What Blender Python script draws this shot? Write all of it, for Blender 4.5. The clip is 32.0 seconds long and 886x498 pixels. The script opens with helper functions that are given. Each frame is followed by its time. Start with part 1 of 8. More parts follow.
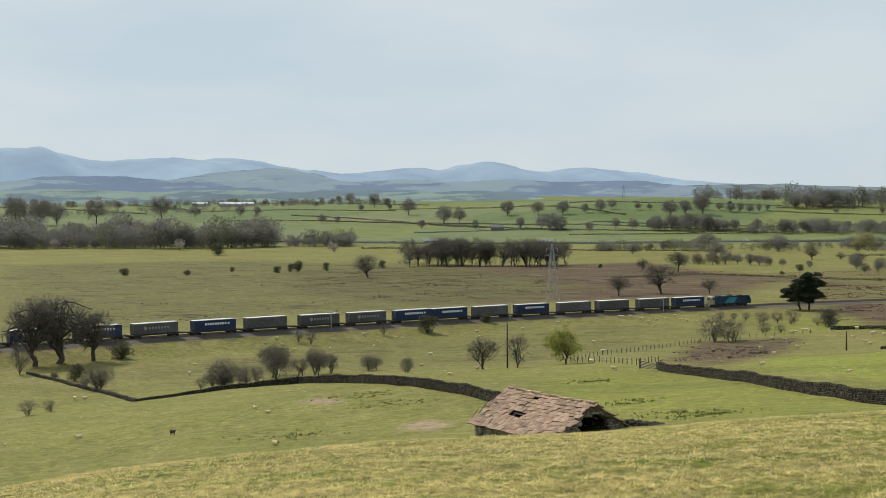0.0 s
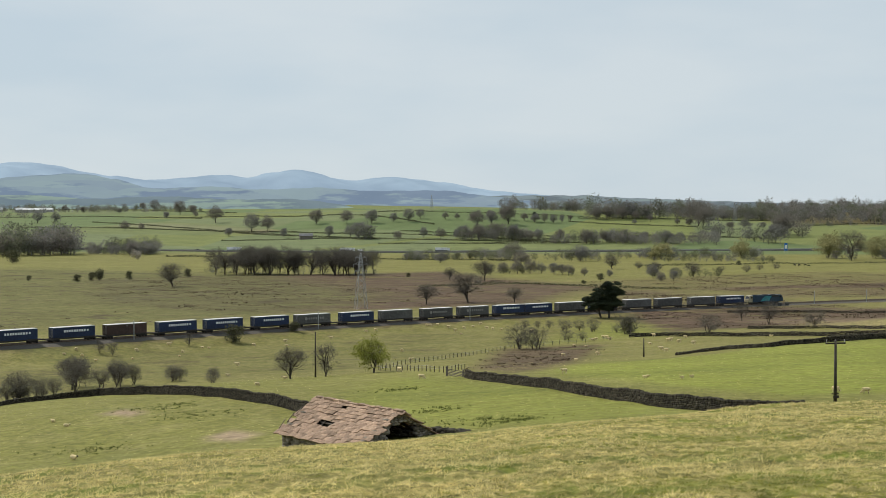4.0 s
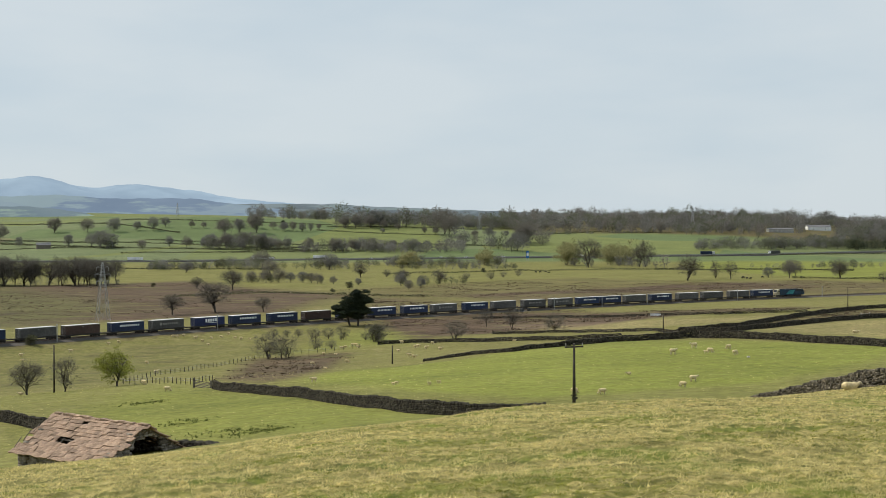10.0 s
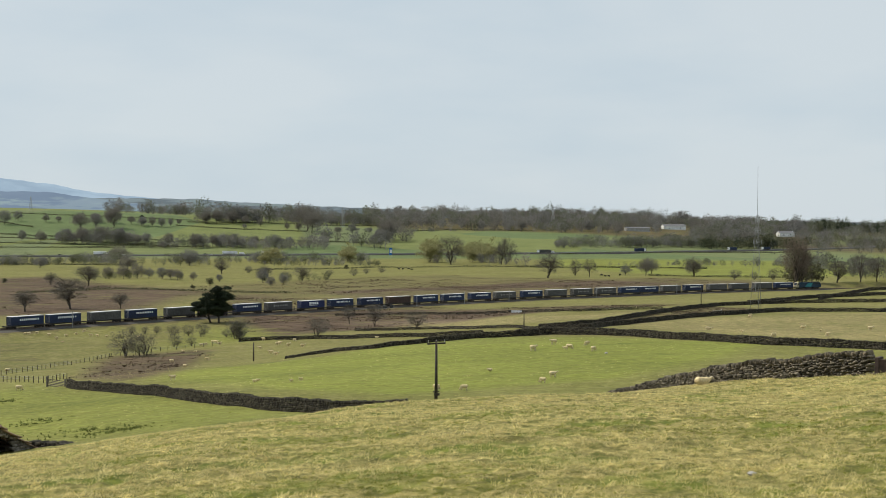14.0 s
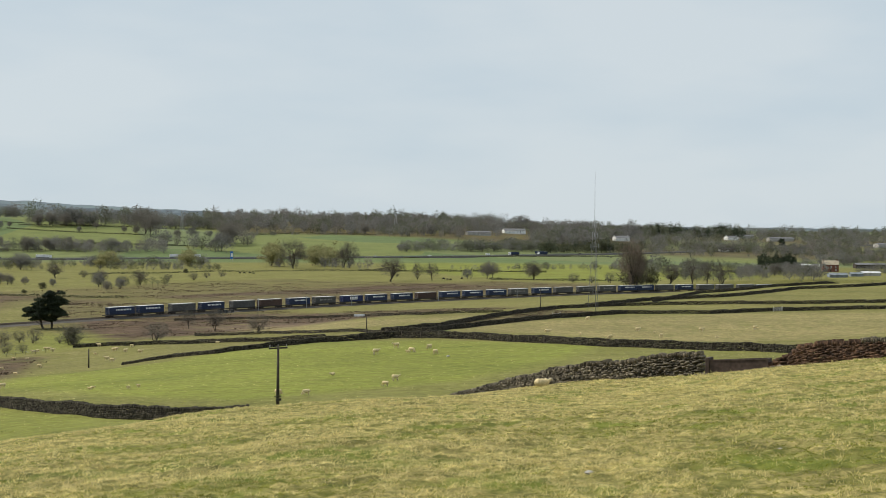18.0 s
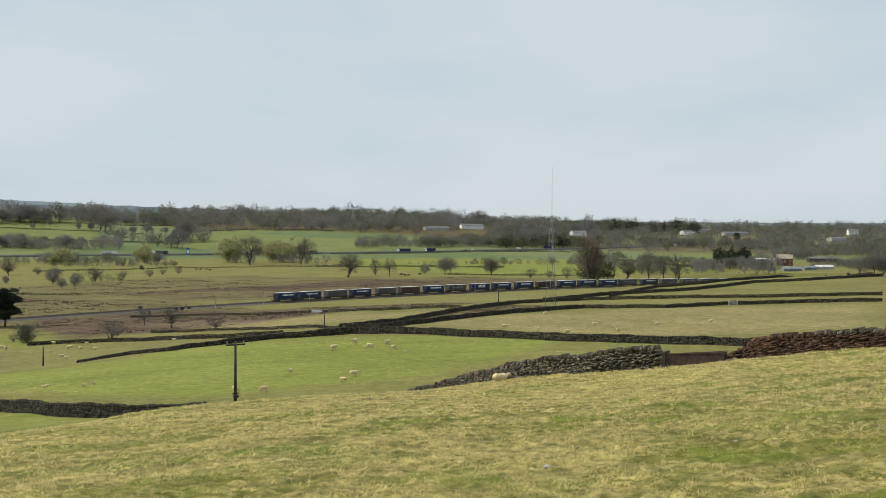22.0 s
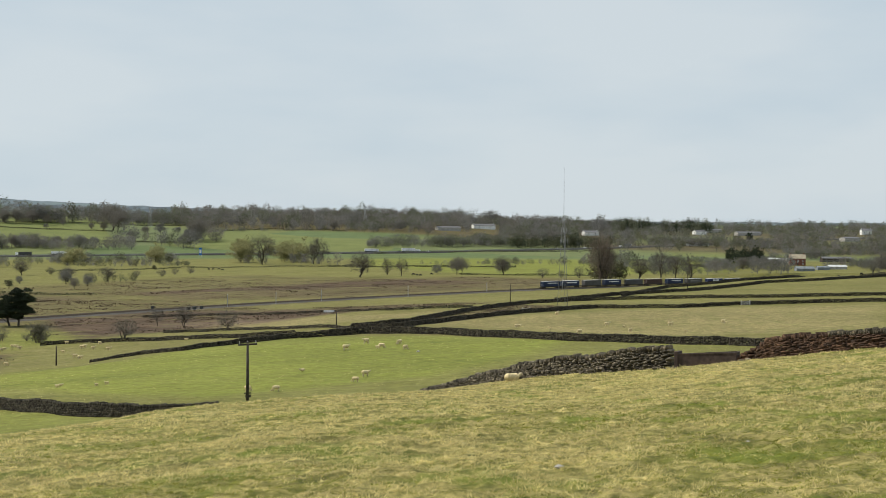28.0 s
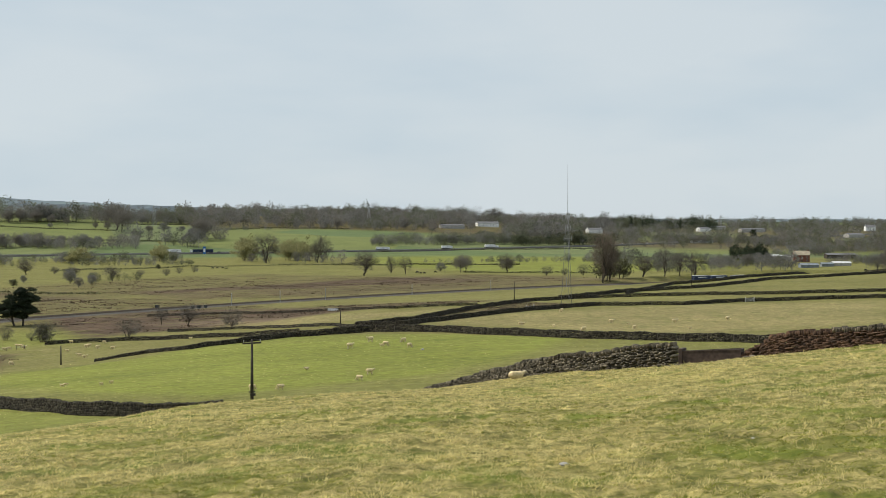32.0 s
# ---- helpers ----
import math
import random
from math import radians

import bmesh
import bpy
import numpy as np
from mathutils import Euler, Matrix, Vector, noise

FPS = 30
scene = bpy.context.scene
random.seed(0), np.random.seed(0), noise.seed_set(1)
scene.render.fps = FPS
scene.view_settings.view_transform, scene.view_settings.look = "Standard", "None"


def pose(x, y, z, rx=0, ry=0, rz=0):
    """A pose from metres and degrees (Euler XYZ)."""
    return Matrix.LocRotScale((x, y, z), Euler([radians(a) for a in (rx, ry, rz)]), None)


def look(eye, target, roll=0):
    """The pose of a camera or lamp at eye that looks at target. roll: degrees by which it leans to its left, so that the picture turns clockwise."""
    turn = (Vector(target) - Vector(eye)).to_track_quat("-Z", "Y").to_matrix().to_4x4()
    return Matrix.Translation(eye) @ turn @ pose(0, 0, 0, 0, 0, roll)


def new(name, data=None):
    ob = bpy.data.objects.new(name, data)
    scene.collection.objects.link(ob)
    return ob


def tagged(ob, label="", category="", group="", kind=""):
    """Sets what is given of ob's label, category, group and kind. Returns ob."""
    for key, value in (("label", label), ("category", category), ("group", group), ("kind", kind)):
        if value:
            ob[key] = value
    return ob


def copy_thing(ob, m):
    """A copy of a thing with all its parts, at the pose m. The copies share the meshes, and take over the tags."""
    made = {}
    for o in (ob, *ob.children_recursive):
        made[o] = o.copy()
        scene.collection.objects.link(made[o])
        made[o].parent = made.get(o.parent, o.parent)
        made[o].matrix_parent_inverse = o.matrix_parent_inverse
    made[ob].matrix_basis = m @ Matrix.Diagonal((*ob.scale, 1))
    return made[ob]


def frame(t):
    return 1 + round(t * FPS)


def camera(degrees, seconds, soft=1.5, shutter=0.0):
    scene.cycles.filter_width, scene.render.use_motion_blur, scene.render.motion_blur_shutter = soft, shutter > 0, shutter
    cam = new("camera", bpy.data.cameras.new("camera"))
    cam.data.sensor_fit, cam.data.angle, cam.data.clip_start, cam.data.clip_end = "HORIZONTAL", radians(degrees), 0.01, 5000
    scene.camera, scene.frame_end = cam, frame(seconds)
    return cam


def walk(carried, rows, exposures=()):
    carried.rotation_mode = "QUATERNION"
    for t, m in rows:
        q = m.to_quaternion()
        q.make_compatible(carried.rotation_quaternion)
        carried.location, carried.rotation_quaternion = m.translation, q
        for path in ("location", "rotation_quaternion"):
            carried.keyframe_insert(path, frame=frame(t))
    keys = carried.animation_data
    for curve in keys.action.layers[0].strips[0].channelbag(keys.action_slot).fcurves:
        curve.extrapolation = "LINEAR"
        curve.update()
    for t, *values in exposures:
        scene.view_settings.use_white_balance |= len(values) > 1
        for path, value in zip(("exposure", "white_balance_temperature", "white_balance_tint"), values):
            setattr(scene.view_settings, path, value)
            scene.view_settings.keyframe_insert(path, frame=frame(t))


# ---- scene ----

cam = camera(39.08, 32.0, soft=0.85)
# seconds, tilt, lean and turn of the hand-held pan, in degrees
PAN = [
    (0, 88.362, 0.563, 17.490), (0.5, 88.418, 0.419, 16.108), (1, 88.472, 0.297, 14.896), (1.5, 88.513, 0.195, 13.793),
    (2, 88.533, 0.161, 12.791), (2.5, 88.548, 0.161, 11.818), (3, 88.569, 0.191, 10.816), (3.5, 88.630, 0.147, 9.776),
    (5.5, 88.921, 0.077, 5.780), (6, 88.938, 0.092, 4.886), (6.5, 88.951, 0.050, 4.006), (7, 88.969, 0.043, 3.124),
    (7.5, 88.989, 0.072, 2.222), (8, 88.989, 0.123, 1.277), (8.5, 88.981, 0.156, 0.278), (9, 88.976, 0.163, -0.742),
    (9.5, 89.022, 0.138, -1.753), (10, 89.084, 0.107, -2.753), (10.5, 89.121, -0.010, -3.737), (11, 89.114, -0.090, -4.687),
    (11.5, 89.077, -0.207, -5.615), (12, 89.035, -0.286, -6.449), (12.5, 89.005, -0.345, -7.183), (13, 88.978, -0.359, -7.815),
    (13.5, 88.964, -0.366, -8.400), (14, 88.952, -0.346, -9.019), (14.5, 88.961, -0.306, -9.788), (16.5, 89.137, -0.447, -13.661),
    (17, 89.170, -0.505, -14.552), (17.5, 89.188, -0.531, -15.408), (18, 89.181, -0.520, -16.229), (18.5, 89.141, -0.534, -16.973),
    (19, 89.083, -0.520, -17.562), (19.5, 89.023, -0.459, -17.969), (20, 88.999, -0.446, -18.187), (20.5, 88.982, -0.366, -18.294),
    (21, 88.985, -0.339, -18.307), (21.5, 88.985, -0.331, -18.257), (22, 88.987, -0.328, -18.171), (22.5, 89.020, -0.340, -18.072),
    (23, 89.073, -0.294, -18.016), (23.5, 89.125, -0.273, -17.981), (24, 89.129, -0.284, -17.973), (24.5, 89.107, -0.306, -17.953),
    (25, 89.065, -0.312, -17.908), (25.5, 89.041, -0.267, -17.870), (27.5, 88.982, -0.335, -17.694), (28, 88.979, -0.317, -17.625),
    (28.5, 88.983, -0.305, -17.555), (29, 89.008, -0.269, -17.555), (29.5, 89.016, -0.277, -17.551), (30, 89.011, -0.221, -17.570),
    (30.5, 88.980, -0.159, -17.592), (31, 88.950, -0.126, -17.565), (31.5, 88.920, -0.087, -17.519), (32, 88.884, -0.090, -17.455),
]
walk(cam, [(t, pose(0, 0, 35.0, a, b, c)) for t, a, b, c in PAN])


# ---- light: hazy spring sun high over the valley, thin cloud ----
SUN_TURN, SUN_UP = -58.0, 44.0     # bearing left of straight ahead, height, degrees
world = bpy.data.worlds.new("sky")
scene.world = world
world.use_nodes = True
wn, wl = world.node_tree.nodes, world.node_tree.links
bg = wn["Background"]
sky = wn.new("ShaderNodeTexSky")
sky.sky_type, sky.sun_disc = "NISHITA", False
sky.sun_elevation, sky.sun_rotation = radians(SUN_UP), radians(SUN_TURN)
sky.air_density, sky.dust_density, sky.altitude = 1.0, 0.8, 200
sky_gain = wn.new("ShaderNodeMix")
sky_gain.data_type, sky_gain.blend_type = "RGBA", "MULTIPLY"
sky_gain.inputs["Factor"].default_value = 1
sky_gain.inputs["B"].default_value = (0.085, 0.085, 0.085, 1)
wl.new(sky.outputs[0], sky_gain.inputs["A"])
coord = wn.new("ShaderNodeTexCoord")
flat = wn.new("ShaderNodeMapping")
flat.inputs["Scale"].default_value = (1.0, 1.0, 3.4)
wl.new(coord.outputs["Generated"], flat.inputs[0])
veil = wn.new("ShaderNodeTexNoise")
veil.inputs["Scale"].default_value, veil.inputs["Detail"].default_value, veil.inputs["Roughness"].default_value = 3.6, 5, 0.48
wl.new(flat.outputs[0], veil.inputs["Vector"])
veil_ramp = wn.new("ShaderNodeMapRange")
veil_ramp.inputs[1].default_value, veil_ramp.inputs[2].default_value = 0.34, 0.62
wl.new(veil.outputs[0], veil_ramp.inputs[0])
sheet = wn.new("ShaderNodeMix")
sheet.data_type = "RGBA"
sheet.inputs["A"].default_value, sheet.inputs["B"].default_value = (0.545, 0.645, 0.718, 1), (0.640, 0.712, 0.755, 1)
wl.new(veil_ramp.outputs[0], sheet.inputs["Factor"])
cloud = wn.new("ShaderNodeMix")
cloud.data_type = "RGBA"
cloud.inputs["Factor"].default_value = 0.93
wl.new(sheet.outputs["Result"], cloud.inputs["B"])
wl.new(sky_gain.outputs["Result"], cloud.inputs["A"])
wl.new(cloud.outputs["Result"], bg.inputs[0])
bg.inputs[1].default_value = 1.0

sun = new("sun", bpy.data.lights.new("sun", "SUN"))
sun.data.energy, sun.data.angle, sun.data.color = 4.0, radians(0.7), (1.0, 0.925, 0.79)
sun.matrix_world = look((0, 0, 300), (-300 * math.sin(radians(SUN_TURN)), -300 * math.cos(radians(SUN_TURN)), 300 - 300 * math.tan(radians(SUN_UP))))
scene.view_settings.exposure = 0.0


# ---- materials ----
def surface(name, a, b, rough=0.85, scale=3.0, big=0.0, bump=0.0, metal=0.0, piece=0.0, spec=0.3, leaf=0.0):
    """Two-tone worn surface: a to b by fine noise, a second larger noise, per-piece variation and relief."""
    m = bpy.data.materials.new(name)
    m.use_nodes = True
    n, l = m.node_tree.nodes, m.node_tree.links
    p = n["Principled BSDF"]
    p.inputs["Roughness"].default_value, p.inputs["Metallic"].default_value = rough, metal
    p.inputs["Specular IOR Level"].default_value = spec
    tc = n.new("ShaderNodeTexCoord")
    no = n.new("ShaderNodeTexNoise")
    no.inputs["Scale"].default_value, no.inputs["Detail"].default_value = scale, 5
    l.new(tc.outputs["Object"], no.inputs["Vector"])
    mix = n.new("ShaderNodeMix")
    mix.data_type = "RGBA"
    mix.inputs["A"].default_value, mix.inputs["B"].default_value = (*a, 1), (*b, 1)
    fac = n.new("ShaderNodeMapRange")
    fac.inputs[1].default_value, fac.inputs[2].default_value = 0.3, 0.7
    l.new(no.outputs[0], fac.inputs[0])
    l.new(fac.outputs[0], mix.inputs["Factor"])
    out = mix.outputs["Result"]
    vary = None
    if big:
        nb = n.new("ShaderNodeTexNoise")
        nb.inputs["Scale"].default_value, nb.inputs["Detail"].default_value = big, 3
        l.new(tc.outputs["Object"], nb.inputs["Vector"])
        vary = n.new("ShaderNodeMapRange")
        vary.inputs[1].default_value, vary.inputs[2].default_value, vary.inputs[3].default_value, vary.inputs[4].default_value = 0.3, 0.7, 0.72, 1.25
        l.new(nb.outputs[0], vary.inputs[0])
        hs = n.new("ShaderNodeHueSaturation")
        l.new(out, hs.inputs["Color"])
        l.new(vary.outputs[0], hs.inputs["Value"])
        out = hs.outputs[0]
    if piece:
        geo = n.new("ShaderNodeNewGeometry")
        info = n.new("ShaderNodeObjectInfo")
        add = n.new("ShaderNodeMath")
        add.operation = "ADD"
        l.new(geo.outputs["Random Per Island"], add.inputs[0])
        l.new(info.outputs["Random"], add.inputs[1])
        fr = n.new("ShaderNodeMath")
        fr.operation = "FRACT"
        l.new(add.outputs[0], fr.inputs[0])
        pr = n.new("ShaderNodeMapRange")
        pr.inputs[3].default_value, pr.inputs[4].default_value = 1 - piece, 1 + piece
        l.new(fr.outputs[0], pr.inputs[0])
        hp = n.new("ShaderNodeHueSaturation")
        l.new(out, hp.inputs["Color"])
        l.new(pr.outputs[0], hp.inputs["Value"])
        out = hp.outputs[0]
    l.new(out, p.inputs["Base Color"])
    if leaf:
        tr = n.new("ShaderNodeBsdfTranslucent")
        ms = n.new("ShaderNodeMixShader")
        ms.inputs[0].default_value = leaf
        l.new(out, tr.inputs["Color"])
        l.new(p.outputs[0], ms.inputs[1])
        l.new(tr.outputs[0], ms.inputs[2])
        l.new(ms.outputs[0], n["Material Output"].inputs["Surface"])
    if bump:
        bu = n.new("ShaderNodeBump")
        bu.inputs["Strength"].default_value, bu.inputs["Distance"].default_value = min(1, bump), 0.05 * max(1, bump)
        l.new(no.outputs[0], bu.inputs["Height"])
        l.new(bu.outputs[0], p.inputs["Normal"])
    return m


def ground_material():
    m = bpy.data.materials.new("pasture")
    m.use_nodes = True
    n, l = m.node_tree.nodes, m.node_tree.links
    p = n["Principled BSDF"]
    p.inputs["Roughness"].default_value, p.inputs["Specular IOR Level"].default_value = 0.95, 0.1
    tc = n.new("ShaderNodeTexCoord")

    def noise_at(scale, detail=6, stretch=None, rough=0.6):
        t = n.new("ShaderNodeTexNoise")
        t.inputs["Scale"].default_value, t.inputs["Detail"].default_value, t.inputs["Roughness"].default_value = scale, detail, rough
        src = tc.outputs["Object"]
        if stretch:
            mp = n.new("ShaderNodeMapping")
            mp.inputs["Scale"].default_value = stretch
            l.new(src, mp.inputs[0])
            src = mp.outputs[0]
        l.new(src, t.inputs["Vector"])
        return t.outputs[0]

    def rng(src, a, b, c=0.0, d=1.0):
        r = n.new("ShaderNodeMapRange")
        for i, v in ((1, a), (2, b), (3, c), (4, d)):
            r.inputs[i].default_value = v
        l.new(src, r.inputs[0])
        return r.outputs[0]

    def mix(fac, a, b):
        x = n.new("ShaderNodeMix")
        x.data_type = "RGBA"
        l.new(fac, x.inputs["Factor"])
        for key, v in (("A", a), ("B", b)):
            if isinstance(v, tuple):
                x.inputs[key].default_value = (*v, 1)
            else:
                l.new(v, x.inputs[key])
        return x.outputs["Result"]

    def times(a, b):
        x = n.new("ShaderNodeMath")
        x.operation = "MULTIPLY"
        x.use_clamp = True
        l.new(a, x.inputs[0])
        l.new(b, x.inputs[1])
        return x.outputs[0]

    def attr(name):
        a = n.new("ShaderNodeAttribute")
        a.attribute_name = name
        s = n.new("ShaderNodeSeparateColor")
        l.new(a.outputs["Color"], s.inputs[0])
        return s.outputs

    one, two = attr("cover"), attr("wear_haze")
    fine, mid, wide = noise_at(2.2, 8), noise_at(0.22, 6), noise_at(0.03, 5)
    clump = noise_at(5.0, 8, (1, 1, 1), 0.75)
    turf = noise_at(0.75, 7, None, 0.7)
    c = mix(rng(fine, 0.32, 0.68), (0.116, 0.113, 0.031), (0.188, 0.176, 0.057))
    c = mix(times(rng(mid, 0.45, 0.68), rng(fine, 0.3, 0.6)), c, (0.220, 0.190, 0.085))
    c = mix(times(one[0], rng(mid, 0.25, 0.6, 0.55, 1.0)), c, mix(rng(fine, 0.3, 0.7), (0.142, 0.166, 0.029), (0.214, 0.230, 0.048)))
    sward = noise_at(1.1, 8, None, 0.68)
    straw = mix(rng(sward, 0.38, 0.62), mix(rng(clump, 0.4, 0.6), (0.080, 0.086, 0.020), (0.18, 0.165, 0.050)), mix(rng(clump, 0.38, 0.6), (0.12, 0.112, 0.032), (0.47, 0.385, 0.155)))
    fresh = mix(rng(clump, 0.38, 0.62), (0.070, 0.094, 0.012), (0.165, 0.180, 0.034))
    sward_mix = mix(rng(noise_at(0.3, 7, None, 0.62), 0.50, 0.62), straw, fresh)
    c = mix(one[1], c, sward_mix)
    rush = mix(rng(noise_at(0.35, 8, (0.45, 1.5, 1), 0.75), 0.38, 0.60), (0.050, 0.034, 0.023), (0.124, 0.084, 0.056))
    c = mix(times(one[2], rng(noise_at(0.07, 8, (0.4, 1.5, 1), 0.7), 0.34, 0.48, 0.2, 1.0)), c, rush)
    c = mix(two[0], c, mix(rng(mid, 0.3, 0.7), (0.24, 0.17, 0.125), (0.33, 0.245, 0.18)))
    c = mix(rng(two[1], 0, 1, 0, 0.85), c, mix(rng(mid, 0.35, 0.65), (0.078, 0.078, 0.027), (0.128, 0.122, 0.046)))
    c = mix(times(two[1], rng(noise_at(0.055, 9, (0.6, 1.2, 1), 0.72), 0.555, 0.60)), c, (0.066, 0.052, 0.030))
    damp = noise_at(0.05, 8, (0.5, 1.3, 1), 0.68)
    c = mix(times(rng(damp, 0.52, 0.66, 0.0, 0.55), rng(mid, 0.35, 0.6)), c, (0.075, 0.090, 0.022))
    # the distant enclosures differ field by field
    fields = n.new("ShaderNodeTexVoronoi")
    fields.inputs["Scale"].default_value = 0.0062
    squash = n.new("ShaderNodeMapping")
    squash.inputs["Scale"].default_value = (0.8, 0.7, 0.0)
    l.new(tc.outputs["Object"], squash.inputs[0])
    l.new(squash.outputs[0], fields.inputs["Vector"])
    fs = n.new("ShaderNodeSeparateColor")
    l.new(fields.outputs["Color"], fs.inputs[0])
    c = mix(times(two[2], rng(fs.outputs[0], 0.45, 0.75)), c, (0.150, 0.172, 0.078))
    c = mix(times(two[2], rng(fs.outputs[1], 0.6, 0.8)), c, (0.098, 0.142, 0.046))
    # all far ground is greyed as well: distance haze mixed into its colour
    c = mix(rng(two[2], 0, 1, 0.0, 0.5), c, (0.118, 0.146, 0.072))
    hs = n.new("ShaderNodeHueSaturation")
    l.new(c, hs.inputs["Color"])
    vary = n.new("ShaderNodeMath")
    vary.operation = "MULTIPLY"
    l.new(rng(wide, 0.3, 0.7, 0.86, 1.14), vary.inputs[0])
    l.new(rng(turf, 0.34, 0.66, 0.70, 1.30), vary.inputs[1])
    l.new(vary.outputs[0], hs.inputs["Value"])
    l.new(hs.outputs[0], p.inputs["Base Color"])
    b = n.new("ShaderNodeBump")
    b.inputs["Strength"].default_value, b.inputs["Distance"].default_value = 0.7, 0.05
    l.new(clump, b.inputs["Height"])
    l.new(b.outputs[0], p.inputs["Normal"])
    return m


M_GROUND = ground_material()
M_STONE = surface("field_stone", (0.016, 0.014, 0.010), (0.080, 0.070, 0.050), 0.9, 4.0, 0.8, 0.6, piece=0.7)
M_STONENEAR = surface("lichened_stone", (0.020, 0.016, 0.011), (0.200, 0.172, 0.125), 0.9, 6.0, 1.6, 0.6, piece=0.7)
M_GATE = surface("bleached_gate_timber", (0.085, 0.072, 0.058), (0.19, 0.165, 0.135), 0.85, 6.0, 1.0, 0.3)
# cope stones are paler than the wall faces
M_COPE = surface("pale_cope_stone", (0.055, 0.042, 0.028), (0.230, 0.195, 0.135), 0.9, 7.0, 1.5, 0.6, piece=0.5)
M_REDSTONE = surface("red_sandstone", (0.020, 0.011, 0.007), (0.118, 0.068, 0.042), 0.9, 4.0, 0.8, 0.6, piece=0.5)
M_SLATE = surface("stone_roof_slab", (0.205, 0.133, 0.092), (0.42, 0.300, 0.215), 0.85, 3.0, 0.7, 0.6, piece=0.32)
M_BARNWALL = surface("barn_rubble", (0.13, 0.11, 0.085), (0.32, 0.29, 0.25), 0.9, 3.5, 0.6, 0.6, piece=0.4)
M_VOID = surface("unlit_barn_inside", (0.02, 0.017, 0.014), (0.04, 0.034, 0.028), 0.95, 2.0)
M_WOOD = surface("weathered_timber", (0.055, 0.046, 0.036), (0.12, 0.10, 0.08), 0.85, 6.0, 1.0, 0.4, piece=0.2)
M_POLE = surface("creosoted_pole", (0.030, 0.026, 0.022), (0.07, 0.058, 0.046), 0.8, 5.0, 0.8, 0.2)
M_STEEL = surface("galvanised_steel", (0.26, 0.27, 0.275), (0.40, 0.41, 0.42), 0.45, 5.0, 0.6, 0, metal=0.6)
M_MASTSTEEL = surface("weathered_steel", (0.16, 0.165, 0.17), (0.24, 0.245, 0.25), 0.6, 5.0, 0.6)
M_MASTDARK = surface("dark_grey_paint", (0.035, 0.038, 0.040), (0.07, 0.074, 0.076), 0.6, 4.0, 0.6)
M_CONC = surface("concrete", (0.30, 0.29, 0.27), (0.45, 0.43, 0.40), 0.9, 3.0, 0.5, 0.3)
M_BALLAST = surface("ballast", (0.042, 0.037, 0.032), (0.105, 0.094, 0.082), 0.95, 9.0, 0.12, 0.9)
M_SLEEPER = surface("concrete_sleeper", (0.12, 0.108, 0.092), (0.19, 0.172, 0.15), 0.9, 5.0)
M_RAIL = surface("rail_steel", (0.10, 0.07, 0.05), (0.16, 0.12, 0.09), 0.5, 6.0, metal=0.5)
M_BARK = surface("bare_bark", (0.046, 0.039, 0.031), (0.105, 0.090, 0.072), 0.95, 5.0, 0.6, 0.4)
M_TWIG = surface("bare_twigs", (0.105, 0.097, 0.080), (0.200, 0.186, 0.156), 0.95, 2.0, 0.25, piece=0.3, leaf=0.3)
M_TWIGRED = surface("budding_twigs", (0.150, 0.118, 0.092), (0.250, 0.200, 0.160), 0.95, 2.0, 0.25, piece=0.25, leaf=0.4)
M_WILLOW = surface("willow_catkins", (0.25, 0.245, 0.115), (0.40, 0.375, 0.185), 0.9, 1.5, 0.3, piece=0.3, leaf=0.35)
M_SPRING = surface("spring_leaf", (0.17, 0.195, 0.028), (0.32, 0.33, 0.065), 0.8, 1.5, 0.4, piece=0.35, leaf=0.4)
M_NEEDLE = surface("pine_needle", (0.016, 0.026, 0.014), (0.050, 0.064, 0.030), 0.8, 1.5, 0.3, piece=0.35)
M_HEDGE = surface("hedge_leaf", (0.074, 0.076, 0.042), (0.150, 0.150, 0.084), 0.9, 1.5, 0.3, piece=0.3, leaf=0.3)
M_BLOSSOM = surface("blackthorn_blossom", (0.35, 0.31, 0.26), (0.55, 0.50, 0.44), 0.9, 1.5, 0.3, piece=0.3)
M_FLEECE = surface("fleece", (0.57, 0.445, 0.235), (0.82, 0.68, 0.41), 0.95, 12.0, 2.0, 0.6)
M_FACE = surface("sheep_face", (0.44, 0.36, 0.24), (0.60, 0.51, 0.37), 0.9, 9.0)
M_DARKFACE = surface("dark_sheep_face", (0.03, 0.027, 0.024), (0.07, 0.06, 0.05), 0.9, 9.0)
M_HIDE = surface("black_hide", (0.015, 0.013, 0.012), (0.035, 0.03, 0.027), 0.7, 6.0)
M_BLUE = surface("blue_curtain", (0.009, 0.019, 0.054), (0.018, 0.034, 0.084), 0.5, 1.5, 0.25, 0.1, piece=0.15)
M_NAVY = surface("navy_curtain", (0.009, 0.016, 0.062), (0.015, 0.026, 0.090), 0.5, 1.5, 0.25, 0.1, piece=0.1)
M_GREYBOX = surface("grey_curtain", (0.055, 0.055, 0.055), (0.098, 0.097, 0.094), 0.6, 1.5, 0.25, 0.1, piece=0.2)
M_MAROON = surface("brown_curtain", (0.045, 0.027, 0.023), (0.075, 0.046, 0.038), 0.6, 1.5, 0.25, 0.1, piece=0.15)
M_ROOFTOP = surface("trailer_roof", (0.55, 0.55, 0.53), (0.72, 0.72, 0.70), 0.5, 1.2, 0.3)
M_LETTER = surface("white_lettering", (0.62, 0.64, 0.66), (0.75, 0.76, 0.78), 0.6, 4.0)
M_CHASSIS = surface("wagon_frame", (0.018, 0.016, 0.015), (0.05, 0.043, 0.038), 0.7, 4.0, 0.8)
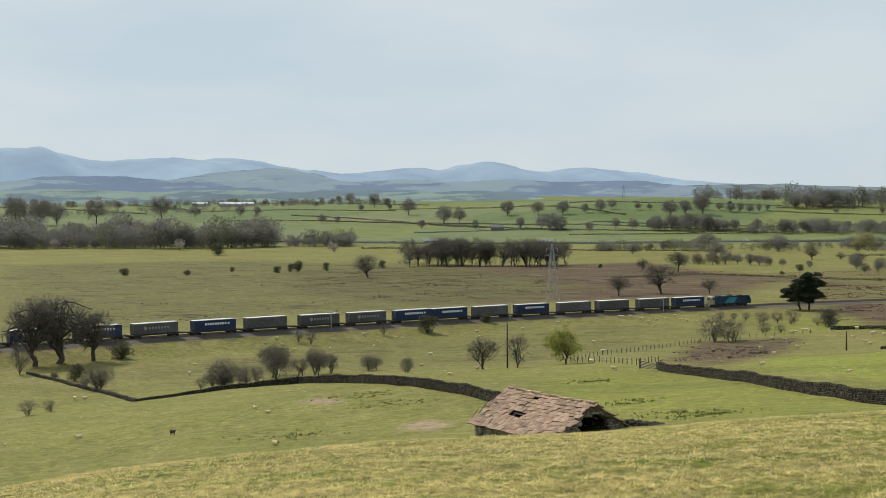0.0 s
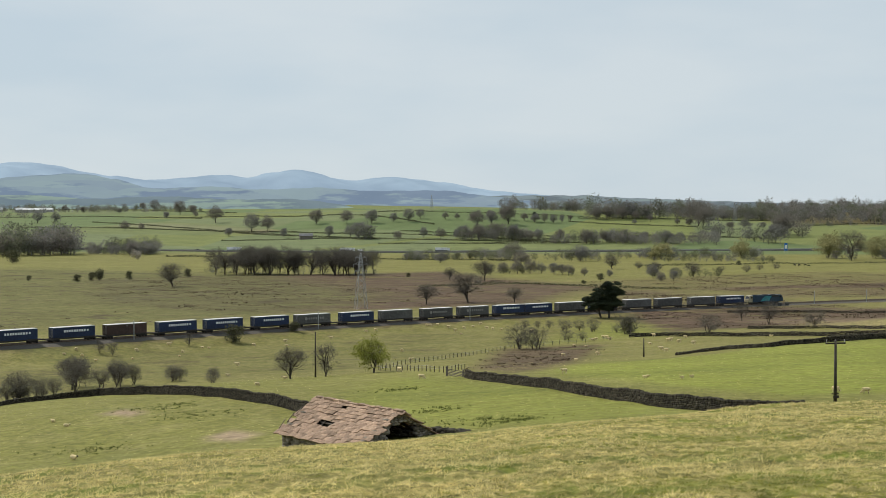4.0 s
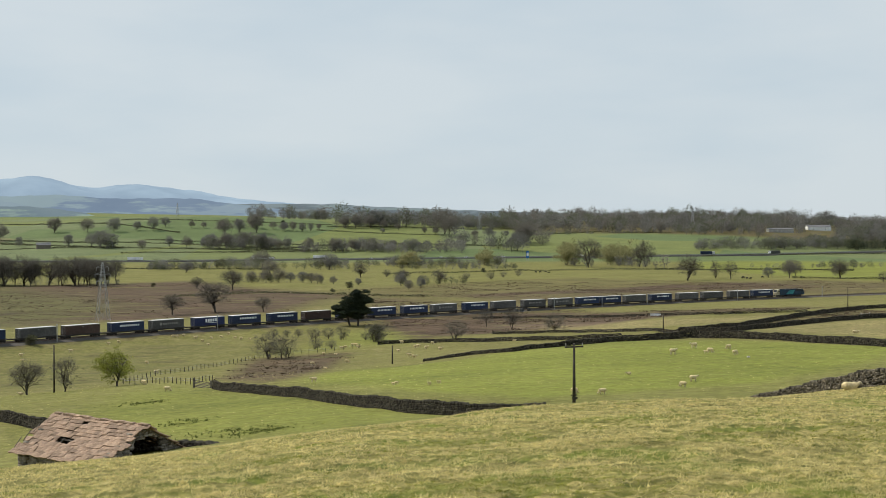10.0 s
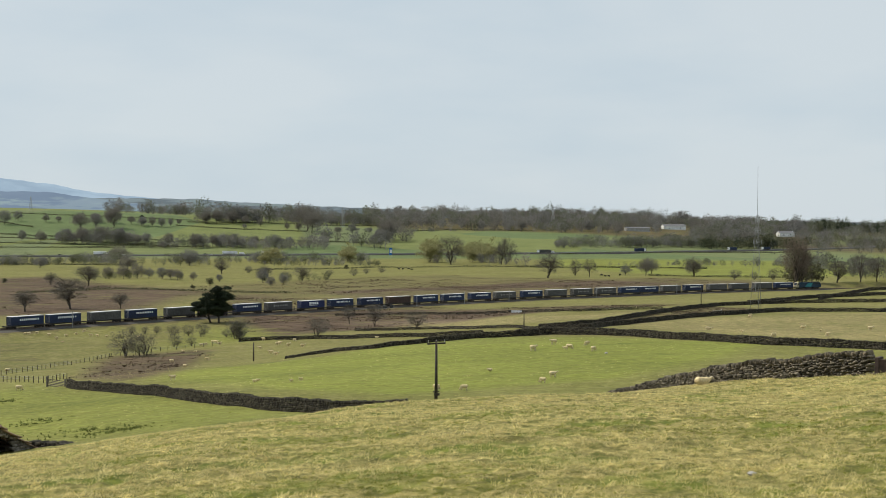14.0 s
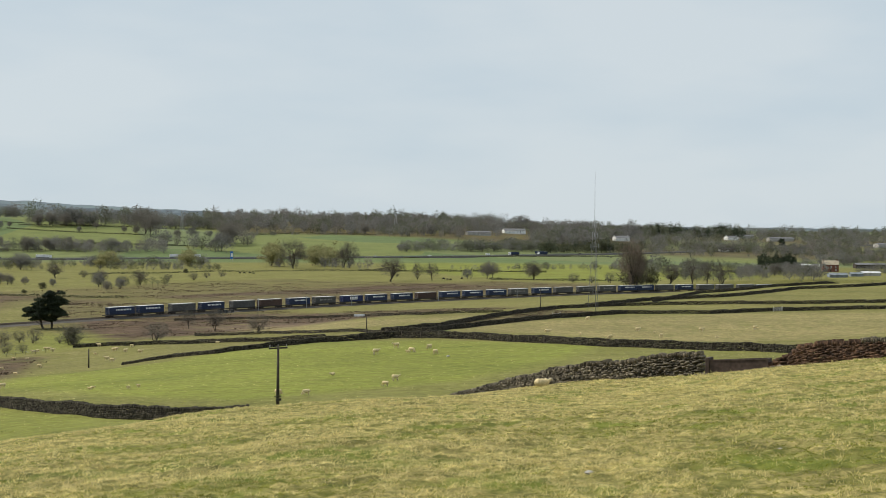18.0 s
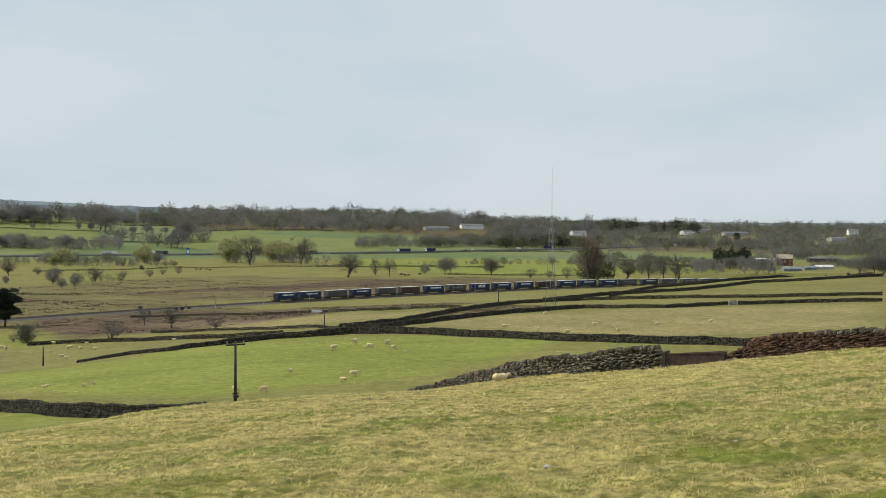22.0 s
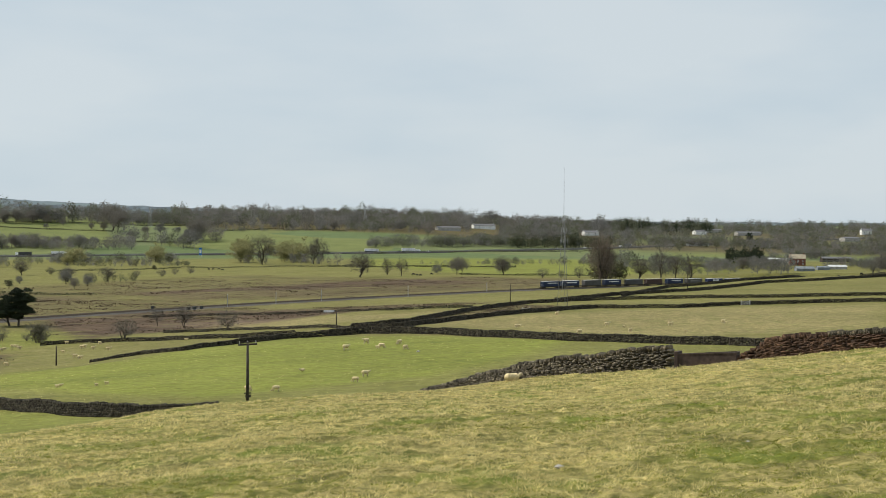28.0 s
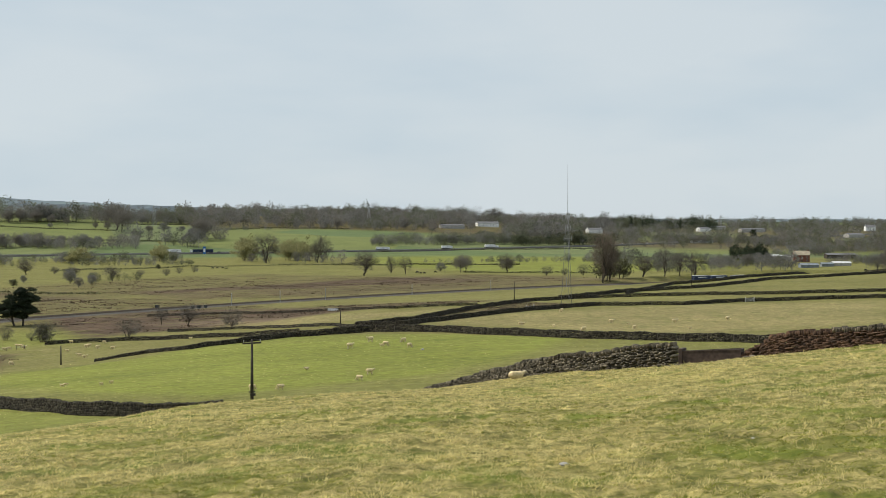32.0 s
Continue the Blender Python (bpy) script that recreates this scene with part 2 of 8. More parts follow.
M_LOCOBLUE = surface("loco_dark_blue", (0.010, 0.030, 0.058), (0.018, 0.045, 0.080), 0.35, 2.0, 0.5)
M_LOCOTEAL = surface("loco_teal", (0.030, 0.20, 0.23), (0.05, 0.27, 0.30), 0.35, 2.0, 0.5)
M_LOCOYEL = surface("loco_yellow", (0.27, 0.245, 0.16), (0.36, 0.33, 0.23), 0.4, 2.0, 0.5)
M_GLASS = surface("dark_glass", (0.01, 0.012, 0.015), (0.02, 0.022, 0.026), 0.08, 2.0, spec=0.6)
M_ROAD = surface("asphalt", (0.034, 0.034, 0.035), (0.060, 0.060, 0.060), 0.95, 0.5, 0.1, spec=0.08)
M_WHITE = surface("white_paint", (0.70, 0.70, 0.69), (0.82, 0.82, 0.81), 0.5, 3.0, 0.4)
M_CARDARK = surface("dark_car_paint", (0.03, 0.032, 0.036), (0.05, 0.052, 0.056), 0.3, 3.0)
M_SIGNBLUE = surface("blue_sign", (0.02, 0.12, 0.38), (0.03, 0.15, 0.45), 0.5, 3.0)
M_BRICK = surface("red_brick", (0.150, 0.066, 0.050), (0.230, 0.104, 0.078), 0.9, 6.0, 0.6, piece=0.1)
M_ROOFGREY = surface("grey_roof", (0.12, 0.12, 0.125), (0.19, 0.19, 0.20), 0.85, 2.0, 0.4)
M_ROOFPALE = surface("pale_fibre_cement", (0.46, 0.47, 0.48), (0.62, 0.63, 0.64), 0.5, 2.0, 0.4)
M_ROOFSAND = surface("sandstone_roof", (0.28, 0.24, 0.17), (0.38, 0.33, 0.25), 0.8, 2.0, 0.4)
M_BLUESHED = surface("pale_sheeting", (0.15, 0.17, 0.19), (0.21, 0.235, 0.26), 0.8, 2.0, 0.4)
M_TROUGH = surface("rusty_metal", (0.040, 0.027, 0.023), (0.082, 0.056, 0.047), 0.75, 4.0, 1.0, 0.2)
M_BLADE = surface("grass_blade", (0.44, 0.370, 0.130), (0.88, 0.76, 0.39), 0.9, 5.0, 0.9, piece=0.15, leaf=0.5)
M_BLADEGREEN = surface("green_grass_blade", (0.125, 0.150, 0.019), (0.34, 0.340, 0.065), 0.9, 5.0, 0.9, piece=0.2, leaf=0.5)
# far crowns are paler and greyer than near twigs: haze painted into the colour
M_FARTWIG = surface("hazed_grey_crowns", (0.145, 0.144, 0.134), (0.225, 0.222, 0.208), 0.95, 0.3, 0.03, piece=0.12, leaf=0.5)
M_FARRED = surface("hazed_brown_crowns", (0.140, 0.130, 0.114), (0.220, 0.204, 0.182), 0.95, 0.3, 0.03, piece=0.12, leaf=0.5)
M_FARHEDGE = surface("hazed_olive_crowns", (0.105, 0.114, 0.076), (0.170, 0.180, 0.122), 0.95, 0.3, 0.03, piece=0.12, leaf=0.5)
M_RUSH = surface("rush_tuft", (0.088, 0.064, 0.042), (0.175, 0.128, 0.085), 0.9, 0.8, 0.15, piece=0.4)
M_NETTLE = surface("nettle_leaf", (0.060, 0.078, 0.018), (0.130, 0.145, 0.040), 0.9, 1.5, 0.3, piece=0.35, leaf=0.3)

# ---- lie of the land: heights below the eye along eleven bearings ----
EYE_Z = 35.0
BEARINGS = np.array([-75, -50, -36.5, -25.5, -17.5, -9.5, -0.5, 7.5, 15.5, 23.5, 32.5, 39.5, 70])
NEAR_D = np.array([0, 16, 33, 49, 65, 82, 104, 131, 164, 207, 262, 327])
NEAR = [
    (1.7, 5.0, 8.6, 12.5, 17.0, 20.8, 24.5, 26.8, 29.0, 31.5, 33.6, 34.6),
    (1.7, 4.8, 8.2, 11.8, 16.2, 20.0, 24.0, 26.2, 28.4, 31.2, 33.5, 34.6),
    (1.7, 4.1, 7.0, 10.0, 14.3, 18.8, 23.2, 25.4, 27.3, 31.1, 33.8, 34.6),
    (1.7, 3.9, 6.6, 9.4, 13.5, 17.2, 21.0, 23.1, 24.6, 28.9, 33.2, 34.6),
    (1.7, 3.8, 6.4, 8.95, 12.4, 15.6, 19.4, 21.6, 23.5, 26.7, 32.2, 34.6),
    (1.7, 3.7, 6.2, 8.7, 11.5, 14.4, 17.7, 20.2, 22.5, 25.4, 30.5, 34.0),
    (1.7, 3.5, 5.8, 7.75, 10.4, 13.3, 16.1, 18.5, 20.5, 23.7, 28.9, 32.8),
    (1.7, 3.4, 5.5, 7.3, 9.2, 12.5, 15.8, 18.1, 19.8, 22.0, 24.5, 29.4),
    (1.7, 3.3, 5.2, 7.0, 8.7, 11.2, 14.7, 17.4, 19.2, 20.9, 22.5, 25.6),
    (1.7, 3.2, 5.0, 6.7, 8.1, 9.6, 13.6, 16.4, 18.1, 20.3, 22.2, 24.4),
    (1.7, 3.0, 4.4, 5.6, 6.5, 9.0, 13.6, 16.1, 17.9, 19.8, 21.8, 23.4),
    (1.7, 2.8, 4.0, 4.9, 5.5, 8.3, 13.1, 15.5, 17.2, 19.1, 20.7, 22.1),
    (1.7, 2.6, 3.6, 4.5, 5.0, 8.4, 12.0, 14.5, 16.2, 18.1, 19.8, 21.3),
]
FAR_D = np.array([436, 600, 763, 981, 1308, 1635, 1962, 2500, 3270, 4360, 4950])
FAR = [
    (35.2, 35.6, 35, 33, 27, 16, 4, -14, -36, -82, -95),
    (35.2, 35.6, 35.2, 33.5, 27, 16, 4, -14, -36, -82, -95),
    (35.2, 35.6, 35.4, 34, 28, 16, 4, -14, -36, -80, -92),
    (35.2, 36, 36, 34.8, 31, 19, 4, -16, -38, -76, -88),
    (35.2, 36.4, 36.4, 35.4, 33, 24, 0, -18, -36, -66, -82),
    (35.0, 36, 36.4, 35.6, 33.6, 17, -20, -22, -38, -52, -70),
    (34.2, 35, 35.6, 35.2, 33.4, 16, -11, -16, -26, -40, -52),
    (33.4, 34.4, 35, 34.8, 33, 17.5, 4, -16, -22, -30, -40),
    (28.9, 33.6, 34, 34, 32.6, 18, 6, -13, -16, -22, -30),
    (26.8, 30.5, 33, 33.4, 32.2, 27, 19, 3, -5, -12, -18),
    (25.6, 26.7, 27.6, 31.6, 32, 27.5, 20, 8, -4, -10, -16),
    (24.0, 25.1, 26.6, 31, 31.6, 27.5, 20, 8, -3, -9, -15),
    (23.2, 24.3, 26, 30, 31, 27.5, 20, 8, -3, -9, -15),
]
ALL_D = np.concatenate([NEAR_D, FAR_D])
BELOW = np.concatenate([np.array(NEAR), np.array(FAR)], axis=1)


def soft_curve(xs, ys, x):
    """Smooth curve through ys (columns along xs) at x, with no overshoot."""
    h = np.diff(xs)
    d = np.diff(ys, axis=0) / h[:, None]
    m = np.zeros_like(ys)
    same = d[1:] * d[:-1] > 0
    m[1:-1] = np.where(same, 2 * d[1:] * d[:-1] / np.where(same, d[1:] + d[:-1], 1), 0)
    m[0], m[-1] = d[0], d[-1]
    i = np.clip(np.searchsorted(xs, x, side="right") - 1, 0, len(xs) - 2)
    u = np.clip((x - xs[i]) / h[i], 0, 1)
    return i, u, h, m


def tussock(x, y):
    """Low tussocks about a stride across."""
    x, y = x * 1.9, y * 1.9
    q = np.sin(x * 3.7 + 1.9 * np.sin(y * 2.6)) * np.sin(y * 3.1 + 1.7 * np.sin(x * 2.3 + 1)) + 0.8 * np.sin(1.3 * x - 0.9 * y + 2 * np.sin(0.7 * y)) * np.sin(1.1 * y + 0.6 * x) + 0.5 * np.sin(6.1 * x + 2.2 * y) * np.sin(5.3 * y - 2 * x)
    return np.clip(0.45 + 0.6 * q, 0, 1)


def land(x, y):
    """Height of the open ground, without the railway."""
    x, y = np.atleast_1d(np.asarray(x, float)), np.atleast_1d(np.asarray(y, float))
    d = np.clip(np.hypot(x, y), 0, 4950)
    az = np.degrees(np.arctan2(x, y))
    i, u, h, m = soft_curve(ALL_D, BELOW.T, d)
    a = BELOW.T
    u2 = u[:, None]
    cols = ((2 * u2**3 - 3 * u2**2 + 1) * a[i] + (u2**3 - 2 * u2**2 + u2) * (h[i][:, None] * m[i])
            + (3 * u2**2 - 2 * u2**3) * a[i + 1] + (u2**3 - u2**2) * (h[i][:, None] * m[i + 1]))
    b = np.clip(az, BEARINGS[0], BEARINGS[-1])
    k = np.clip(np.searchsorted(BEARINGS, b, side="right") - 1, 0, len(BEARINGS) - 2)
    hb = np.diff(BEARINGS)
    v = (b - BEARINGS[k]) / hb[k]
    r = np.arange(len(b))
    p0, p1 = cols[r, k], cols[r, k + 1]
    slope = lambda j: (cols[r, np.clip(j + 1, 0, len(BEARINGS) - 1)] - cols[r, np.clip(j - 1, 0, len(BEARINGS) - 1)]) / (
        BEARINGS[np.clip(j + 1, 0, len(BEARINGS) - 1)] - BEARINGS[np.clip(j - 1, 0, len(BEARINGS) - 1)])
    m0, m1 = slope(k) * hb[k] * 0.8, slope(k + 1) * hb[k] * 0.8
    below = (2 * v**3 - 3 * v**2 + 1) * p0 + (v**3 - 2 * v**2 + v) * m0 + (3 * v**2 - 2 * v**3) * p1 + (v**3 - v**2) * m1
    back = np.clip((np.abs(az) - 75) / 60, 0, 1) ** 2 * np.clip(d / 40, 0, 1)
    below = below * (1 - back) + (1.7 - 0.02 * d) * back
    # small swells of the turf
    bump = 0.09 * np.sin(x * 0.21 + 1.3 * np.sin(y * 0.13)) * np.sin(y * 0.19 + 0.7) + 0.05 * np.sin(x * 0.53 + y * 0.31) * np.sin(y * 0.47 - x * 0.2)
    bump = bump * np.clip(d / 15, 0, 1) + 0.35 * np.sin(x * 0.031 + 2) * np.sin(y * 0.027) * np.clip((d - 90) / 120, 0, 1)
    mat_grass = 0.085 * (tussock(x, y) - 0.4) * np.clip((d - 6) / 5, 0, 1) * np.clip((104 - d) / 14, 0, 1)
    return EYE_Z - below + bump * np.clip(3 - d / 600, 0, 1) + mat_grass


# railway: plan curve and level
def rail_y(x):
    x = np.asarray(x, float)
    c = np.clip(x, -215, 400)
    u = c / 100
    f = -0.0521 * u**4 + 1.1527 * u**3 - 12.9988 * u**2 + 85.8788 * u + 474.4876
    g = (-0.2084 * u**3 + 3.4581 * u**2 - 25.9976 * u + 85.8788) / 100
    return f + g * (x - c)


def rail_z(x):
    u = np.clip(np.asarray(x, float), -190, 420) / 100
    fall = np.clip((np.asarray(x, float) - 250) / 300, 0, 1)
    return 1.53 - 0.51 * u + 0.3345 * u**2 - 0.0328 * u**3 - 4.0 * fall * fall * (3 - 2 * fall)


RX = np.linspace(-900, 1200, 2101)
RY = rail_y(RX)
RS = np.concatenate([[0], np.cumsum(np.hypot(np.diff(RX), np.diff(RY)))])
RS = RS - np.interp(0, RX, RS)


def rail_gap(x, y):
    """Signed distance across the track from the near line's centre, and the level there."""
    g = (rail_y(x + 0.5) - rail_y(x - 0.5))
    off = (y - rail_y(x)) / np.sqrt(1 + g * g)
    return off, rail_z(x)


def ground_z(x, y):
    z = land(x, y)
    x, y = np.atleast_1d(np.asarray(x, float)), np.atleast_1d(np.asarray(y, float))
    off, level = rail_gap(x, y)
    # the cutting's near side is laid back along the eastern stretch
    reach = 16 + np.where(off < 0, 45 * np.clip((x - 150) / 100, 0, 1), 0)
    near = np.clip((np.abs(off - 1.9) - 5.5) / reach, 0, 1)
    w = (1 - near * near * (3 - 2 * near)) * ((x > -800) & (x < 900))
    return z * (1 - w) + (level - 0.55) * w


# ---- plan: places in metres, x to the right and y away from the viewpoint ----
MOOR_FAR = [(-338.1, 743.7), (-252.3, 812.3), (-132.3, 872.4), (-22.1, 673.0), (-43.1, 520.1), (-94.8, 502.2), (-137.7, 464.1), (-193.4, 487.3), (-242.0, 532.3)]
MOOR_RIGHT = [(-37.7, 709.1), (43.5, 812.8), (139.6, 879.4), (197.6, 812.2), (253.5, 715.6), (162.3, 680.0), (64.5, 651.3), (-0.1, 589.6)]
MOOR_EAST = [(180.1, 753.5), (272.6, 809.0), (319.0, 760.3), (328.5, 670.7), (272.0, 648.2), (209.8, 622.5), (128.0, 581.6), (58.6, 573.2), (38.7, 653.9)]
MOOR_LEFT = [(-305.0, 744.3), (-197.3, 762.4), (-115.3, 628.6), (-107.1, 506.9), (-165.5, 504.6), (-254.1, 589.6)]
MOOR_NEAR = [(-16.7, 647.7), (45.8, 590.5), (81.5, 534.7), (93.2, 429.7), (43.7, 389.3), (5.6, 395.7), (-11.4, 440.8)]
RUSH_GATE = [(-29.7, 223.5), (-34.5, 322.5), (-8.5, 335.8), (-10.5, 295.0), (-13.3, 209.7), (-19.5, 198.6)]
RUSH_STRIP = [(0.4, 484.1), (41.7, 516.9), (106.3, 482.9), (157.1, 466.0), (161.6, 439.6), (90.4, 410.6), (52.0, 403.4), (9.7, 377.2)]
TUFT_LEFT = [(-573.3, 759.0), (-439.1, 866.5), (-254.7, 828.0), (-127.9, 605.5), (-132.6, 444.8), (-184.8, 398.6), (-209.3, 346.2), (-228.2, 301.4)]
LUSH_GATE = [(-38.3, 145.9), (-38.3, 198.1), (-29.5, 194.3), (-12.3, 160.8), (4.3, 120.4), (1.5, 46.2), (-10.1, 102.9), (-15.0, 105.1)]
LUSH_MID = [(-6.5, 246.5), (15.0, 237.7), (39.1, 269.0), (66.7, 249.2), (94.2, 217.1), (66.4, 172.7), (45.2, 147.7), (24.3, 139.9), (15.9, 135.0), (5.4, 150.0), (-12.8, 193.5)]
LUSH_LOW = [(-10.8, 426.9), (57.1, 413.4), (14.4, 377.7), (-24.0, 340.0)]
YELLOW_FIELD = [(94.0, 318.0), (127.3, 338.6), (204.7, 361.5), (258.2, 343.1), (178.8, 237.5), (122.0, 226.7), (106.8, 249.1)]
YELLOW_LOW = [(31.1, 432.6), (63.7, 438.8), (104.2, 376.2), (130.6, 390.0), (101.1, 352.9), (68.9, 359.2)]
LUSH_RIGHT = [(304.6, 1236.0), (806.6, 1384.3), (461.8, 784.4), (336.8, 787.0), (281.2, 865.7), (264.5, 1073.3)]
DRY_VALLEY = [(-156.1, 260.5), (-130.2, 317.0), (-50.3, 389.6), (-35.6, 333.4), (-53.0, 250.5), (-90.5, 252.1), (-109.6, 211.0), (-131.0, 206.3)]
PLOUGH = [(-790.8, 1861.0), (-501.5, 1714.9), (-453.9, 1633.9), (-585.7, 1686.3), (-738.0, 1715.1)]
BARE_A = [(-66.7, 148.8), (-65.8, 154.2), (-60.4, 148.4), (-60.9, 144.3)]
BARE_B = [(-42.5, 119.7), (-41.4, 124.4), (-36.7, 118.9), (-36.8, 113.7), (-40.5, 116.1)]
WALL_MOUND = [(-107.7, 176.1), (-103.6, 185.2), (-98.5, 195.8), (-89.7, 200.0), (-75.9, 189.4), (-62.4, 173.7), (-50.6, 158.9), (-41.6, 146.6), (-36.9, 138.1)]
WALL_GATE = [(-25.9, 191.8), (-14.4, 164.2), (-5.9, 141.4), (1.5, 120.3), (4.5, 113.9), (7.6, 108.7), (10.7, 105.5), (13.4, 103.1)]
WALL_DIAG = [(8.3, 256.4), (17.9, 253.3), (25.9, 246.0), (32.3, 251.9), (38.3, 253.2), (47.1, 258.0), (57.2, 260.1)]
WALL_FIELD = [(57.2, 260.1), (65.6, 262.2), (73.2, 252.1), (77.7, 246.5), (84.5, 231.7), (89.5, 220.5), (94.1, 212.0), (106.7, 197.2), (116.0, 184.7)]
WALL_YELLOW = [(75.2, 310.2), (84.9, 300.4), (94.0, 312.6), (118.7, 335.4), (136.7, 348.7), (170.8, 372.1), (194.6, 360.2), (209.7, 367.5), (236.2, 370.4), (273.4, 355.2)]
WALL_UPPER = [(74.4, 311.2), (92.6, 322.2), (130.2, 376.4), (166.5, 424.7), (201.2, 438.4), (230.8, 427.1), (253.2, 410.1), (299.6, 389.3)]
WALL_LOW = [(-1.6, 362.4), (5.4, 364.0), (21.2, 355.9), (43.1, 331.2), (60.1, 313.4)]
WALL_RIDGE = [(182.6, 435.1), (232.2, 479.3), (271.5, 492.2), (340.3, 540.9), (373.2, 542.7), (458.7, 596.3)]
WALL_CREST = [(221.4, 458.2), (262.0, 512.0), (290.3, 548.6), (320.9, 560.1), (350.1, 580.1), (390.7, 600.2), (431.8, 639.8), (461.0, 645.0), (473.0, 623.6)]
WALL_STRIP = [(34.3, 390.6), (56.5, 373.8), (73.0, 331.7), (74.4, 311.2)]
DARK_BANK = [(74, 311), (92, 322), (130, 376), (166, 424), (171, 373), (137, 349), (94, 312)]
WALL_STRIP_B = [(34.0, 473.2), (64.3, 473.2), (91.8, 436.2), (111.6, 406.5), (140.7, 408.2)]
WALL_LEFT = [(-168.6, 232.1), (-148.2, 216.9), (-130.0, 200.9), (-107.7, 176.1)]
WALL_NEAR = [(26.7, 91.2), (26.7, 87.5), (28.8, 81.0), (29.8, 73.2), (31.6, 68.6), (32.8, 65.8), (33.8, 63.6)]
NEAR_TOPS = [0.12, 0.42, 0.74, 0.92, 1.05, 1.31, 1.23]
RED_TOPS = [0.51, 0.73, 0.88, 0.97, 0.95, 0.88, 0.84, 1.11]
WALL_RED = [(36.5, 58.6), (36.6, 58.3), (36.6, 57.8), (36.7, 57.4), (37.0, 56.5), (37.3, 54.5), (38.1, 50.2), (39.0, 45.6)]
WALL_GAP = [(36.2, 60.6), (36.4, 60.0), (36.8, 58.9)]
WALL_BEHIND = [(39.0, 69.9), (39.9, 67.0), (40.7, 64.8)]
BEHIND_TOPS = [0.46, 0.55, 0.71]
PANEL = [(33.6, 62.5), (35.9, 60.1)]
WALL_BARN = [(-16.0, 99.2), (-14.9, 98.4), (-13.2, 97.1)]
BARN_RIDGE = [(-26.2, 101.7), (-18.1, 95.3)]
GATE = [(-29.9, 198.4), (-26.7, 194.7)]
FENCE_A = [(-30.5, 224.4), (-32.0, 209.4), (-42.6, 231.7), (-50.0, 241.5)]
FENCE_B = [(-51.5, 248.7), (-48.9, 266.1), (-41.7, 292.2), (-33.0, 321.8)]
FENCE_C = [(-33.0, 321.8), (-21.3, 335.8), (-5.9, 351.2)]
POLES = [(-56.8, 218.2, 8.2, 0), (1.9, 263.2, 3.9, 0), (76.9, 339.5, 4.1, 0), (158.1, 417.7, 7.5, 0), (274.2, 500.2, 8.8, 0)]
POLES += [(18.4, 119.6, 6.1, 1)]
MASTS = [-202.6, -140.0, -79.0, 89.0, 117.0, 144.5, 200.4, 254.8, 310.0]
PYLONS = [(-110.7, 498.9, 23.3), (144.4, 1866.7, 27.1), (497.9, 1988.6, 33.1), (914.6, 2218.9, 25.9), (1299.2, 2252.1, 26.2), (-377.8, 2319.4, 28.0)]
RADIO_MAST = (169.6, 396.6, 48.0)
BIG_OAKS = [(-176.0, 244.7, 16.1), (-173.6, 249.9, 16.8), (-168.7, 257.2, 12.5)]
OAK_ROWS = [(-255.1, 664.8, 14.2), (-274.6, 813.3, 15.5), (-253.1, 809.6, 16.1), (-232.7, 822.2, 20.1), (-217.8, 826.3, 17.4), (-200.0, 818.7, 19.1), (-184.5, 815.3, 17.4), (-107.9, 227.8, 6.8), (-60.8, 216.0, 6.3), (-72.2, 539.6, 14.3), (-50.8, 533.1, 6.8), (-88.6, 529.6, 9.2), (-91.0, 758.7, 13.1), (-114.9, 775.5, 7.8), (200.3, 810.7, 17.4), (-16.5, 918.5, 10.8), (12.3, 801.3, 10.2), (36.4, 800.6, 9.4), (-110.1, 234.3, 6.7), (-102.3, 236.8, 5.4), (340.3, 680.2, 13.1), (308.5, 829.2, 13.6)]
SLIM_ROWS = [(183.7, 1108.7, 29.0), (228.0, 1097.3, 22.0), (234.0, 1103.0, 24.0), (-169.0, 229.9, 7.1), (-55.2, 218.8, 6.7), (-264.5, 807.6, 16.2), (-241.2, 810.0, 17.2), (-206.8, 814.6, 17.9), (-189.8, 816.4, 18.2), (-178.7, 818.9, 15.2), (-278.3, 806.2, 11.6), (355.0, 681.4, 19.1), (366.0, 681.9, 17.5), (376.2, 682.1, 15.5), (227.7, 844.9, 11.9), (231.9, 824.0, 13.2), (35.4, 429.1, 7.0), (42.8, 410.6, 8.2), (-137.4, 306.5, 3.6), (-134.0, 306.6, 4.1), (-121.5, 328.9, 3.5)]
FAR_ROWS = [(-636.1, 1842.6, 26.5), (-997.3, 2502.3, 24.4), (-828.1, 2199.2, 27.7), (-776.5, 1998.6, 12.6), (-802.9, 2199.4, 19.1), (-979.9, 3114.8, 20.7), (-1014.2, 3452.5, 19.5), (-530.3, 1687.5, 27.2), (-507.5, 1686.0, 23.9), (-457.1, 1761.5, 23.1), (-408.5, 1747.9, 20.3), (-369.0, 1734.9, 20.9), (-339.0, 1742.7, 13.7), (-316.8, 1740.2, 20.0), (-305.0, 1770.5, 14.6), (-346.6, 1550.8, 23.0), (-393.9, 1586.6, 16.3), (-289.1, 1514.3, 12.6), (-362.8, 1574.2, 17.6), (-214.7, 1702.7, 23.3), (-196.4, 1722.4, 20.4), (-174.7, 1727.9, 28.3), (-139.2, 1752.0, 12.7), (-125.8, 1756.2, 14.3)]
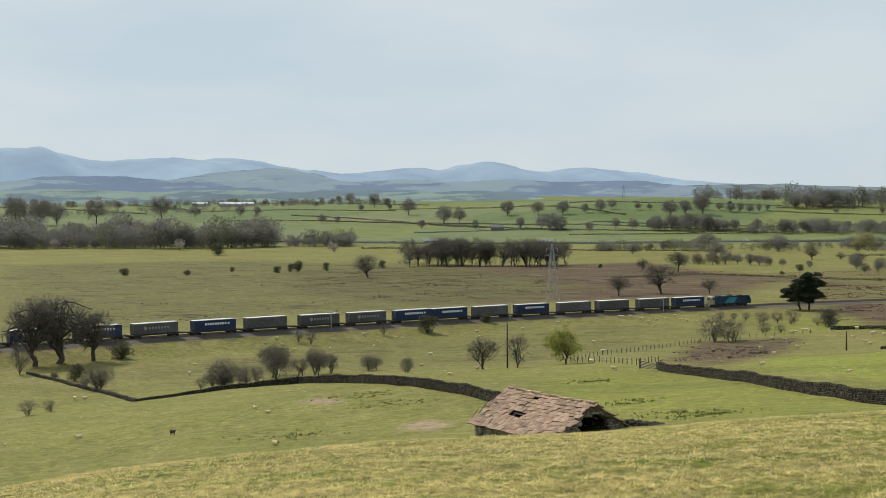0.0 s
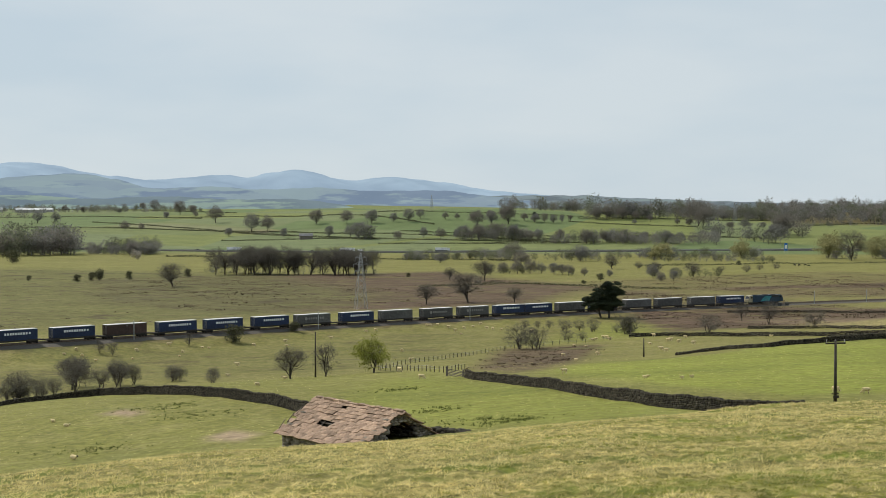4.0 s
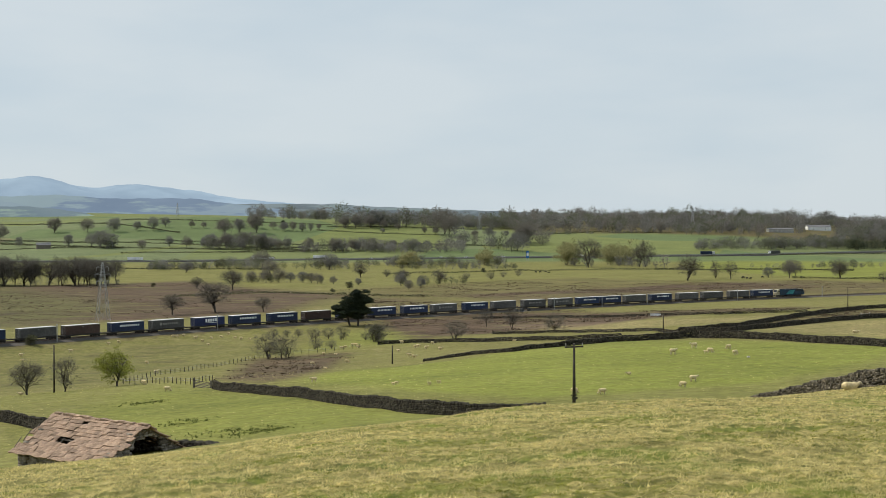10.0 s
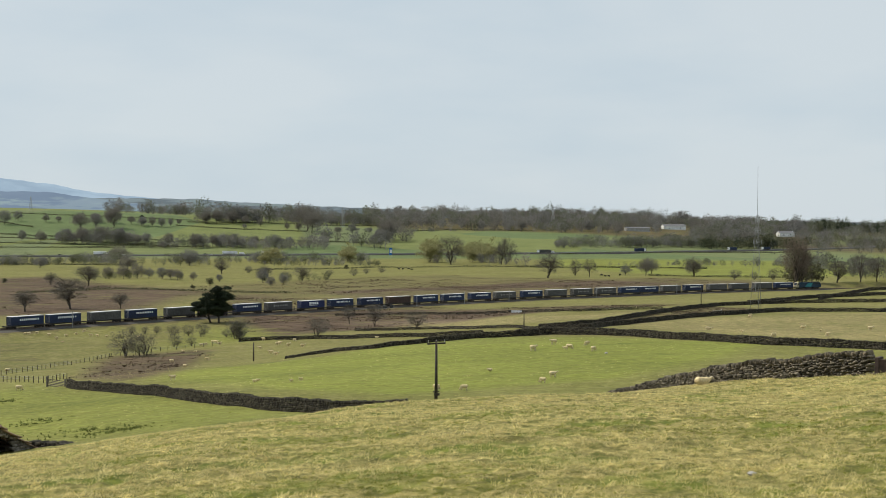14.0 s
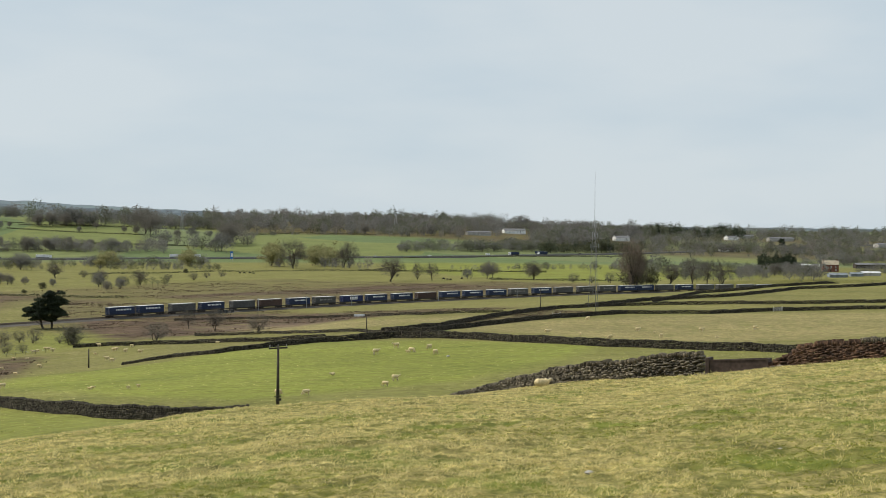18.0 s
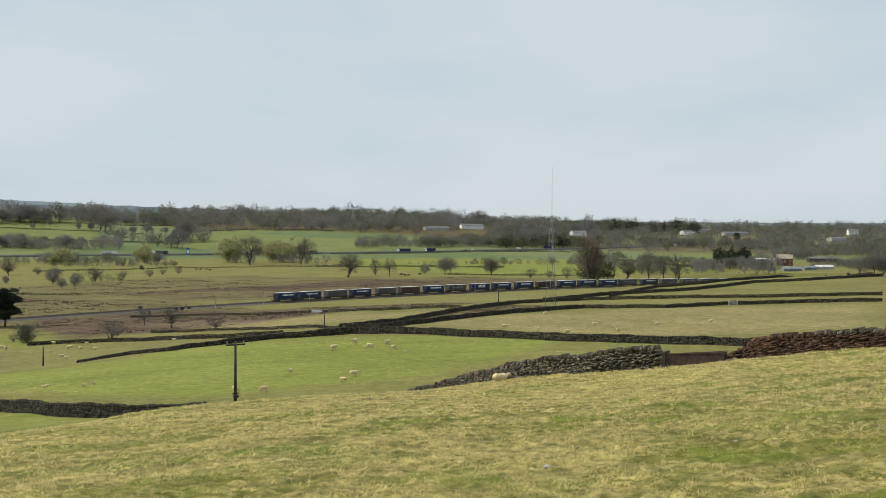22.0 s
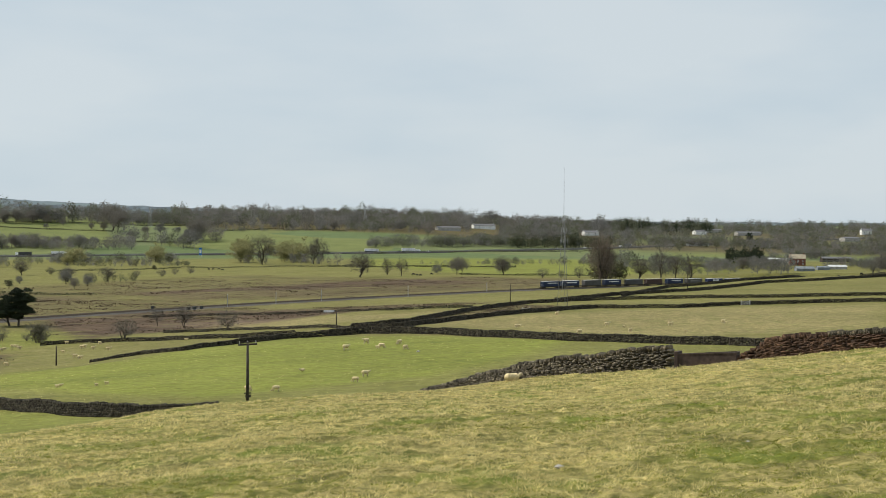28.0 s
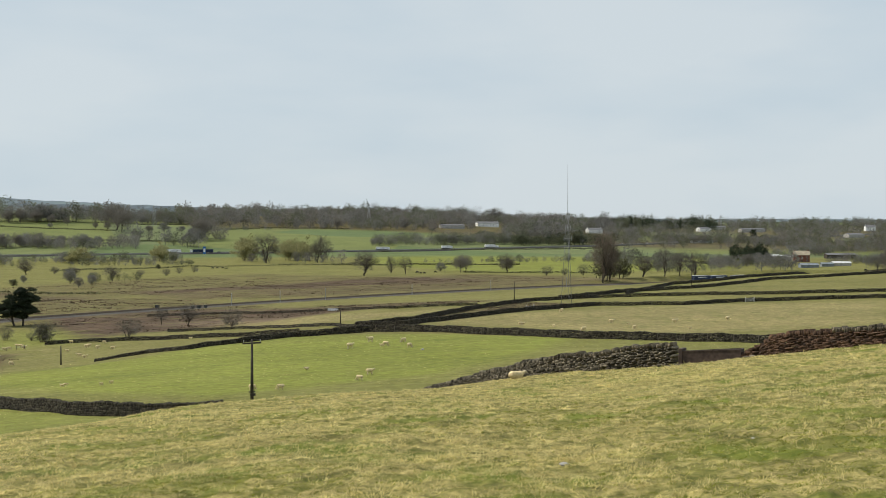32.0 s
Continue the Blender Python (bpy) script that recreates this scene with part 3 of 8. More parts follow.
FAR_ROWS += [(-112.5, 1752.3, 12.7), (-101.6, 1762.7, 11.2), (-209.2, 1520.3, 19.5), (-190.0, 1522.8, 20.8), (-146.9, 1517.7, 20.7), (85.9, 1758.6, 38.3), (91.5, 1713.7, 31.1), (176.4, 1567.5, 30.0), (159.1, 1473.5, 22.8), (189.9, 1622.2, 28.1), (126.5, 1716.2, 10.9), (147.6, 1735.2, 14.2), (172.5, 1747.4, 9.5), (73.8, 1752.8, 11.1), (58.4, 1763.0, 9.6), (-0.6, 1752.7, 7.9), (-88.3, 842.1, 8.4), (-78.8, 842.2, 9.2), (-69.6, 842.3, 9.9), (-62.4, 842.8, 7.7), (-53.5, 834.9, 8.3), (-47.9, 836.1, 7.6), (-42.6, 817.3, 7.4), (-32.1, 806.6, 5.8)]
FAR_ROWS += [(-15.4, 784.5, 5.0), (10.9, 771.1, 9.1), (14.9, 720.4, 6.5), (22.7, 744.4, 6.7), (-1027.3, 1396.4, 43.2), (-1020.1, 1435.1, 38.3), (-1019.9, 1473.0, 32.4), (-990.9, 1524.4, 37.0), (-984.7, 1690.6, 37.2), (-954.3, 1740.9, 19.8), (-902.5, 1792.9, 20.0), (-874.7, 1796.5, 18.1), (684.1, 4731.4, 21.6), (412.8, 1842.1, 18.8), (275.5, 835.6, 12.7), (261.9, 837.5, 7.9), (310.2, 835.5, 10.5), (285.2, 853.0, 12.2), (536.3, 855.3, 11.0)]
FAR_ROWS += [(530.8, 830.7, 8.9), (509.5, 828.1, 11.4), (502.8, 833.3, 10.6), (476.5, 813.2, 9.4), (453.8, 786.2, 9.9), (446.8, 588.2, 14.7), (452.3, 608.1, 11.7), (453.7, 588.8, 13.5), (-266.9, 1761.7, 11.3), (-251.0, 1764.1, 9.7), (-225.6, 1756.0, 12.8), (-203.3, 1771.9, 14.5), (-183.4, 1775.7, 21.0), (-154.6, 1770.2, 11.3), (-137.8, 1761.8, 12.8), (-90.6, 1777.9, 9.7), (-55.3, 1809.0, 18.0), (-39.0, 1812.7, 21.3), (-18.7, 1818.0, 19.8), (1.7, 1806.5, 14.7), (21.9, 1796.5, 11.4), (-191.0, 1541.2, 16.9), (-169.8, 1540.8, 19.7), (-146.9, 1523.3, 18.0)]
FAR_ROWS += [(-124.9, 1508.5, 13.7), (-699.1, 1644.3, 14.6), (-680.1, 1655.8, 11.3), (-539.5, 1614.3, 12.3), (-459.9, 1603.4, 13.6), (-1854.3, 2500.9, 16.9), (-1639.6, 2288.0, 17.8), (-1480.6, 2197.4, 14.4), (-1286.4, 2054.8, 17.6), (-1140.5, 2008.1, 12.5), (-1092.6, 2283.0, 16.0), (-1054.3, 2280.6, 13.7), (-978.3, 2274.5, 11.2), (-1054.9, 2579.2, 17.7), (-799.8, 2060.2, 10.0), (-741.5, 2045.6, 11.8), (-262.9, 1552.4, 14.3), (-237.8, 1527.5, 15.4), (-219.4, 1543.2, 12.7), (-158.1, 1547.8, 15.5), (-115.7, 1521.8, 13.8), (-88.6, 1505.5, 16.4), (-55.4, 1470.2, 18.7), (-37.2, 1484.4, 16.1)]
FAR_ROWS += [(-13.0, 1548.7, 12.6), (12.1, 1497.1, 13.6), (36.1, 1480.3, 16.1)]
ROAD_DOMES = [(-107.6, 1114.7, 16.2), (-46.3, 1083.3, 14.7), (-88.4, 982.5, 12.1), (-161.2, 1034.9, 9.5)]
SHRUB_ROWS = [(-102.5, 196.6, 4.6), (-101.2, 201.9, 3.7), (-107.3, 197.1, 2.0), (-132.9, 204.6, 4.4), (-118.2, 162.6, 2.3), (-117.0, 166.0, 1.8), (-93.8, 244.7, 2.8), (-78.5, 225.1, 2.4), (-29.5, 322.1, 5.9), (-25.3, 321.9, 5.3), (-34.9, 400.1, 2.7), (-31.0, 403.7, 2.2), (-27.1, 399.9, 2.5), (-21.8, 392.2, 3.2), (-17.1, 391.4, 3.2), (-12.8, 386.9, 3.9), (-5.5, 382.2, 2.1), (-1.9, 373.9, 5.4), (-18.9, 350.8, 2.9), (-14.5, 351.0, 2.2), (21.9, 371.9, 5.1), (52.6, 381.4, 5.6), (-103.1, 197.0, 4.4), (58.2, 866.7, 3.9)]
SHRUB_ROWS += [(74.1, 859.9, 4.7), (86.1, 890.4, 4.0), (99.9, 916.6, 4.2), (2.7, 924.5, 5.0), (25.9, 811.3, 5.1), (315.2, 771.7, 5.7), (335.2, 756.6, 6.7), (326.3, 767.9, 4.5)]
BUSH_ROWS = [(-149.0, 220.8, 3.6), (-156.3, 223.9, 1.5), (-164.7, 262.4, 4.8), (-112.0, 339.8, 5.0), (-101.4, 364.2, 3.1), (-408.8, 658.0, 4.9), (-371.1, 666.3, 3.8), (-364.5, 712.0, 3.3), (-330.2, 705.5, 4.6), (-328.9, 722.8, 5.4), (-328.0, 729.6, 8.0), (-312.9, 742.6, 5.5), (-287.0, 776.2, 5.6), (-504.9, 958.5, 10.8), (-28.2, 706.9, 2.6), (81.2, 1006.3, 3.7), (324.9, 677.7, 12.2), (-1.7, 375.9, 5.1), (308.0, 664.0, 13.0), (-145.4, 797.1, 2.9), (-20.4, 751.3, 4.1)]
BLOSSOM_ROWS = [(-705.9, 1017.1, 9.5), (-702.3, 1030.0, 6.8), (-586.1, 1039.3, 10.8), (-435.0, 1048.8, 9.3)]
WILLOW_ROWS = [(25.0, 1134.9, 15.4), (95.9, 1156.5, 15.8), (170.9, 1161.8, 19.1), (178.7, 1159.6, 21.2), (218.3, 1155.0, 18.1), (228.9, 1154.0, 20.2), (210.5, 1156.4, 16.0), (17.4, 1135.1, 11.3)]
CONIFER_ROWS = [(-1056.7, 4653.4, 17.3), (-998.0, 4612.9, 19.2), (-965.4, 4673.2, 23.8), (-942.2, 4709.2, 26.1), (-867.9, 4818.3, 17.7), (-982.9, 4642.8, 12.9), (-143.5, 1805.8, 9.8), (992.1, 1624.4, 17.2)]
PINE = [(-10.3, 445.3, 14.5)]
GREEN_TREE = [(-49.0, 229.8, 7.0)]
WOOD_LEFT = [(-771.1, 988.0), (-704.7, 1017.0), (-629.8, 1044.0), (-562.6, 1086.8), (-527.1, 1125.7)]
WOOD_LEFT_B = [(-519.1, 1128.2), (-491.2, 1140.6), (-464.0, 1170.4)]
WOOD_ROW_A = [(-217.6, 1510.6), (-159.0, 1508.1), (-112.9, 1503.9)]
WOOD_ROW_B = [(-33.1, 1473.6), (-0.4, 1465.9), (38.7, 1460.0)]
WOOD_CREST = [(-68.5, 1806.9), (-0.7, 1831.5), (65.9, 1864.2), (137.4, 1923.1), (209.8, 1987.1)]
WOOD_CREST_B = [(-213.6, 1988.6), (-144.2, 2044.9), (-76.2, 2148.7)]
WOOD_ROAD_A = [(-205.8, 1129.1), (-172.1, 1128.4), (-115.0, 1137.8)]
WOOD_ROAD_B = [(-71.8, 1159.3), (-0.3, 1146.7), (62.0, 1159.8), (116.5, 1178.3)]
WOOD_ROAD_C = [(154.9, 1104.8), (211.4, 1104.8), (243.8, 1022.4)]
WOOD_FIR = [(364.7, 1443.6), (448.4, 1445.7), (563.4, 1488.9)]
WOOD_DARK = [(552.6, 1460.5), (651.8, 1505.8), (733.8, 1551.4)]
WOOD_VALLEY = [(-292.7, 826.4), (-244.2, 813.1), (-206.4, 822.7), (-173.1, 826.4)]
WOOD_BUSHES = [(10.5, 792.6), (30.0, 785.5), (52.3, 799.7)]
WOOD_KNOLL = [(-350.3, 1535.1), (-336.9, 1530.7), (-326.7, 1528.5)]
WOOD_SLOPE = [(75.6, 1484.3), (107.5, 1586.8), (157.3, 1418.8), (179.1, 1408.3)]
WOOD_DARKROW = [(-110.3, 839.5), (-89.3, 837.3), (-58.6, 832.3), (-40.2, 824.3)]
WOOD_ROAD_D = [(-209.1, 1113.7), (-156.7, 1098.4), (-95.1, 1074.2), (-27.1, 1078.1)]
WOOD_FARM = [(565.3, 963.0), (576.9, 956.1), (601.6, 963.9)]
WOOD_FARM_B = [(480.9, 854.4), (502.8, 833.3), (537.4, 839.4)]
WOOD_FARM_C = [(600.4, 868.6), (643.5, 880.2), (683.7, 881.6)]
WOOD_FARM_D = [(696.6, 1104.8), (729.7, 1110.7), (780.6, 1125.6)]
RED_TREES = [(303.2, 655.1, 30.1), (308.2, 658.0, 24.3)]
WOOD_HOME = [(812.9, 1215.0), (854.4, 1189.5), (928.1, 1167.8)]
WOOD_FARLEFT = [(-1607.1, 2131.1), (-1392.3, 2203.3), (-1250.1, 2246.3), (-1054.3, 2280.6), (-847.0, 2370.3)]
WOOD_FARLEFT_B = [(-1358.7, 2441.7), (-1214.4, 2426.6), (-1085.0, 2522.6), (-951.2, 2624.7)]
WOOD_FARLEFT_C = [(-1276.5, 1664.4), (-1173.1, 1725.0), (-1065.1, 1856.4), (-971.8, 1920.1)]
WOOD_FRONT_A = [(384.4, 750.9), (386.3, 700.5), (418.7, 693.7), (460.0, 705.3)]
WOOD_FRONT_B = [(450.4, 1021.8), (442.4, 903.4), (489.4, 896.8)]
WOOD_MID = [(870.7, 1404.9), (942.0, 1408.3), (972.4, 1342.2), (1022.7, 1286.9)]
WOOD_MID_B = [(812.4, 1587.7), (819.5, 1502.5), (878.5, 1485.2), (901.5, 1438.2)]
WOOD_EAST = [(617.5, 844.7), (611.3, 815.1), (652.3, 834.1)]
WOOD_HEDGE_A = [(312.4, 1051.9), (398.4, 1026.8), (477.5, 1020.7), (581.7, 1002.9)]
WOOD_HEDGE_B = [(127.2, 1780.6), (283.5, 1842.0), (413.4, 1884.9)]
WOOD_SKYLINE = [(1123.8, 2781.6), (1315.1, 2696.4), (1500.0, 2598.1), (1677.6, 2487.1), (1847.0, 2364.0), (2007.4, 2229.4)]
WOOD_VERGE = [(-202.0, 1088.4), (-183.0, 1086.6), (-164.0, 1084.5)]
WOOD_BELT = [(-111.7, 1464.0), (-61.3, 1463.6), (-9.2, 1463.2)]
WOOD_BELT_B = [(-5.9, 1446.4), (42.8, 1449.1), (95.3, 1450.0)]
WOOD_TALL = [(169.3, 1573.4), (189.5, 1573.0), (208.2, 1572.5)]
WOOD_VERGE_B = [(14.9, 1074.2), (50.9, 1069.4), (79.8, 1066.4), (115.3, 1065.6)]
WOOD_FIRKNOLL = [(993.2, 2129.8), (1041.2, 2106.7), (1088.7, 2082.6), (1132.1, 2059.3), (1167.9, 2039.2)]
WOOD_HILL = [(183.7, 1941.3), (357.9, 1866.0), (534.3, 1718.9), (729.8, 1590.6), (1089.2, 2250.3), (968.2, 2520.5), (615.9, 2577.4), (373.7, 2573.0), (235.6, 2488.9)]
WOOD_TOWN = [(652.8, 1515.4), (719.2, 1373.0), (808.5, 1263.5), (934.3, 1173.5), (1806.2, 2268.8), (1510.5, 2475.5), (1090.4, 2470.0)]
HEDGES = [[(-855, 1652), (-727, 1689), (-586, 1686), (-449, 1618)], [(-835, 1839), (-663, 1736), (-488, 1647), (-320, 1545)], [(-773, 2023), (-644, 2074), (-427, 1853), (-276, 1715)], [(-518, 1522), (-421, 1569), (-244, 1519), (-78, 1492)], [(-303, 1459), (-180, 1464), (-40, 1491)], [(-94, 1771), (-1, 1745), (85, 1739)], [(224, 1020), (314, 1011), (370, 964)], [(-2214, 2937), (-1820, 2751), (-1151, 2068)], [(277, 834), (336, 801), (366, 755)], [(-117, 671), (-70, 712), (-23, 680), (23, 648)], [(-0, 970), (102, 1029), (247, 1035)], [(-176, 1466), (-53, 1584), (57, 1592)], [(-81, 1816), (135, 1886), (261, 2068)], [(-1641, 2177), (-1388, 2042), (-1103, 1848)], [(-1079, 1959), (-938, 2078), (-711, 1990)], [(-1316, 2491), (-1113, 2588), (-751, 2296)], [(-756, 1701), (-662, 1690), (-499, 1685), (-367, 1626)], [(-312, 1654), (-199, 1609), (-102, 1574)], [(-388, 1871), (-272, 1837), (-74, 1844)], [(-43, 1600), (56, 1578), (153, 1547)], [(212, 1812), (333, 1930), (435, 1862)], [(347, 1347), (489, 1363), (644, 1407)], [(556, 1136), (538, 997), (511, 890)], [(-344, 1629), (-187, 1558), (-81, 1489)], [(-441, 1134), (-395, 1136), (-238, 1127), (-91, 1079)]]
SHEEP = [(-85.0, 126.4, 1.00, 'l'), (-71.1, 123.8, 0.90, 'b'), (-70.0, 142.5, 1.00, 'l'), (-65.8, 137.4, 1.00, 'l'), (-52.4, 110.9, 1.00, 'd'), (-33.1, 192.7, 1.10, 'g'), (-42.7, 224.8, 1.10, 'g'), (-123.6, 182.9, 1.00, 'g'), (-123.1, 185.0, 1.00, 'l'), (-140.1, 254.6, 1.00, 'l'), (-130.4, 234.5, 1.00, 'g'), (-143.7, 299.2, 1.00, 'l'), (-143.0, 304.6, 1.00, 'g'), (-139.5, 300.5, 1.00, 'g'), (-132.9, 293.9, 1.00, 'l'), (-125.3, 298.9, 1.00, 'l'), (-130.6, 314.1, 1.00, 'g'), (-125.6, 324.6, 1.00, 's'), (-116.1, 307.4, 1.00, 'l'), (-118.9, 317.1, 1.00, 'g'), (-117.2, 327.8, 1.00, 'l'), (-115.5, 328.0, 1.00, 'l'), (-92.4, 282.3, 1.00, 's'), (-85.6, 255.1, 1.00, 'l')]
SHEEP += [(-105.3, 336.2, 1.00, 'g'), (-99.2, 346.9, 1.00, 's'), (-62.0, 216.5, 1.00, 'l'), (-58.8, 189.4, 1.00, 'g'), (-88.4, 357.7, 1.00, 's'), (-96.0, 337.3, 1.00, 'l'), (-81.5, 374.5, 1.00, 's'), (-79.5, 379.2, 1.00, 'g'), (-59.7, 317.9, 1.00, 'g'), (-49.9, 276.7, 1.00, 's'), (-66.3, 396.8, 1.00, 'g'), (-65.2, 396.6, 1.00, 's'), (-63.3, 399.9, 1.00, 'g'), (-59.2, 396.5, 1.00, 's'), (-54.3, 397.2, 1.00, 'g'), (-52.3, 376.1, 1.00, 'l'), (-51.9, 401.9, 1.00, 'g'), (-46.9, 397.7, 1.00, 's'), (-44.6, 394.3, 1.00, 's'), (-41.9, 395.0, 1.00, 'l'), (-50.3, 409.3, 1.00, 'g'), (-55.7, 387.4, 1.00, 's'), (-32.1, 391.9, 1.00, 'l'), (-15.7, 330.6, 1.00, 'l')]
SHEEP += [(-11.9, 256.7, 1.00, 'l'), (-8.3, 285.2, 1.00, 'g'), (-8.9, 360.0, 1.00, 'g'), (-6.9, 350.9, 1.00, 's'), (-11.5, 346.3, 1.00, 's'), (-10.4, 187.2, 1.10, 's'), (6.2, 297.3, 1.00, 's'), (4.0, 331.0, 1.00, 'l'), (8.8, 338.2, 1.00, 's'), (1.3, 163.2, 0.60, 's'), (5.4, 362.4, 1.00, 's'), (-12.5, 327.1, 1.00, 'l'), (-16.1, 284.6, 1.00, 'g'), (-7.9, 357.0, 1.00, 's'), (-10.6, 350.5, 1.00, 'g'), (1.7, 164.3, 0.60, 's'), (6.0, 162.1, 0.55, 's'), (7.3, 163.4, 0.60, 's'), (7.1, 288.4, 0.90, 's'), (11.4, 330.2, 1.00, 's'), (14.8, 323.4, 1.00, 's'), (9.5, 341.6, 1.00, 's'), (13.8, 351.3, 1.00, 'g'), (35.4, 336.5, 1.00, 'l')]
SHEEP += [(21.6, 140.3, 1.10, 'g'), (24.6, 139.0, 1.10, 'g'), (33.2, 167.3, 1.10, 'l'), (49.1, 209.5, 1.10, 's'), (55.8, 221.7, 1.10, 's'), (55.6, 209.9, 1.10, 'g'), (54.5, 208.4, 0.60, 's'), (61.1, 218.1, 1.10, 'g'), (57.7, 202.2, 1.10, 'g'), (38.7, 154.1, 1.10, 's'), (35.4, 145.8, 1.10, 'g'), (106.8, 278.1, 1.00, 'g'), (141.4, 335.5, 1.00, 'g'), (110.0, 265.0, 0.60, 's'), (106.0, 240.2, 1.00, 'l'), (109.6, 283.5, 1.00, 'l'), (109.9, 264.4, 0.60, 'g'), (106.5, 240.2, 1.20, 'g'), (127.6, 271.9, 1.00, 's'), (120.1, 244.1, 1.10, 'g'), (127.8, 263.1, 0.50, 's'), (141.9, 267.2, 1.00, 's'), (143.3, 339.1, 1.00, 's'), (130.7, 420.7, 1.00, 'l')]
SHEEP += [(137.0, 425.5, 1.00, 'l'), (156.1, 267.0, 1.00, 's'), (158.0, 268.8, 0.60, 'l'), (129.4, 236.8, 0.60, 's'), (27.2, 71.5, 1.20, 'l')]
COWS = [(452.6, 654.2), (448.1, 634.5), (434.5, 647.4), (451.8, 618.0), (643.4, 1321.6), (646.9, 1321.4), (651.6, 1319.1), (657.5, 1284.8), (121.3, 988.4), (124.9, 987.9), (129.2, 986.4), (130.1, 972.6), (245.8, 841.5), (245.6, 823.3), (258.5, 839.4), (606.5, 1376.3), (602.9, 1359.9), (139.7, 1718.4), (243.4, 833.1), (243.4, 824.8)]
FARMHOUSE = (618.2, 934.8)
SHEDS = [(601.6, 963.9, -0.3, 30, 10, 3.2, 1.5, 'g'), (535.8, 800.7, -0.3, 13, 8, 2, 1.4, 'b'), (564.8, 820.1, -0.3, 9, 6, 2, 0.9, 'b'), (725.3, 1032.0, -0.3, 28, 10, 3.5, 1.5, 'd'), (1419.5, 1929.8, -0.3, 18, 12, 7, 4, 'w'), (865.8, 1551.7, -0.2, 30, 8, 4, 1, 'w'), (1207.9, 2104.6, 0, 30, 12, 5, 2, 'g'), (1121.5, 2004.3, 0.2, 24, 12, 5, 2.5, 'w'), (1181.4, 1940.2, 0.1, 50, 12, 5, 2, 'g'), (1167.6, 1626.0, 0.1, 30, 12, 5, 2, 'g'), (734.9, 2077.8, 0, 40, 14, 6, 3, 'w'), (626.2, 1944.2, 0, 40, 14, 5, 2, 'g'), (881.1, 1946.2, 0, 26, 14, 6, 3, 'w'), (-419.3, 1564.7, 0.35, 17, 9, 4.5, 3, 's'), (-1242.4, 2288.4, 0.5, 30, 14, 5, 4, 'p'), (-1155.4, 2283.3, 0.2, 40, 16, 5, 4, 'p'), (-1181.9, 2285.6, 0.4, 26, 12, 5, 4, 'p'), (-1151.9, 2327.3, 0.2, 24, 12, 5, 3, 'p'), (-2048.1, 3182.3, 0.1, 110, 20, 6, 3, 'p'), (-2204.6, 3243.9, 0.1, 80, 18, 5, 3, 'p'), (630.6, 1010.0, -0.3, 22, 9, 3.5, 1.2, 'p'), (651.8, 1012.0, -0.2, 16, 8, 3, 1.2, 'p'), (590.0, 838.0, -0.3, 14, 7, 2.2, 1.2, 'p')]
ROAD = [(-1500, 1130), (-900, 1205), (-511, 1270), (-391, 1285), (-280, 1300), (-166, 1325), (-47, 1348), (157, 1366), (356, 1362), (421, 1364), (555, 1422), (762, 1531), (914, 1590), (1300, 1760)]
VEHICLES = [('L', 1092.0, 29.3, 7), ('L', 974.8, 28.2, 7), ('G', 2199.5, -25.2, -7), ('K', 1638.9, 23.9, 7), ('L', 1218.7, 23.2, 7), ('K', 2560.0, -27.9, -7), ('L', 730.0, 28.6, 7), ('K', 2441.5, -23.9, -7), ('c', 1261.4, 32.0, 7), ('v', 1426.8, 30.9, 7), ('c', 1786.3, -28.3, -7), ('k', 1050.0, 30.4, 7), ('c', 1337.6, 31.3, 7), ('c', 2774.2, -30.1, -7), ('k', 936.0, 28.0, 7), ('v', 1105.8, 29.2, 7), ('k', 2683.2, -31.0, -7), ('c', 1923.2, -31.6, -7)]
SIGN = (149.4, 1285.5)
STONES = [(6.90, 16.22, 0.06), (10.74, 17.56, 0.03), (58.10, 195.96, 0.30), (-16.56, 173.25, 0.25), (65.44, 144.46, 0.22), (66.06, 143.28, 0.18), (73.48, 142.40, 0.22), (73.65, 141.20, 0.16), (71.88, 140.82, 0.14)]
FELLS = [(-43.56, 3.22), (-39.24, 2.80), (-36.97, 3.01), (-35.34, 3.02), (-34.41, 2.78), (-32.74, 2.47), (-31.28, 2.54), (-30.05, 2.59), (-28.69, 2.47), (-27.56, 2.59), (-26.05, 2.48), (-25.04, 2.25), (-23.25, 1.96), (-22.23, 1.85), (-20.94, 1.92), (-18.61, 2.10), (-17.70, 1.99), (-16.54, 2.19), (-15.29, 2.35), (-14.34, 2.11), (-12.92, 1.86), (-11.25, 2.02), (-10.10, 1.93), (-8.58, 1.72), (-6.82, 1.44), (-4.84, 1.24), (-0.72, 0.97), (5.02, 0.57)]
FOOTHILLS = [(-43.58, 1.94), (-37.00, 1.55), (-34.66, 1.79), (-32.27, 1.79), (-29.82, 1.61), (-27.82, 1.93), (-26.31, 2.05), (-25.04, 2.12), (-23.51, 1.88), (-21.72, 1.48), (-19.13, 1.57), (-17.06, 1.44), (-14.47, 1.52), (-11.90, 1.38), (-9.34, 1.40), (-6.82, 1.16), (-4.34, 0.88)]
LOWLAND = [(-43.60, 1.36), (-37.01, 1.16), (-34.20, 1.25), (-30.81, 1.08), (-27.33, 1.16), (-24.29, 1.01), (-21.21, 1.12), (-18.10, 0.99), (-16.03, 1.02), (-13.70, 0.81), (-11.90, 0.35), (-10.37, -0.13)]
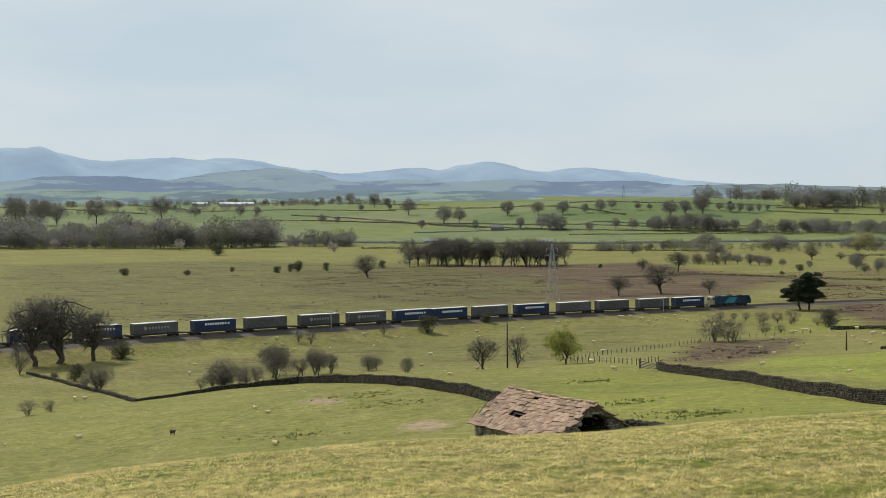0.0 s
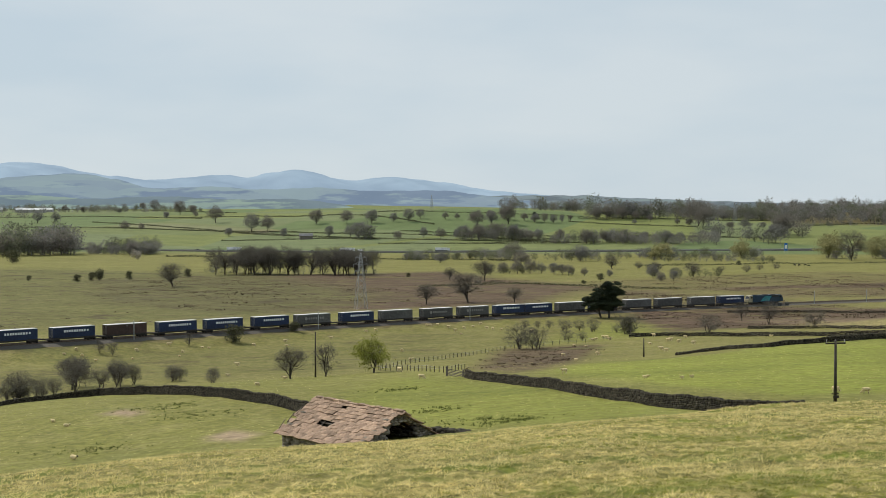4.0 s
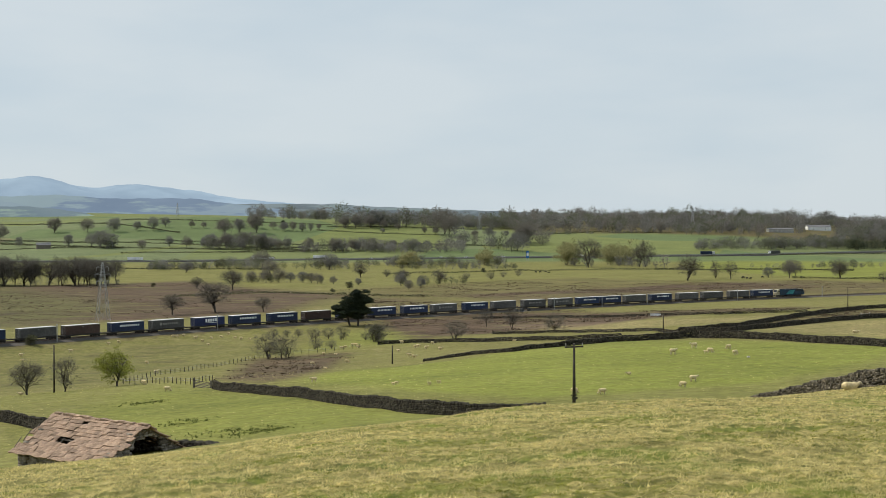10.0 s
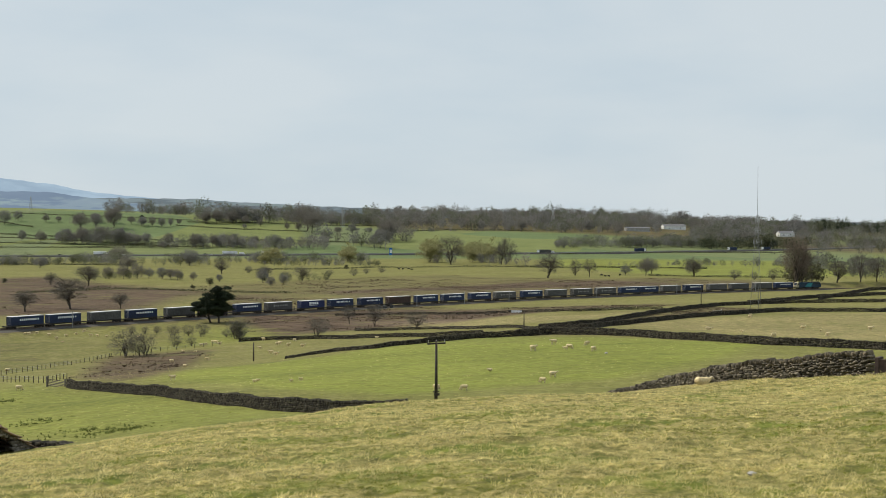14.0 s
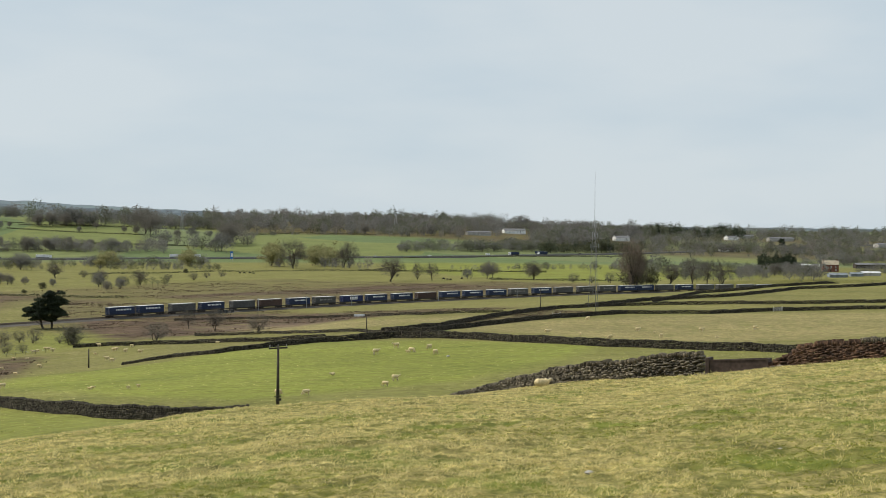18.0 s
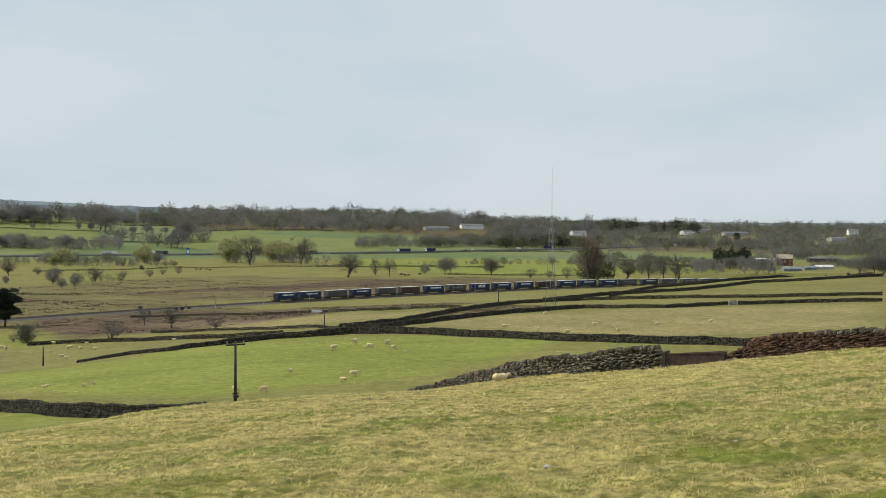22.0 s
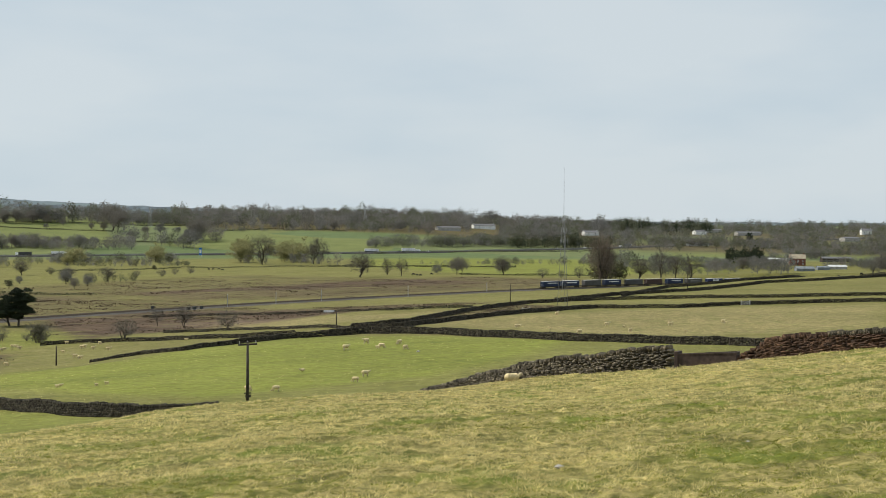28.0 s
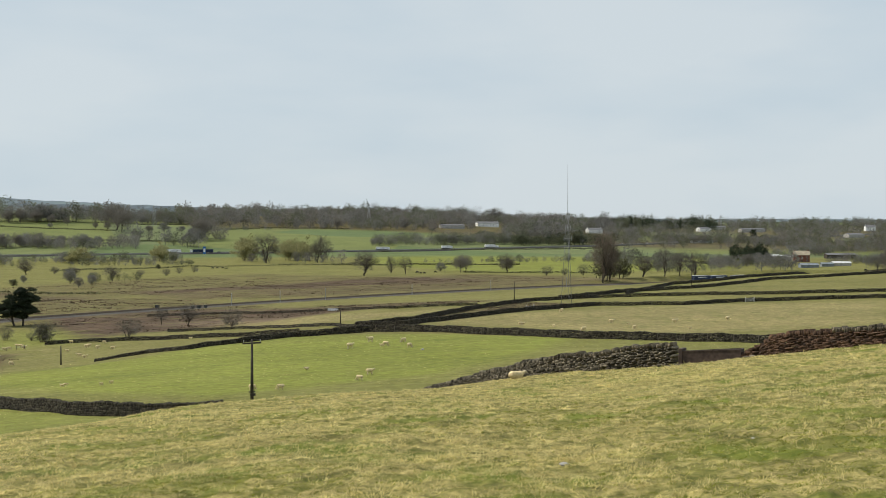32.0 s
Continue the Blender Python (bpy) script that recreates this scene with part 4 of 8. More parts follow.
HORIZON = [(-6.99, 1.15), (-3.80, 1.16), (-0.02, 1.02), (3.05, 0.89), (6.67, 0.76), (10.82, 0.63), (15.95, 0.50), (20.96, 0.34), (27.35, 0.27), (32.51, 0.27), (38.60, 0.26)]
WEEDS = [(-53.8, 118.4, 2.6, 2), (-21.4, 133.1, 1.6, 2), (-13.1, 112.7, 2.6, 2.2), (-10.6, 108.3, 1.6, 1.5), (-60.6, 155.4, 2.5, 3), (-52.0, 142.7, 3, 3), (-32.4, 171.5, 2, 2)]
THORN_ROWS = [(-103.9, 194.1, 3.4), (-102.5, 196.7, 4.0), (-103.6, 205.4, 3.5), (-101.5, 207.6, 3.6), (-100.8, 214.4, 6.6), (-101.8, 226.6, 4.5), (-100.1, 231.6, 5.9), (-99.3, 237.1, 4.7), (-93.1, 242.1, 3.5), (-91.2, 242.8, 3.2), (-83.4, 239.9, 3.0), (-133.0, 204.5, 4.6), (-137.4, 206.5, 2.9)]
WILLOW_MORE = [(198.5, 1349.0, 19.8), (207.2, 1345.2, 17.3), (230.7, 1340.1, 16.0), (243.0, 1324.0, 17.1), (254.2, 1319.4, 15.8), (27.3, 1219.0, 13.2), (19.0, 1218.0, 11.0), (104.4, 1248.9, 14.8), (97.7, 1250.6, 11.4)]


# ---- mesh helpers ----
def mesh_of(name, verts, faces, *mats, smooth=False, index=None):
    me = bpy.data.meshes.new(name)
    me.from_pydata([tuple(v) for v in verts], [], [tuple(f) for f in faces])
    for m in mats:
        me.materials.append(m)
    if index is not None:
        me.polygons.foreach_set("material_index", np.asarray(index, dtype=np.int32))
    if smooth:
        me.polygons.foreach_set("use_smooth", np.ones(len(me.polygons), dtype=bool))
    me.update()
    return me


def quick_mesh(name, verts, faces, mat, smooth=False):
    """Mesh from arrays of vertices and of triangles or quads, fast."""
    me = bpy.data.meshes.new(name)
    verts, faces = np.asarray(verts, np.float32), np.asarray(faces, np.int32)
    k = faces.shape[1]
    me.vertices.add(len(verts))
    me.vertices.foreach_set("co", verts.ravel())
    me.loops.add(faces.size)
    me.loops.foreach_set("vertex_index", faces.ravel())
    me.polygons.add(len(faces))
    me.polygons.foreach_set("loop_start", np.arange(0, faces.size, k, dtype=np.int32))
    me.polygons.foreach_set("loop_total", np.full(len(faces), k, np.int32))
    if smooth:
        me.polygons.foreach_set("use_smooth", np.ones(len(faces), dtype=bool))
    me.materials.append(mat)
    me.update(calc_edges=True)
    me.validate()
    return me


def bm_mesh(name, bm, mat, smooth=False):
    me = bpy.data.meshes.new(name)
    bm.to_mesh(me)
    bm.free()
    me.materials.append(mat)
    if smooth:
        me.polygons.foreach_set("use_smooth", np.ones(len(me.polygons), dtype=bool))
    return me


def child(name, me, parent, m=None, label=""):
    ob = new(name, me)
    ob.parent = parent
    if m is not None:
        ob.matrix_basis = m
    return tagged(ob, label) if label else ob


def thing(name, label, category, m=None, group="", kind="", me=None):
    ob = new(name, me)
    if m is not None:
        ob.matrix_basis = m
    return tagged(ob, label, category, group, kind)


def slab(bm, x0, x1, y0, y1, z0, z1, bevel=0.0):
    r = bmesh.ops.create_cube(bm, size=1.0, matrix=Matrix.Translation(((x0 + x1) / 2, (y0 + y1) / 2, (z0 + z1) / 2)) @ Matrix.Diagonal((x1 - x0, y1 - y0, z1 - z0, 1)))
    if bevel:
        edges = list({e for v in r["verts"] for e in v.link_edges})
        bmesh.ops.bevel(bm, geom=edges, offset=bevel, segments=1, affect="EDGES")


def box_mesh(name, x0, x1, y0, y1, z0, z1, mat, bevel=0.0):
    bm = bmesh.new()
    slab(bm, x0, x1, y0, y1, z0, z1, bevel)
    return bm_mesh(name, bm, mat)


def rod(bm, a, b, r0, r1=None, sides=8):
    a, b = Vector(a), Vector(b)
    d = b - a
    m = Matrix.Translation((a + b) / 2) @ d.to_track_quat("Z", "Y").to_matrix().to_4x4()
    bmesh.ops.create_cone(bm, cap_ends=True, segments=sides, radius1=r0, radius2=r0 if r1 is None else r1, depth=d.length, matrix=m)


def rod_mesh(name, a, b, r0, r1, mat, sides=8):
    bm = bmesh.new()
    rod(bm, a, b, r0, r1, sides)
    return bm_mesh(name, bm, mat, True)


BOX_V = np.array([(-1, -1, -1), (1, -1, -1), (1, 1, -1), (-1, 1, -1), (-1, -1, 1), (1, -1, 1), (1, 1, 1), (-1, 1, 1)]) * 0.5
BOX_F = np.array([(0, 3, 2, 1), (4, 5, 6, 7), (0, 1, 5, 4), (1, 2, 6, 5), (2, 3, 7, 6), (3, 0, 4, 7)])


def boxes(centres, sizes, turns, rng, rough=0.0, tilt=0.0, pitch=0.0):
    """Many uneven boxes: vertices and quads."""
    n = len(centres)
    v = BOX_V[None] + rng.uniform(-rough, rough, (n, 8, 3))
    v = v * np.asarray(sizes)[:, None, :]
    if tilt:
        a = rng.uniform(-tilt, tilt, n) + pitch
        c, s = np.cos(a)[:, None], np.sin(a)[:, None]
        v = np.stack([v[..., 0] * c - v[..., 2] * s, v[..., 1], v[..., 0] * s + v[..., 2] * c], -1)
    c, s = np.cos(turns)[:, None], np.sin(turns)[:, None]
    v = np.stack([v[..., 0] * c - v[..., 1] * s, v[..., 0] * s + v[..., 1] * c, v[..., 2]], -1) + np.asarray(centres)[:, None, :]
    return v.reshape(-1, 3), (BOX_F[None] + 8 * np.arange(n)[:, None, None]).reshape(-1, 4)


def gz(x, y):
    return float(ground_z(x, y)[0])


# ---- the ground: one sheet to the horizon ----
def inside(poly, x, y, soft):
    """1 inside the outline, fading to 0 over soft metres on both sides of it."""
    p = np.array(poly)
    q = np.roll(p, -1, 0)
    odd = np.zeros(x.shape, bool)
    far = np.full(x.shape, 1e9)
    for (ax, ay), (bx, by) in zip(p, q):
        cross = ((ay > y) != (by > y)) & (x < (bx - ax) * (y - ay) / (by - ay + 1e-9) + ax)
        odd ^= cross
        u = np.clip(((x - ax) * (bx - ax) + (y - ay) * (by - ay)) / ((bx - ax) ** 2 + (by - ay) ** 2), 0, 1)
        far = np.minimum(far, np.hypot(x - ax - u * (bx - ax), y - ay - u * (by - ay)))
    return np.clip(0.5 + np.where(odd, far, -far) / (2 * soft), 0, 1)


def build_ground():
    az = np.concatenate([np.linspace(-180, -42, 35)[:-1], np.linspace(-42, 42, 490), np.linspace(42, 180, 35)[1:-1]])
    d = np.concatenate([[0.002], np.linspace(0.0, 8, 12)[1:], np.arange(8.25, 92, 0.24), np.geomspace(92.3, 4950, 280)])
    A, D = np.meshgrid(np.radians(az), d)
    x, y = (D * np.sin(A)).ravel(), (D * np.cos(A)).ravel()
    z = ground_z(x, y)
    na, nd = len(az), len(d)
    i = np.arange(nd - 1)[:, None] * na + np.arange(na)[None]
    j = np.arange(nd - 1)[:, None] * na + (np.arange(na)[None] + 1) % na
    faces = np.stack([i, i + na, j + na, j], -1).reshape(-1, 4)
    ring = np.arange(0, na - 1, 2)
    fan = np.stack([np.full(len(ring), na * nd), ring, ring + 1, (ring + 2) % na], 1)
    faces = np.concatenate([faces, fan, [[na * nd, na - 1, 0, 1]]])
    verts = np.stack([x, y, z], 1)
    me = quick_mesh("ground", np.vstack([verts, [[0, 0, gz(0, 0)]]]), faces, M_GROUND, True)
    far = np.hypot(x, y)
    lush = 0.55 * inside(LUSH_GATE, x, y, 5) + 0.85 * inside(LUSH_MID, x, y, 3) + 0.7 * inside(LUSH_LOW, x, y, 8) + 0.8 * inside(LUSH_RIGHT, x, y, 10)
    lush = lush + 0.9 * np.clip((far - 1280) / 60, 0, 1) + 0.25 * ((far > 80) & (far < 240)) + 0.12 * ((far > 780) & (far <= 1280))
    lush = np.clip(lush, 0, 1) * (1 - 0.8 * inside(WOOD_TOWN, x, y, 60))
    bear = np.degrees(np.arctan2(x, y))
    dry = 0.95 * np.clip((86 - far) / 10, 0, 1) + 0.8 * inside(YELLOW_FIELD, x, y, 4) + 0.75 * inside(YELLOW_LOW, x, y, 5) + 0.15 * inside(DRY_VALLEY, x, y, 15)
    dry = np.clip(dry, 0, 1)
    moor = inside(MOOR_FAR, x, y, 12) + 0.42 * inside(MOOR_RIGHT, x, y, 15) + 0.8 * inside(MOOR_LEFT, x, y, 15) + 0.9 * inside(RUSH_GATE, x, y, 3) + 0.8 * inside(RUSH_STRIP, x, y, 5) + 0.85 * inside(WOOD_HILL, x, y, 40) + 0.9 * inside(WOOD_TOWN, x, y, 60) + 0.5 * inside(MOOR_NEAR, x, y, 10) + 0.7 * inside(MOOR_EAST, x, y, 12) + 0.55 * inside(DARK_BANK, x, y, 3)
    off, _ = rail_gap(x, y)
    moor = np.maximum(np.clip(moor, 0, 1), 0.6 * (np.abs(off - 1.9) < 10) * (far < 900))
    soil = 0.2 * inside(YELLOW_FIELD, x, y, 4) + 0.22 * inside(YELLOW_LOW, x, y, 5) + 0.8 * inside(PLOUGH, x, y, 15) + 0.8 * inside(BARE_A, x, y, 1.2) + 0.8 * inside(BARE_B, x, y, 1.2)
    tuft = np.maximum(0.9 * inside(TUFT_LEFT, x, y, 20), 0.5 * inside(DRY_VALLEY, x, y, 15))
    # last channel of the second set: far ground, for field tones and painted haze
    for name, chans in (("cover", (lush, dry, moor)), ("wear_haze", (np.clip(soil, 0, 1), tuft, np.clip((far - 1250) / 80, 0, 1) * (1 - np.maximum(inside(WOOD_HILL, x, y, 40), 0.7 * inside(WOOD_TOWN, x, y, 60)))))):
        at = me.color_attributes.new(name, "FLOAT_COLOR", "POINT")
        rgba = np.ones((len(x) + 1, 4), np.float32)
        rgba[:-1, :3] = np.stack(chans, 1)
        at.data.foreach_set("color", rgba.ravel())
    return thing("ground", "rolling spring pasture with straw-coloured tufts and brown moor", "ground", kind="structure", me=me)


# ---- distant fells, their haze painted in as emission ----
def build_fells():
    def ridge(name, label, table, dist, colour, glow, depth, foot, woods=None, size=0.004):
        az = np.linspace(table[0][0], table[-1][0], 420)
        ta, te = np.array(table).T
        i, u, h, m = soft_curve(ta, te[:, None], az)
        el = ((2 * u**3 - 3 * u**2 + 1) * te[i] + (u**3 - 2 * u**2 + u) * h[i] * m[i, 0] + (3 * u**2 - 2 * u**3) * te[i + 1] + (u**3 - u**2) * h[i] * m[i + 1, 0])
        el = el + 0.010 * np.sin(az * 5.1) + 0.004 * np.sin(az * 13.7 + 1)
        verts = []
        rows = [(0.0, 0.0), (0.25, 0.42), (0.5, 0.75), (0.75, 0.93), (1.0, 1.0)]
        for k, (u0, hgt) in enumerate(rows):
            r = dist - depth * (1 - u0)
            wob = (0.06 * np.sin(az * 0.9 + k) + 0.04 * np.sin(az * 2.1 + 2 * k)) * (0 < k < 4)
            zt = EYE_Z + dist * np.tan(np.radians(el))
            verts.append(np.stack([r * np.sin(np.radians(az)), r * np.cos(np.radians(az)), foot + (zt - foot) * np.clip(hgt + wob, 0, 1)], 1))
        n = len(az)
        f = np.concatenate([np.stack([k * n + np.arange(n - 1), k * n + np.arange(1, n), (k + 1) * n + np.arange(1, n), (k + 1) * n + np.arange(n - 1)], 1) for k in range(4)])
        m = surface(name + "_hazy_moorland", colour, tuple(c * 2.2 for c in colour), 1.0, 0.006, 0.002, spec=0.0)
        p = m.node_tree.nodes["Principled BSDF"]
        # the emission is no lamp: it paints the air's haze over the ridge
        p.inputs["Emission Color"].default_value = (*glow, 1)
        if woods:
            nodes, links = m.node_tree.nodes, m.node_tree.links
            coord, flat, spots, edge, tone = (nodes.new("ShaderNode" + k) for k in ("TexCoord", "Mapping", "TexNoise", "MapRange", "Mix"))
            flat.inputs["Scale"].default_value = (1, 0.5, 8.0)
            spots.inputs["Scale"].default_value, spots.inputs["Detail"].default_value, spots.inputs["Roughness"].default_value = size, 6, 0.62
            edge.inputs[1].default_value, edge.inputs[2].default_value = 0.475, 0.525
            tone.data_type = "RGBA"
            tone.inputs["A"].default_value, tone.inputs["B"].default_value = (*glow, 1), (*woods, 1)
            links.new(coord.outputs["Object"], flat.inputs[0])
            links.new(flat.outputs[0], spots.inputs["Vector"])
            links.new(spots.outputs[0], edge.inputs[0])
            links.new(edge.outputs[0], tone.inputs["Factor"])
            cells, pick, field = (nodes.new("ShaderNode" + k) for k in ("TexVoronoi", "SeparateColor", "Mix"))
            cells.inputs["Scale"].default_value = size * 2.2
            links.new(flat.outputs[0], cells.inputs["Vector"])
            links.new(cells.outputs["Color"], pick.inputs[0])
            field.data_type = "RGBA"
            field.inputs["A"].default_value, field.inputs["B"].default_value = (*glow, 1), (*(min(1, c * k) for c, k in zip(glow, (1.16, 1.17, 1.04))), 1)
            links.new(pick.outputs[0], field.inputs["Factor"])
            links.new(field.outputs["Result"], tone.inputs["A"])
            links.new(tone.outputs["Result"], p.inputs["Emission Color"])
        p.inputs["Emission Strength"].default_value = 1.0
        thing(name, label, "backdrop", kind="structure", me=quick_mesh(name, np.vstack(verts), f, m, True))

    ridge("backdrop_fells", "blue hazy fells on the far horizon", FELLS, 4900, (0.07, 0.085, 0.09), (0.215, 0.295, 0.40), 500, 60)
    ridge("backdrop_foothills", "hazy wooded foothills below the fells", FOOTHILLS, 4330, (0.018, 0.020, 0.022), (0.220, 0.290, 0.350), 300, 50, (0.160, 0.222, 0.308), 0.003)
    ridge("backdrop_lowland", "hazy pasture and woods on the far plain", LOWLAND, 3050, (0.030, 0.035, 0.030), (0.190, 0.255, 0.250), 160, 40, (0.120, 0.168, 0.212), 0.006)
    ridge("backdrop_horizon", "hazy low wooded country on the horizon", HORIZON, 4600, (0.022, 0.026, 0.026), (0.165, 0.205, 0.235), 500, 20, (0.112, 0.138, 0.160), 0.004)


# ---- railway ----
def along(s, off=0.0):
    x = np.interp(s, RS, RX)
    e = 0.5
    x0, x1 = np.interp(s - e, RS, RX), np.interp(s + e, RS, RX)
    y = rail_y(x)
    tx, ty = x1 - x0, rail_y(x1) - rail_y(x0)
    q = np.hypot(tx, ty)
    return x - ty / q * off, y + tx / q * off, rail_z(x), np.arctan2(ty, tx)


def build_track():
    s = np.arange(-620, 760, 4.0)
    def strip(name, section, mat, label, category, kind="structure"):
        rows = []
        for o, dz in section:
            x, y, z, _ = along(s, o)
            rows.append(np.stack([x, y, z + dz], 1))
        n = len(s)
        f = np.concatenate([np.stack([k * n + np.arange(n - 1), k * n + np.arange(1, n), (k + 1) * n + np.arange(1, n), (k + 1) * n + np.arange(n - 1)], 1)[:, ::-1] for k in range(len(section) - 1)])
        return thing(name, label, category, kind=kind, me=quick_mesh(name, np.vstack(rows), f, mat))
    strip("railway_ballast", [(-6.2, -0.95), (-2.6, -0.22), (6.4, -0.22), (10.0, -0.95)], M_BALLAST, "grey stone ballast bed of a double railway", "track bed")
    for line in (0.0, 3.8):
        track = thing("railway_track", "steel rails on concrete sleepers in ballast", "track", group="railway lines")
        for side in (-0.72, 0.72):
            rows = []
            for o, dz in ((-0.05, -0.14), (-0.05, 0.0), (0.05, 0.0), (0.05, -0.14)):
                x, y, z, _ = along(s, line + side + o)
                rows.append(np.stack([x, y, z + dz], 1))
            n = len(s)
            f = np.concatenate([np.stack([k * n + np.arange(n - 1), k * n + np.arange(1, n), (k + 1) * n + np.arange(1, n), (k + 1) * n + np.arange(n - 1)], 1)[:, ::-1] for k in range(3)])
            child("rail", quick_mesh("rail", np.vstack(rows), f, M_RAIL), track)
        q = np.arange(-330, 420, 0.7)
        x, y, z, a = along(q, line)
        v, f = boxes(np.stack([x, y, z - 0.2], 1), np.tile((0.26, 2.5, 0.14), (len(q), 1)), a, np.random.default_rng(3))
        tagged(child("sleeper_row", quick_mesh("sleeper_row", v, f, M_SLEEPER), track), kind="stuff")


# ---- the freight train ----
BOX_OFFSETS = (-26.5, -41.5, -58.2, -73.6, -90.2, -105.8, -121.0, -134.1, -149.7, -165.3, -182.1, -197.7, -214.5, -229.9,
               -246.3, -261.9, -278.0, -293.7, -310.2, -325.8, -342.6, -358.2, -374.8, -390.2, -407.2, -422.8, -439.3, -453.9)
BOX_KINDS = "b g g g b g b b G G g b s b b b m b b n G b m g b g b b".split()
TRAIN_START, TRAIN_SPEED = -39.3, 28.48


def bogie(parent, x):
    b = child("bogie", box_mesh("bogie", x - 1.2, x + 1.2, -0.95, 0.95, 0.42, 0.72, M_CHASSIS, 0.05), parent)
    for dx in (-0.9, 0.9):
        for side in (-0.74, 0.74):
            child("wheel", rod_mesh("wheel", (x + dx, side - 0.06, 0.42), (x + dx, side + 0.06, 0.42), 0.42, 0.42, M_CHASSIS, 14), b)


def make_wagon():
    w = thing("container_wagon", "dark flat container wagon on two bogies", "wagon", group="wagons of the train")
    bm = bmesh.new()
    slab(bm, -7.5, 7.5, -0.35, 0.35, 0.62, 0.98)
    for x in np.arange(-6.6, 6.7, 2.2):
        slab(bm, x - 0.08, x + 0.08, -1.25, 1.25, 0.80, 0.98)
    child("underframe", bm_mesh("underframe", bm, M_CHASSIS), w)
    for side in (-1.25, 1.25):
        child("side_beam", box_mesh("side_beam", -7.3, 7.3, side - 0.06, side + 0.06, 0.72, 0.985, M_CHASSIS, 0.02), w)
    for x in (-5.2, 5.2):
        bogie(w, x)
    for x, d in ((-7.5, -1), (7.5, 1)):
        c = child("headstock", box_mesh("headstock", x - 0.12, x + 0.12, -1.3, 1.3, 0.62, 1.02, M_CHASSIS, 0.02), w)
        for y in (-0.87, 0.87):
            child("buffer", rod_mesh("buffer", (x, y, 0.92), (x + d * 0.38, y, 0.92), 0.12, 0.2, M_CHASSIS), c)
    return w


def make_box(kind):
    mat = {"b": M_BLUE, "n": M_NAVY, "g": M_GREYBOX, "G": M_GREYBOX, "s": M_GREYBOX, "m": M_MAROON}[kind]
    label = {"b": "blue curtain-sided container with a row of white lettering", "n": "navy container with large white lettering",
             "g": "grey curtain-sided freight container", "G": "dark grey container with a faint badge and lettering",
             "s": "grey-blue container with a faint badge and lettering", "m": "brown curtain-sided freight container"}[kind]
    t = thing("freight_container", label, "container", group="containers on the train")
    z0, z1, L, Wd = 1.02, 3.92, 6.0, 1.27
    bm = bmesh.new()
    slab(bm, -L, L, -Wd, Wd, z0 + 0.16, z1 - 0.13, 0.03)
    body = child("body", bm_mesh("body", bm, mat), t)
    child("base_rail", box_mesh("base_rail", -L - 0.01, L + 0.01, -Wd - 0.015, Wd + 0.015, z0, z0 + 0.158, M_CHASSIS, 0.02), t)
    child("roof", box_mesh("roof", -L - 0.015, L + 0.015, -Wd - 0.02, Wd + 0.02, z1 - 0.128, z1, M_ROOFTOP, 0.04), t)
    for x in (-L, L):
        for y in (-Wd, Wd):
            child("corner_post", box_mesh("corner_post", x - 0.07, x + 0.07, y - 0.045, y + 0.045, z0 + 0.162, z1 - 0.132, mat), t)
    for y in (-1, 1):
        bm = bmesh.new()
        for x in np.arange(-L + 0.75, L, 0.75):
            slab(bm, x - 0.02, x + 0.02, y * (Wd + 0.006) - 0.008, y * (Wd + 0.006) + 0.008, z0 + 0.2, z1 - 0.18)
        tagged(child("strapping", bm_mesh("strapping", bm, mat), t), kind="stuff")
        out = y * (Wd + 0.022)
        bars = []
        if kind == "b":
            bars = [(-3.0 + k * 0.72, -2.5 + k * 0.72, 2.5, 3.1) for k in range(9)] + [(3.65, 4.15, 2.55, 3.05)]
        elif kind == "n":
            bars = [(-1.9 + k * 0.98, -1.16 + k * 0.98, 2.35, 3.3) for k in range(5)] + [(-1.9, 2.7, 1.95, 2.1)]
        elif kind in "Gs":
            bars = [(-2.1 + k * 0.85, -1.6 + k * 0.85, 2.3, 2.9) for k in range(7)]
            bm = bmesh.new()
            bmesh.ops.create_cone(bm, cap_ends=True, segments=16, radius1=0.5, radius2=0.5, depth=0.012, matrix=Matrix.Translation((-3.0, out, 2.6)) @ Matrix.Rotation(math.pi / 2, 4, "X"))
            child("badge", bm_mesh("badge", bm, M_FAINT), t)
        else:
            bars = [(-0.25, 0.25, 3.2, 3.4)]
        for x0, x1, h0, h1 in bars:
            child("letter_bar", box_mesh("letter_bar", x0, x1, out - 0.006, out + 0.006, h0, h1, M_LETTER if kind in "bn" else M_FAINT), t)
    bm = bmesh.new()
    for x, s in ((-L, -1), (L, 1)):
        for y in (-0.9, -0.35, 0.35, 0.9):
            rod(bm, (x + s * 0.05, y, z0 + 0.3), (x + s * 0.05, y, z1 - 0.3), 0.025, None, 5)
    tagged(child("door_gear", bm_mesh("door_gear", bm, M_STEEL), t), kind="stuff")
    return t


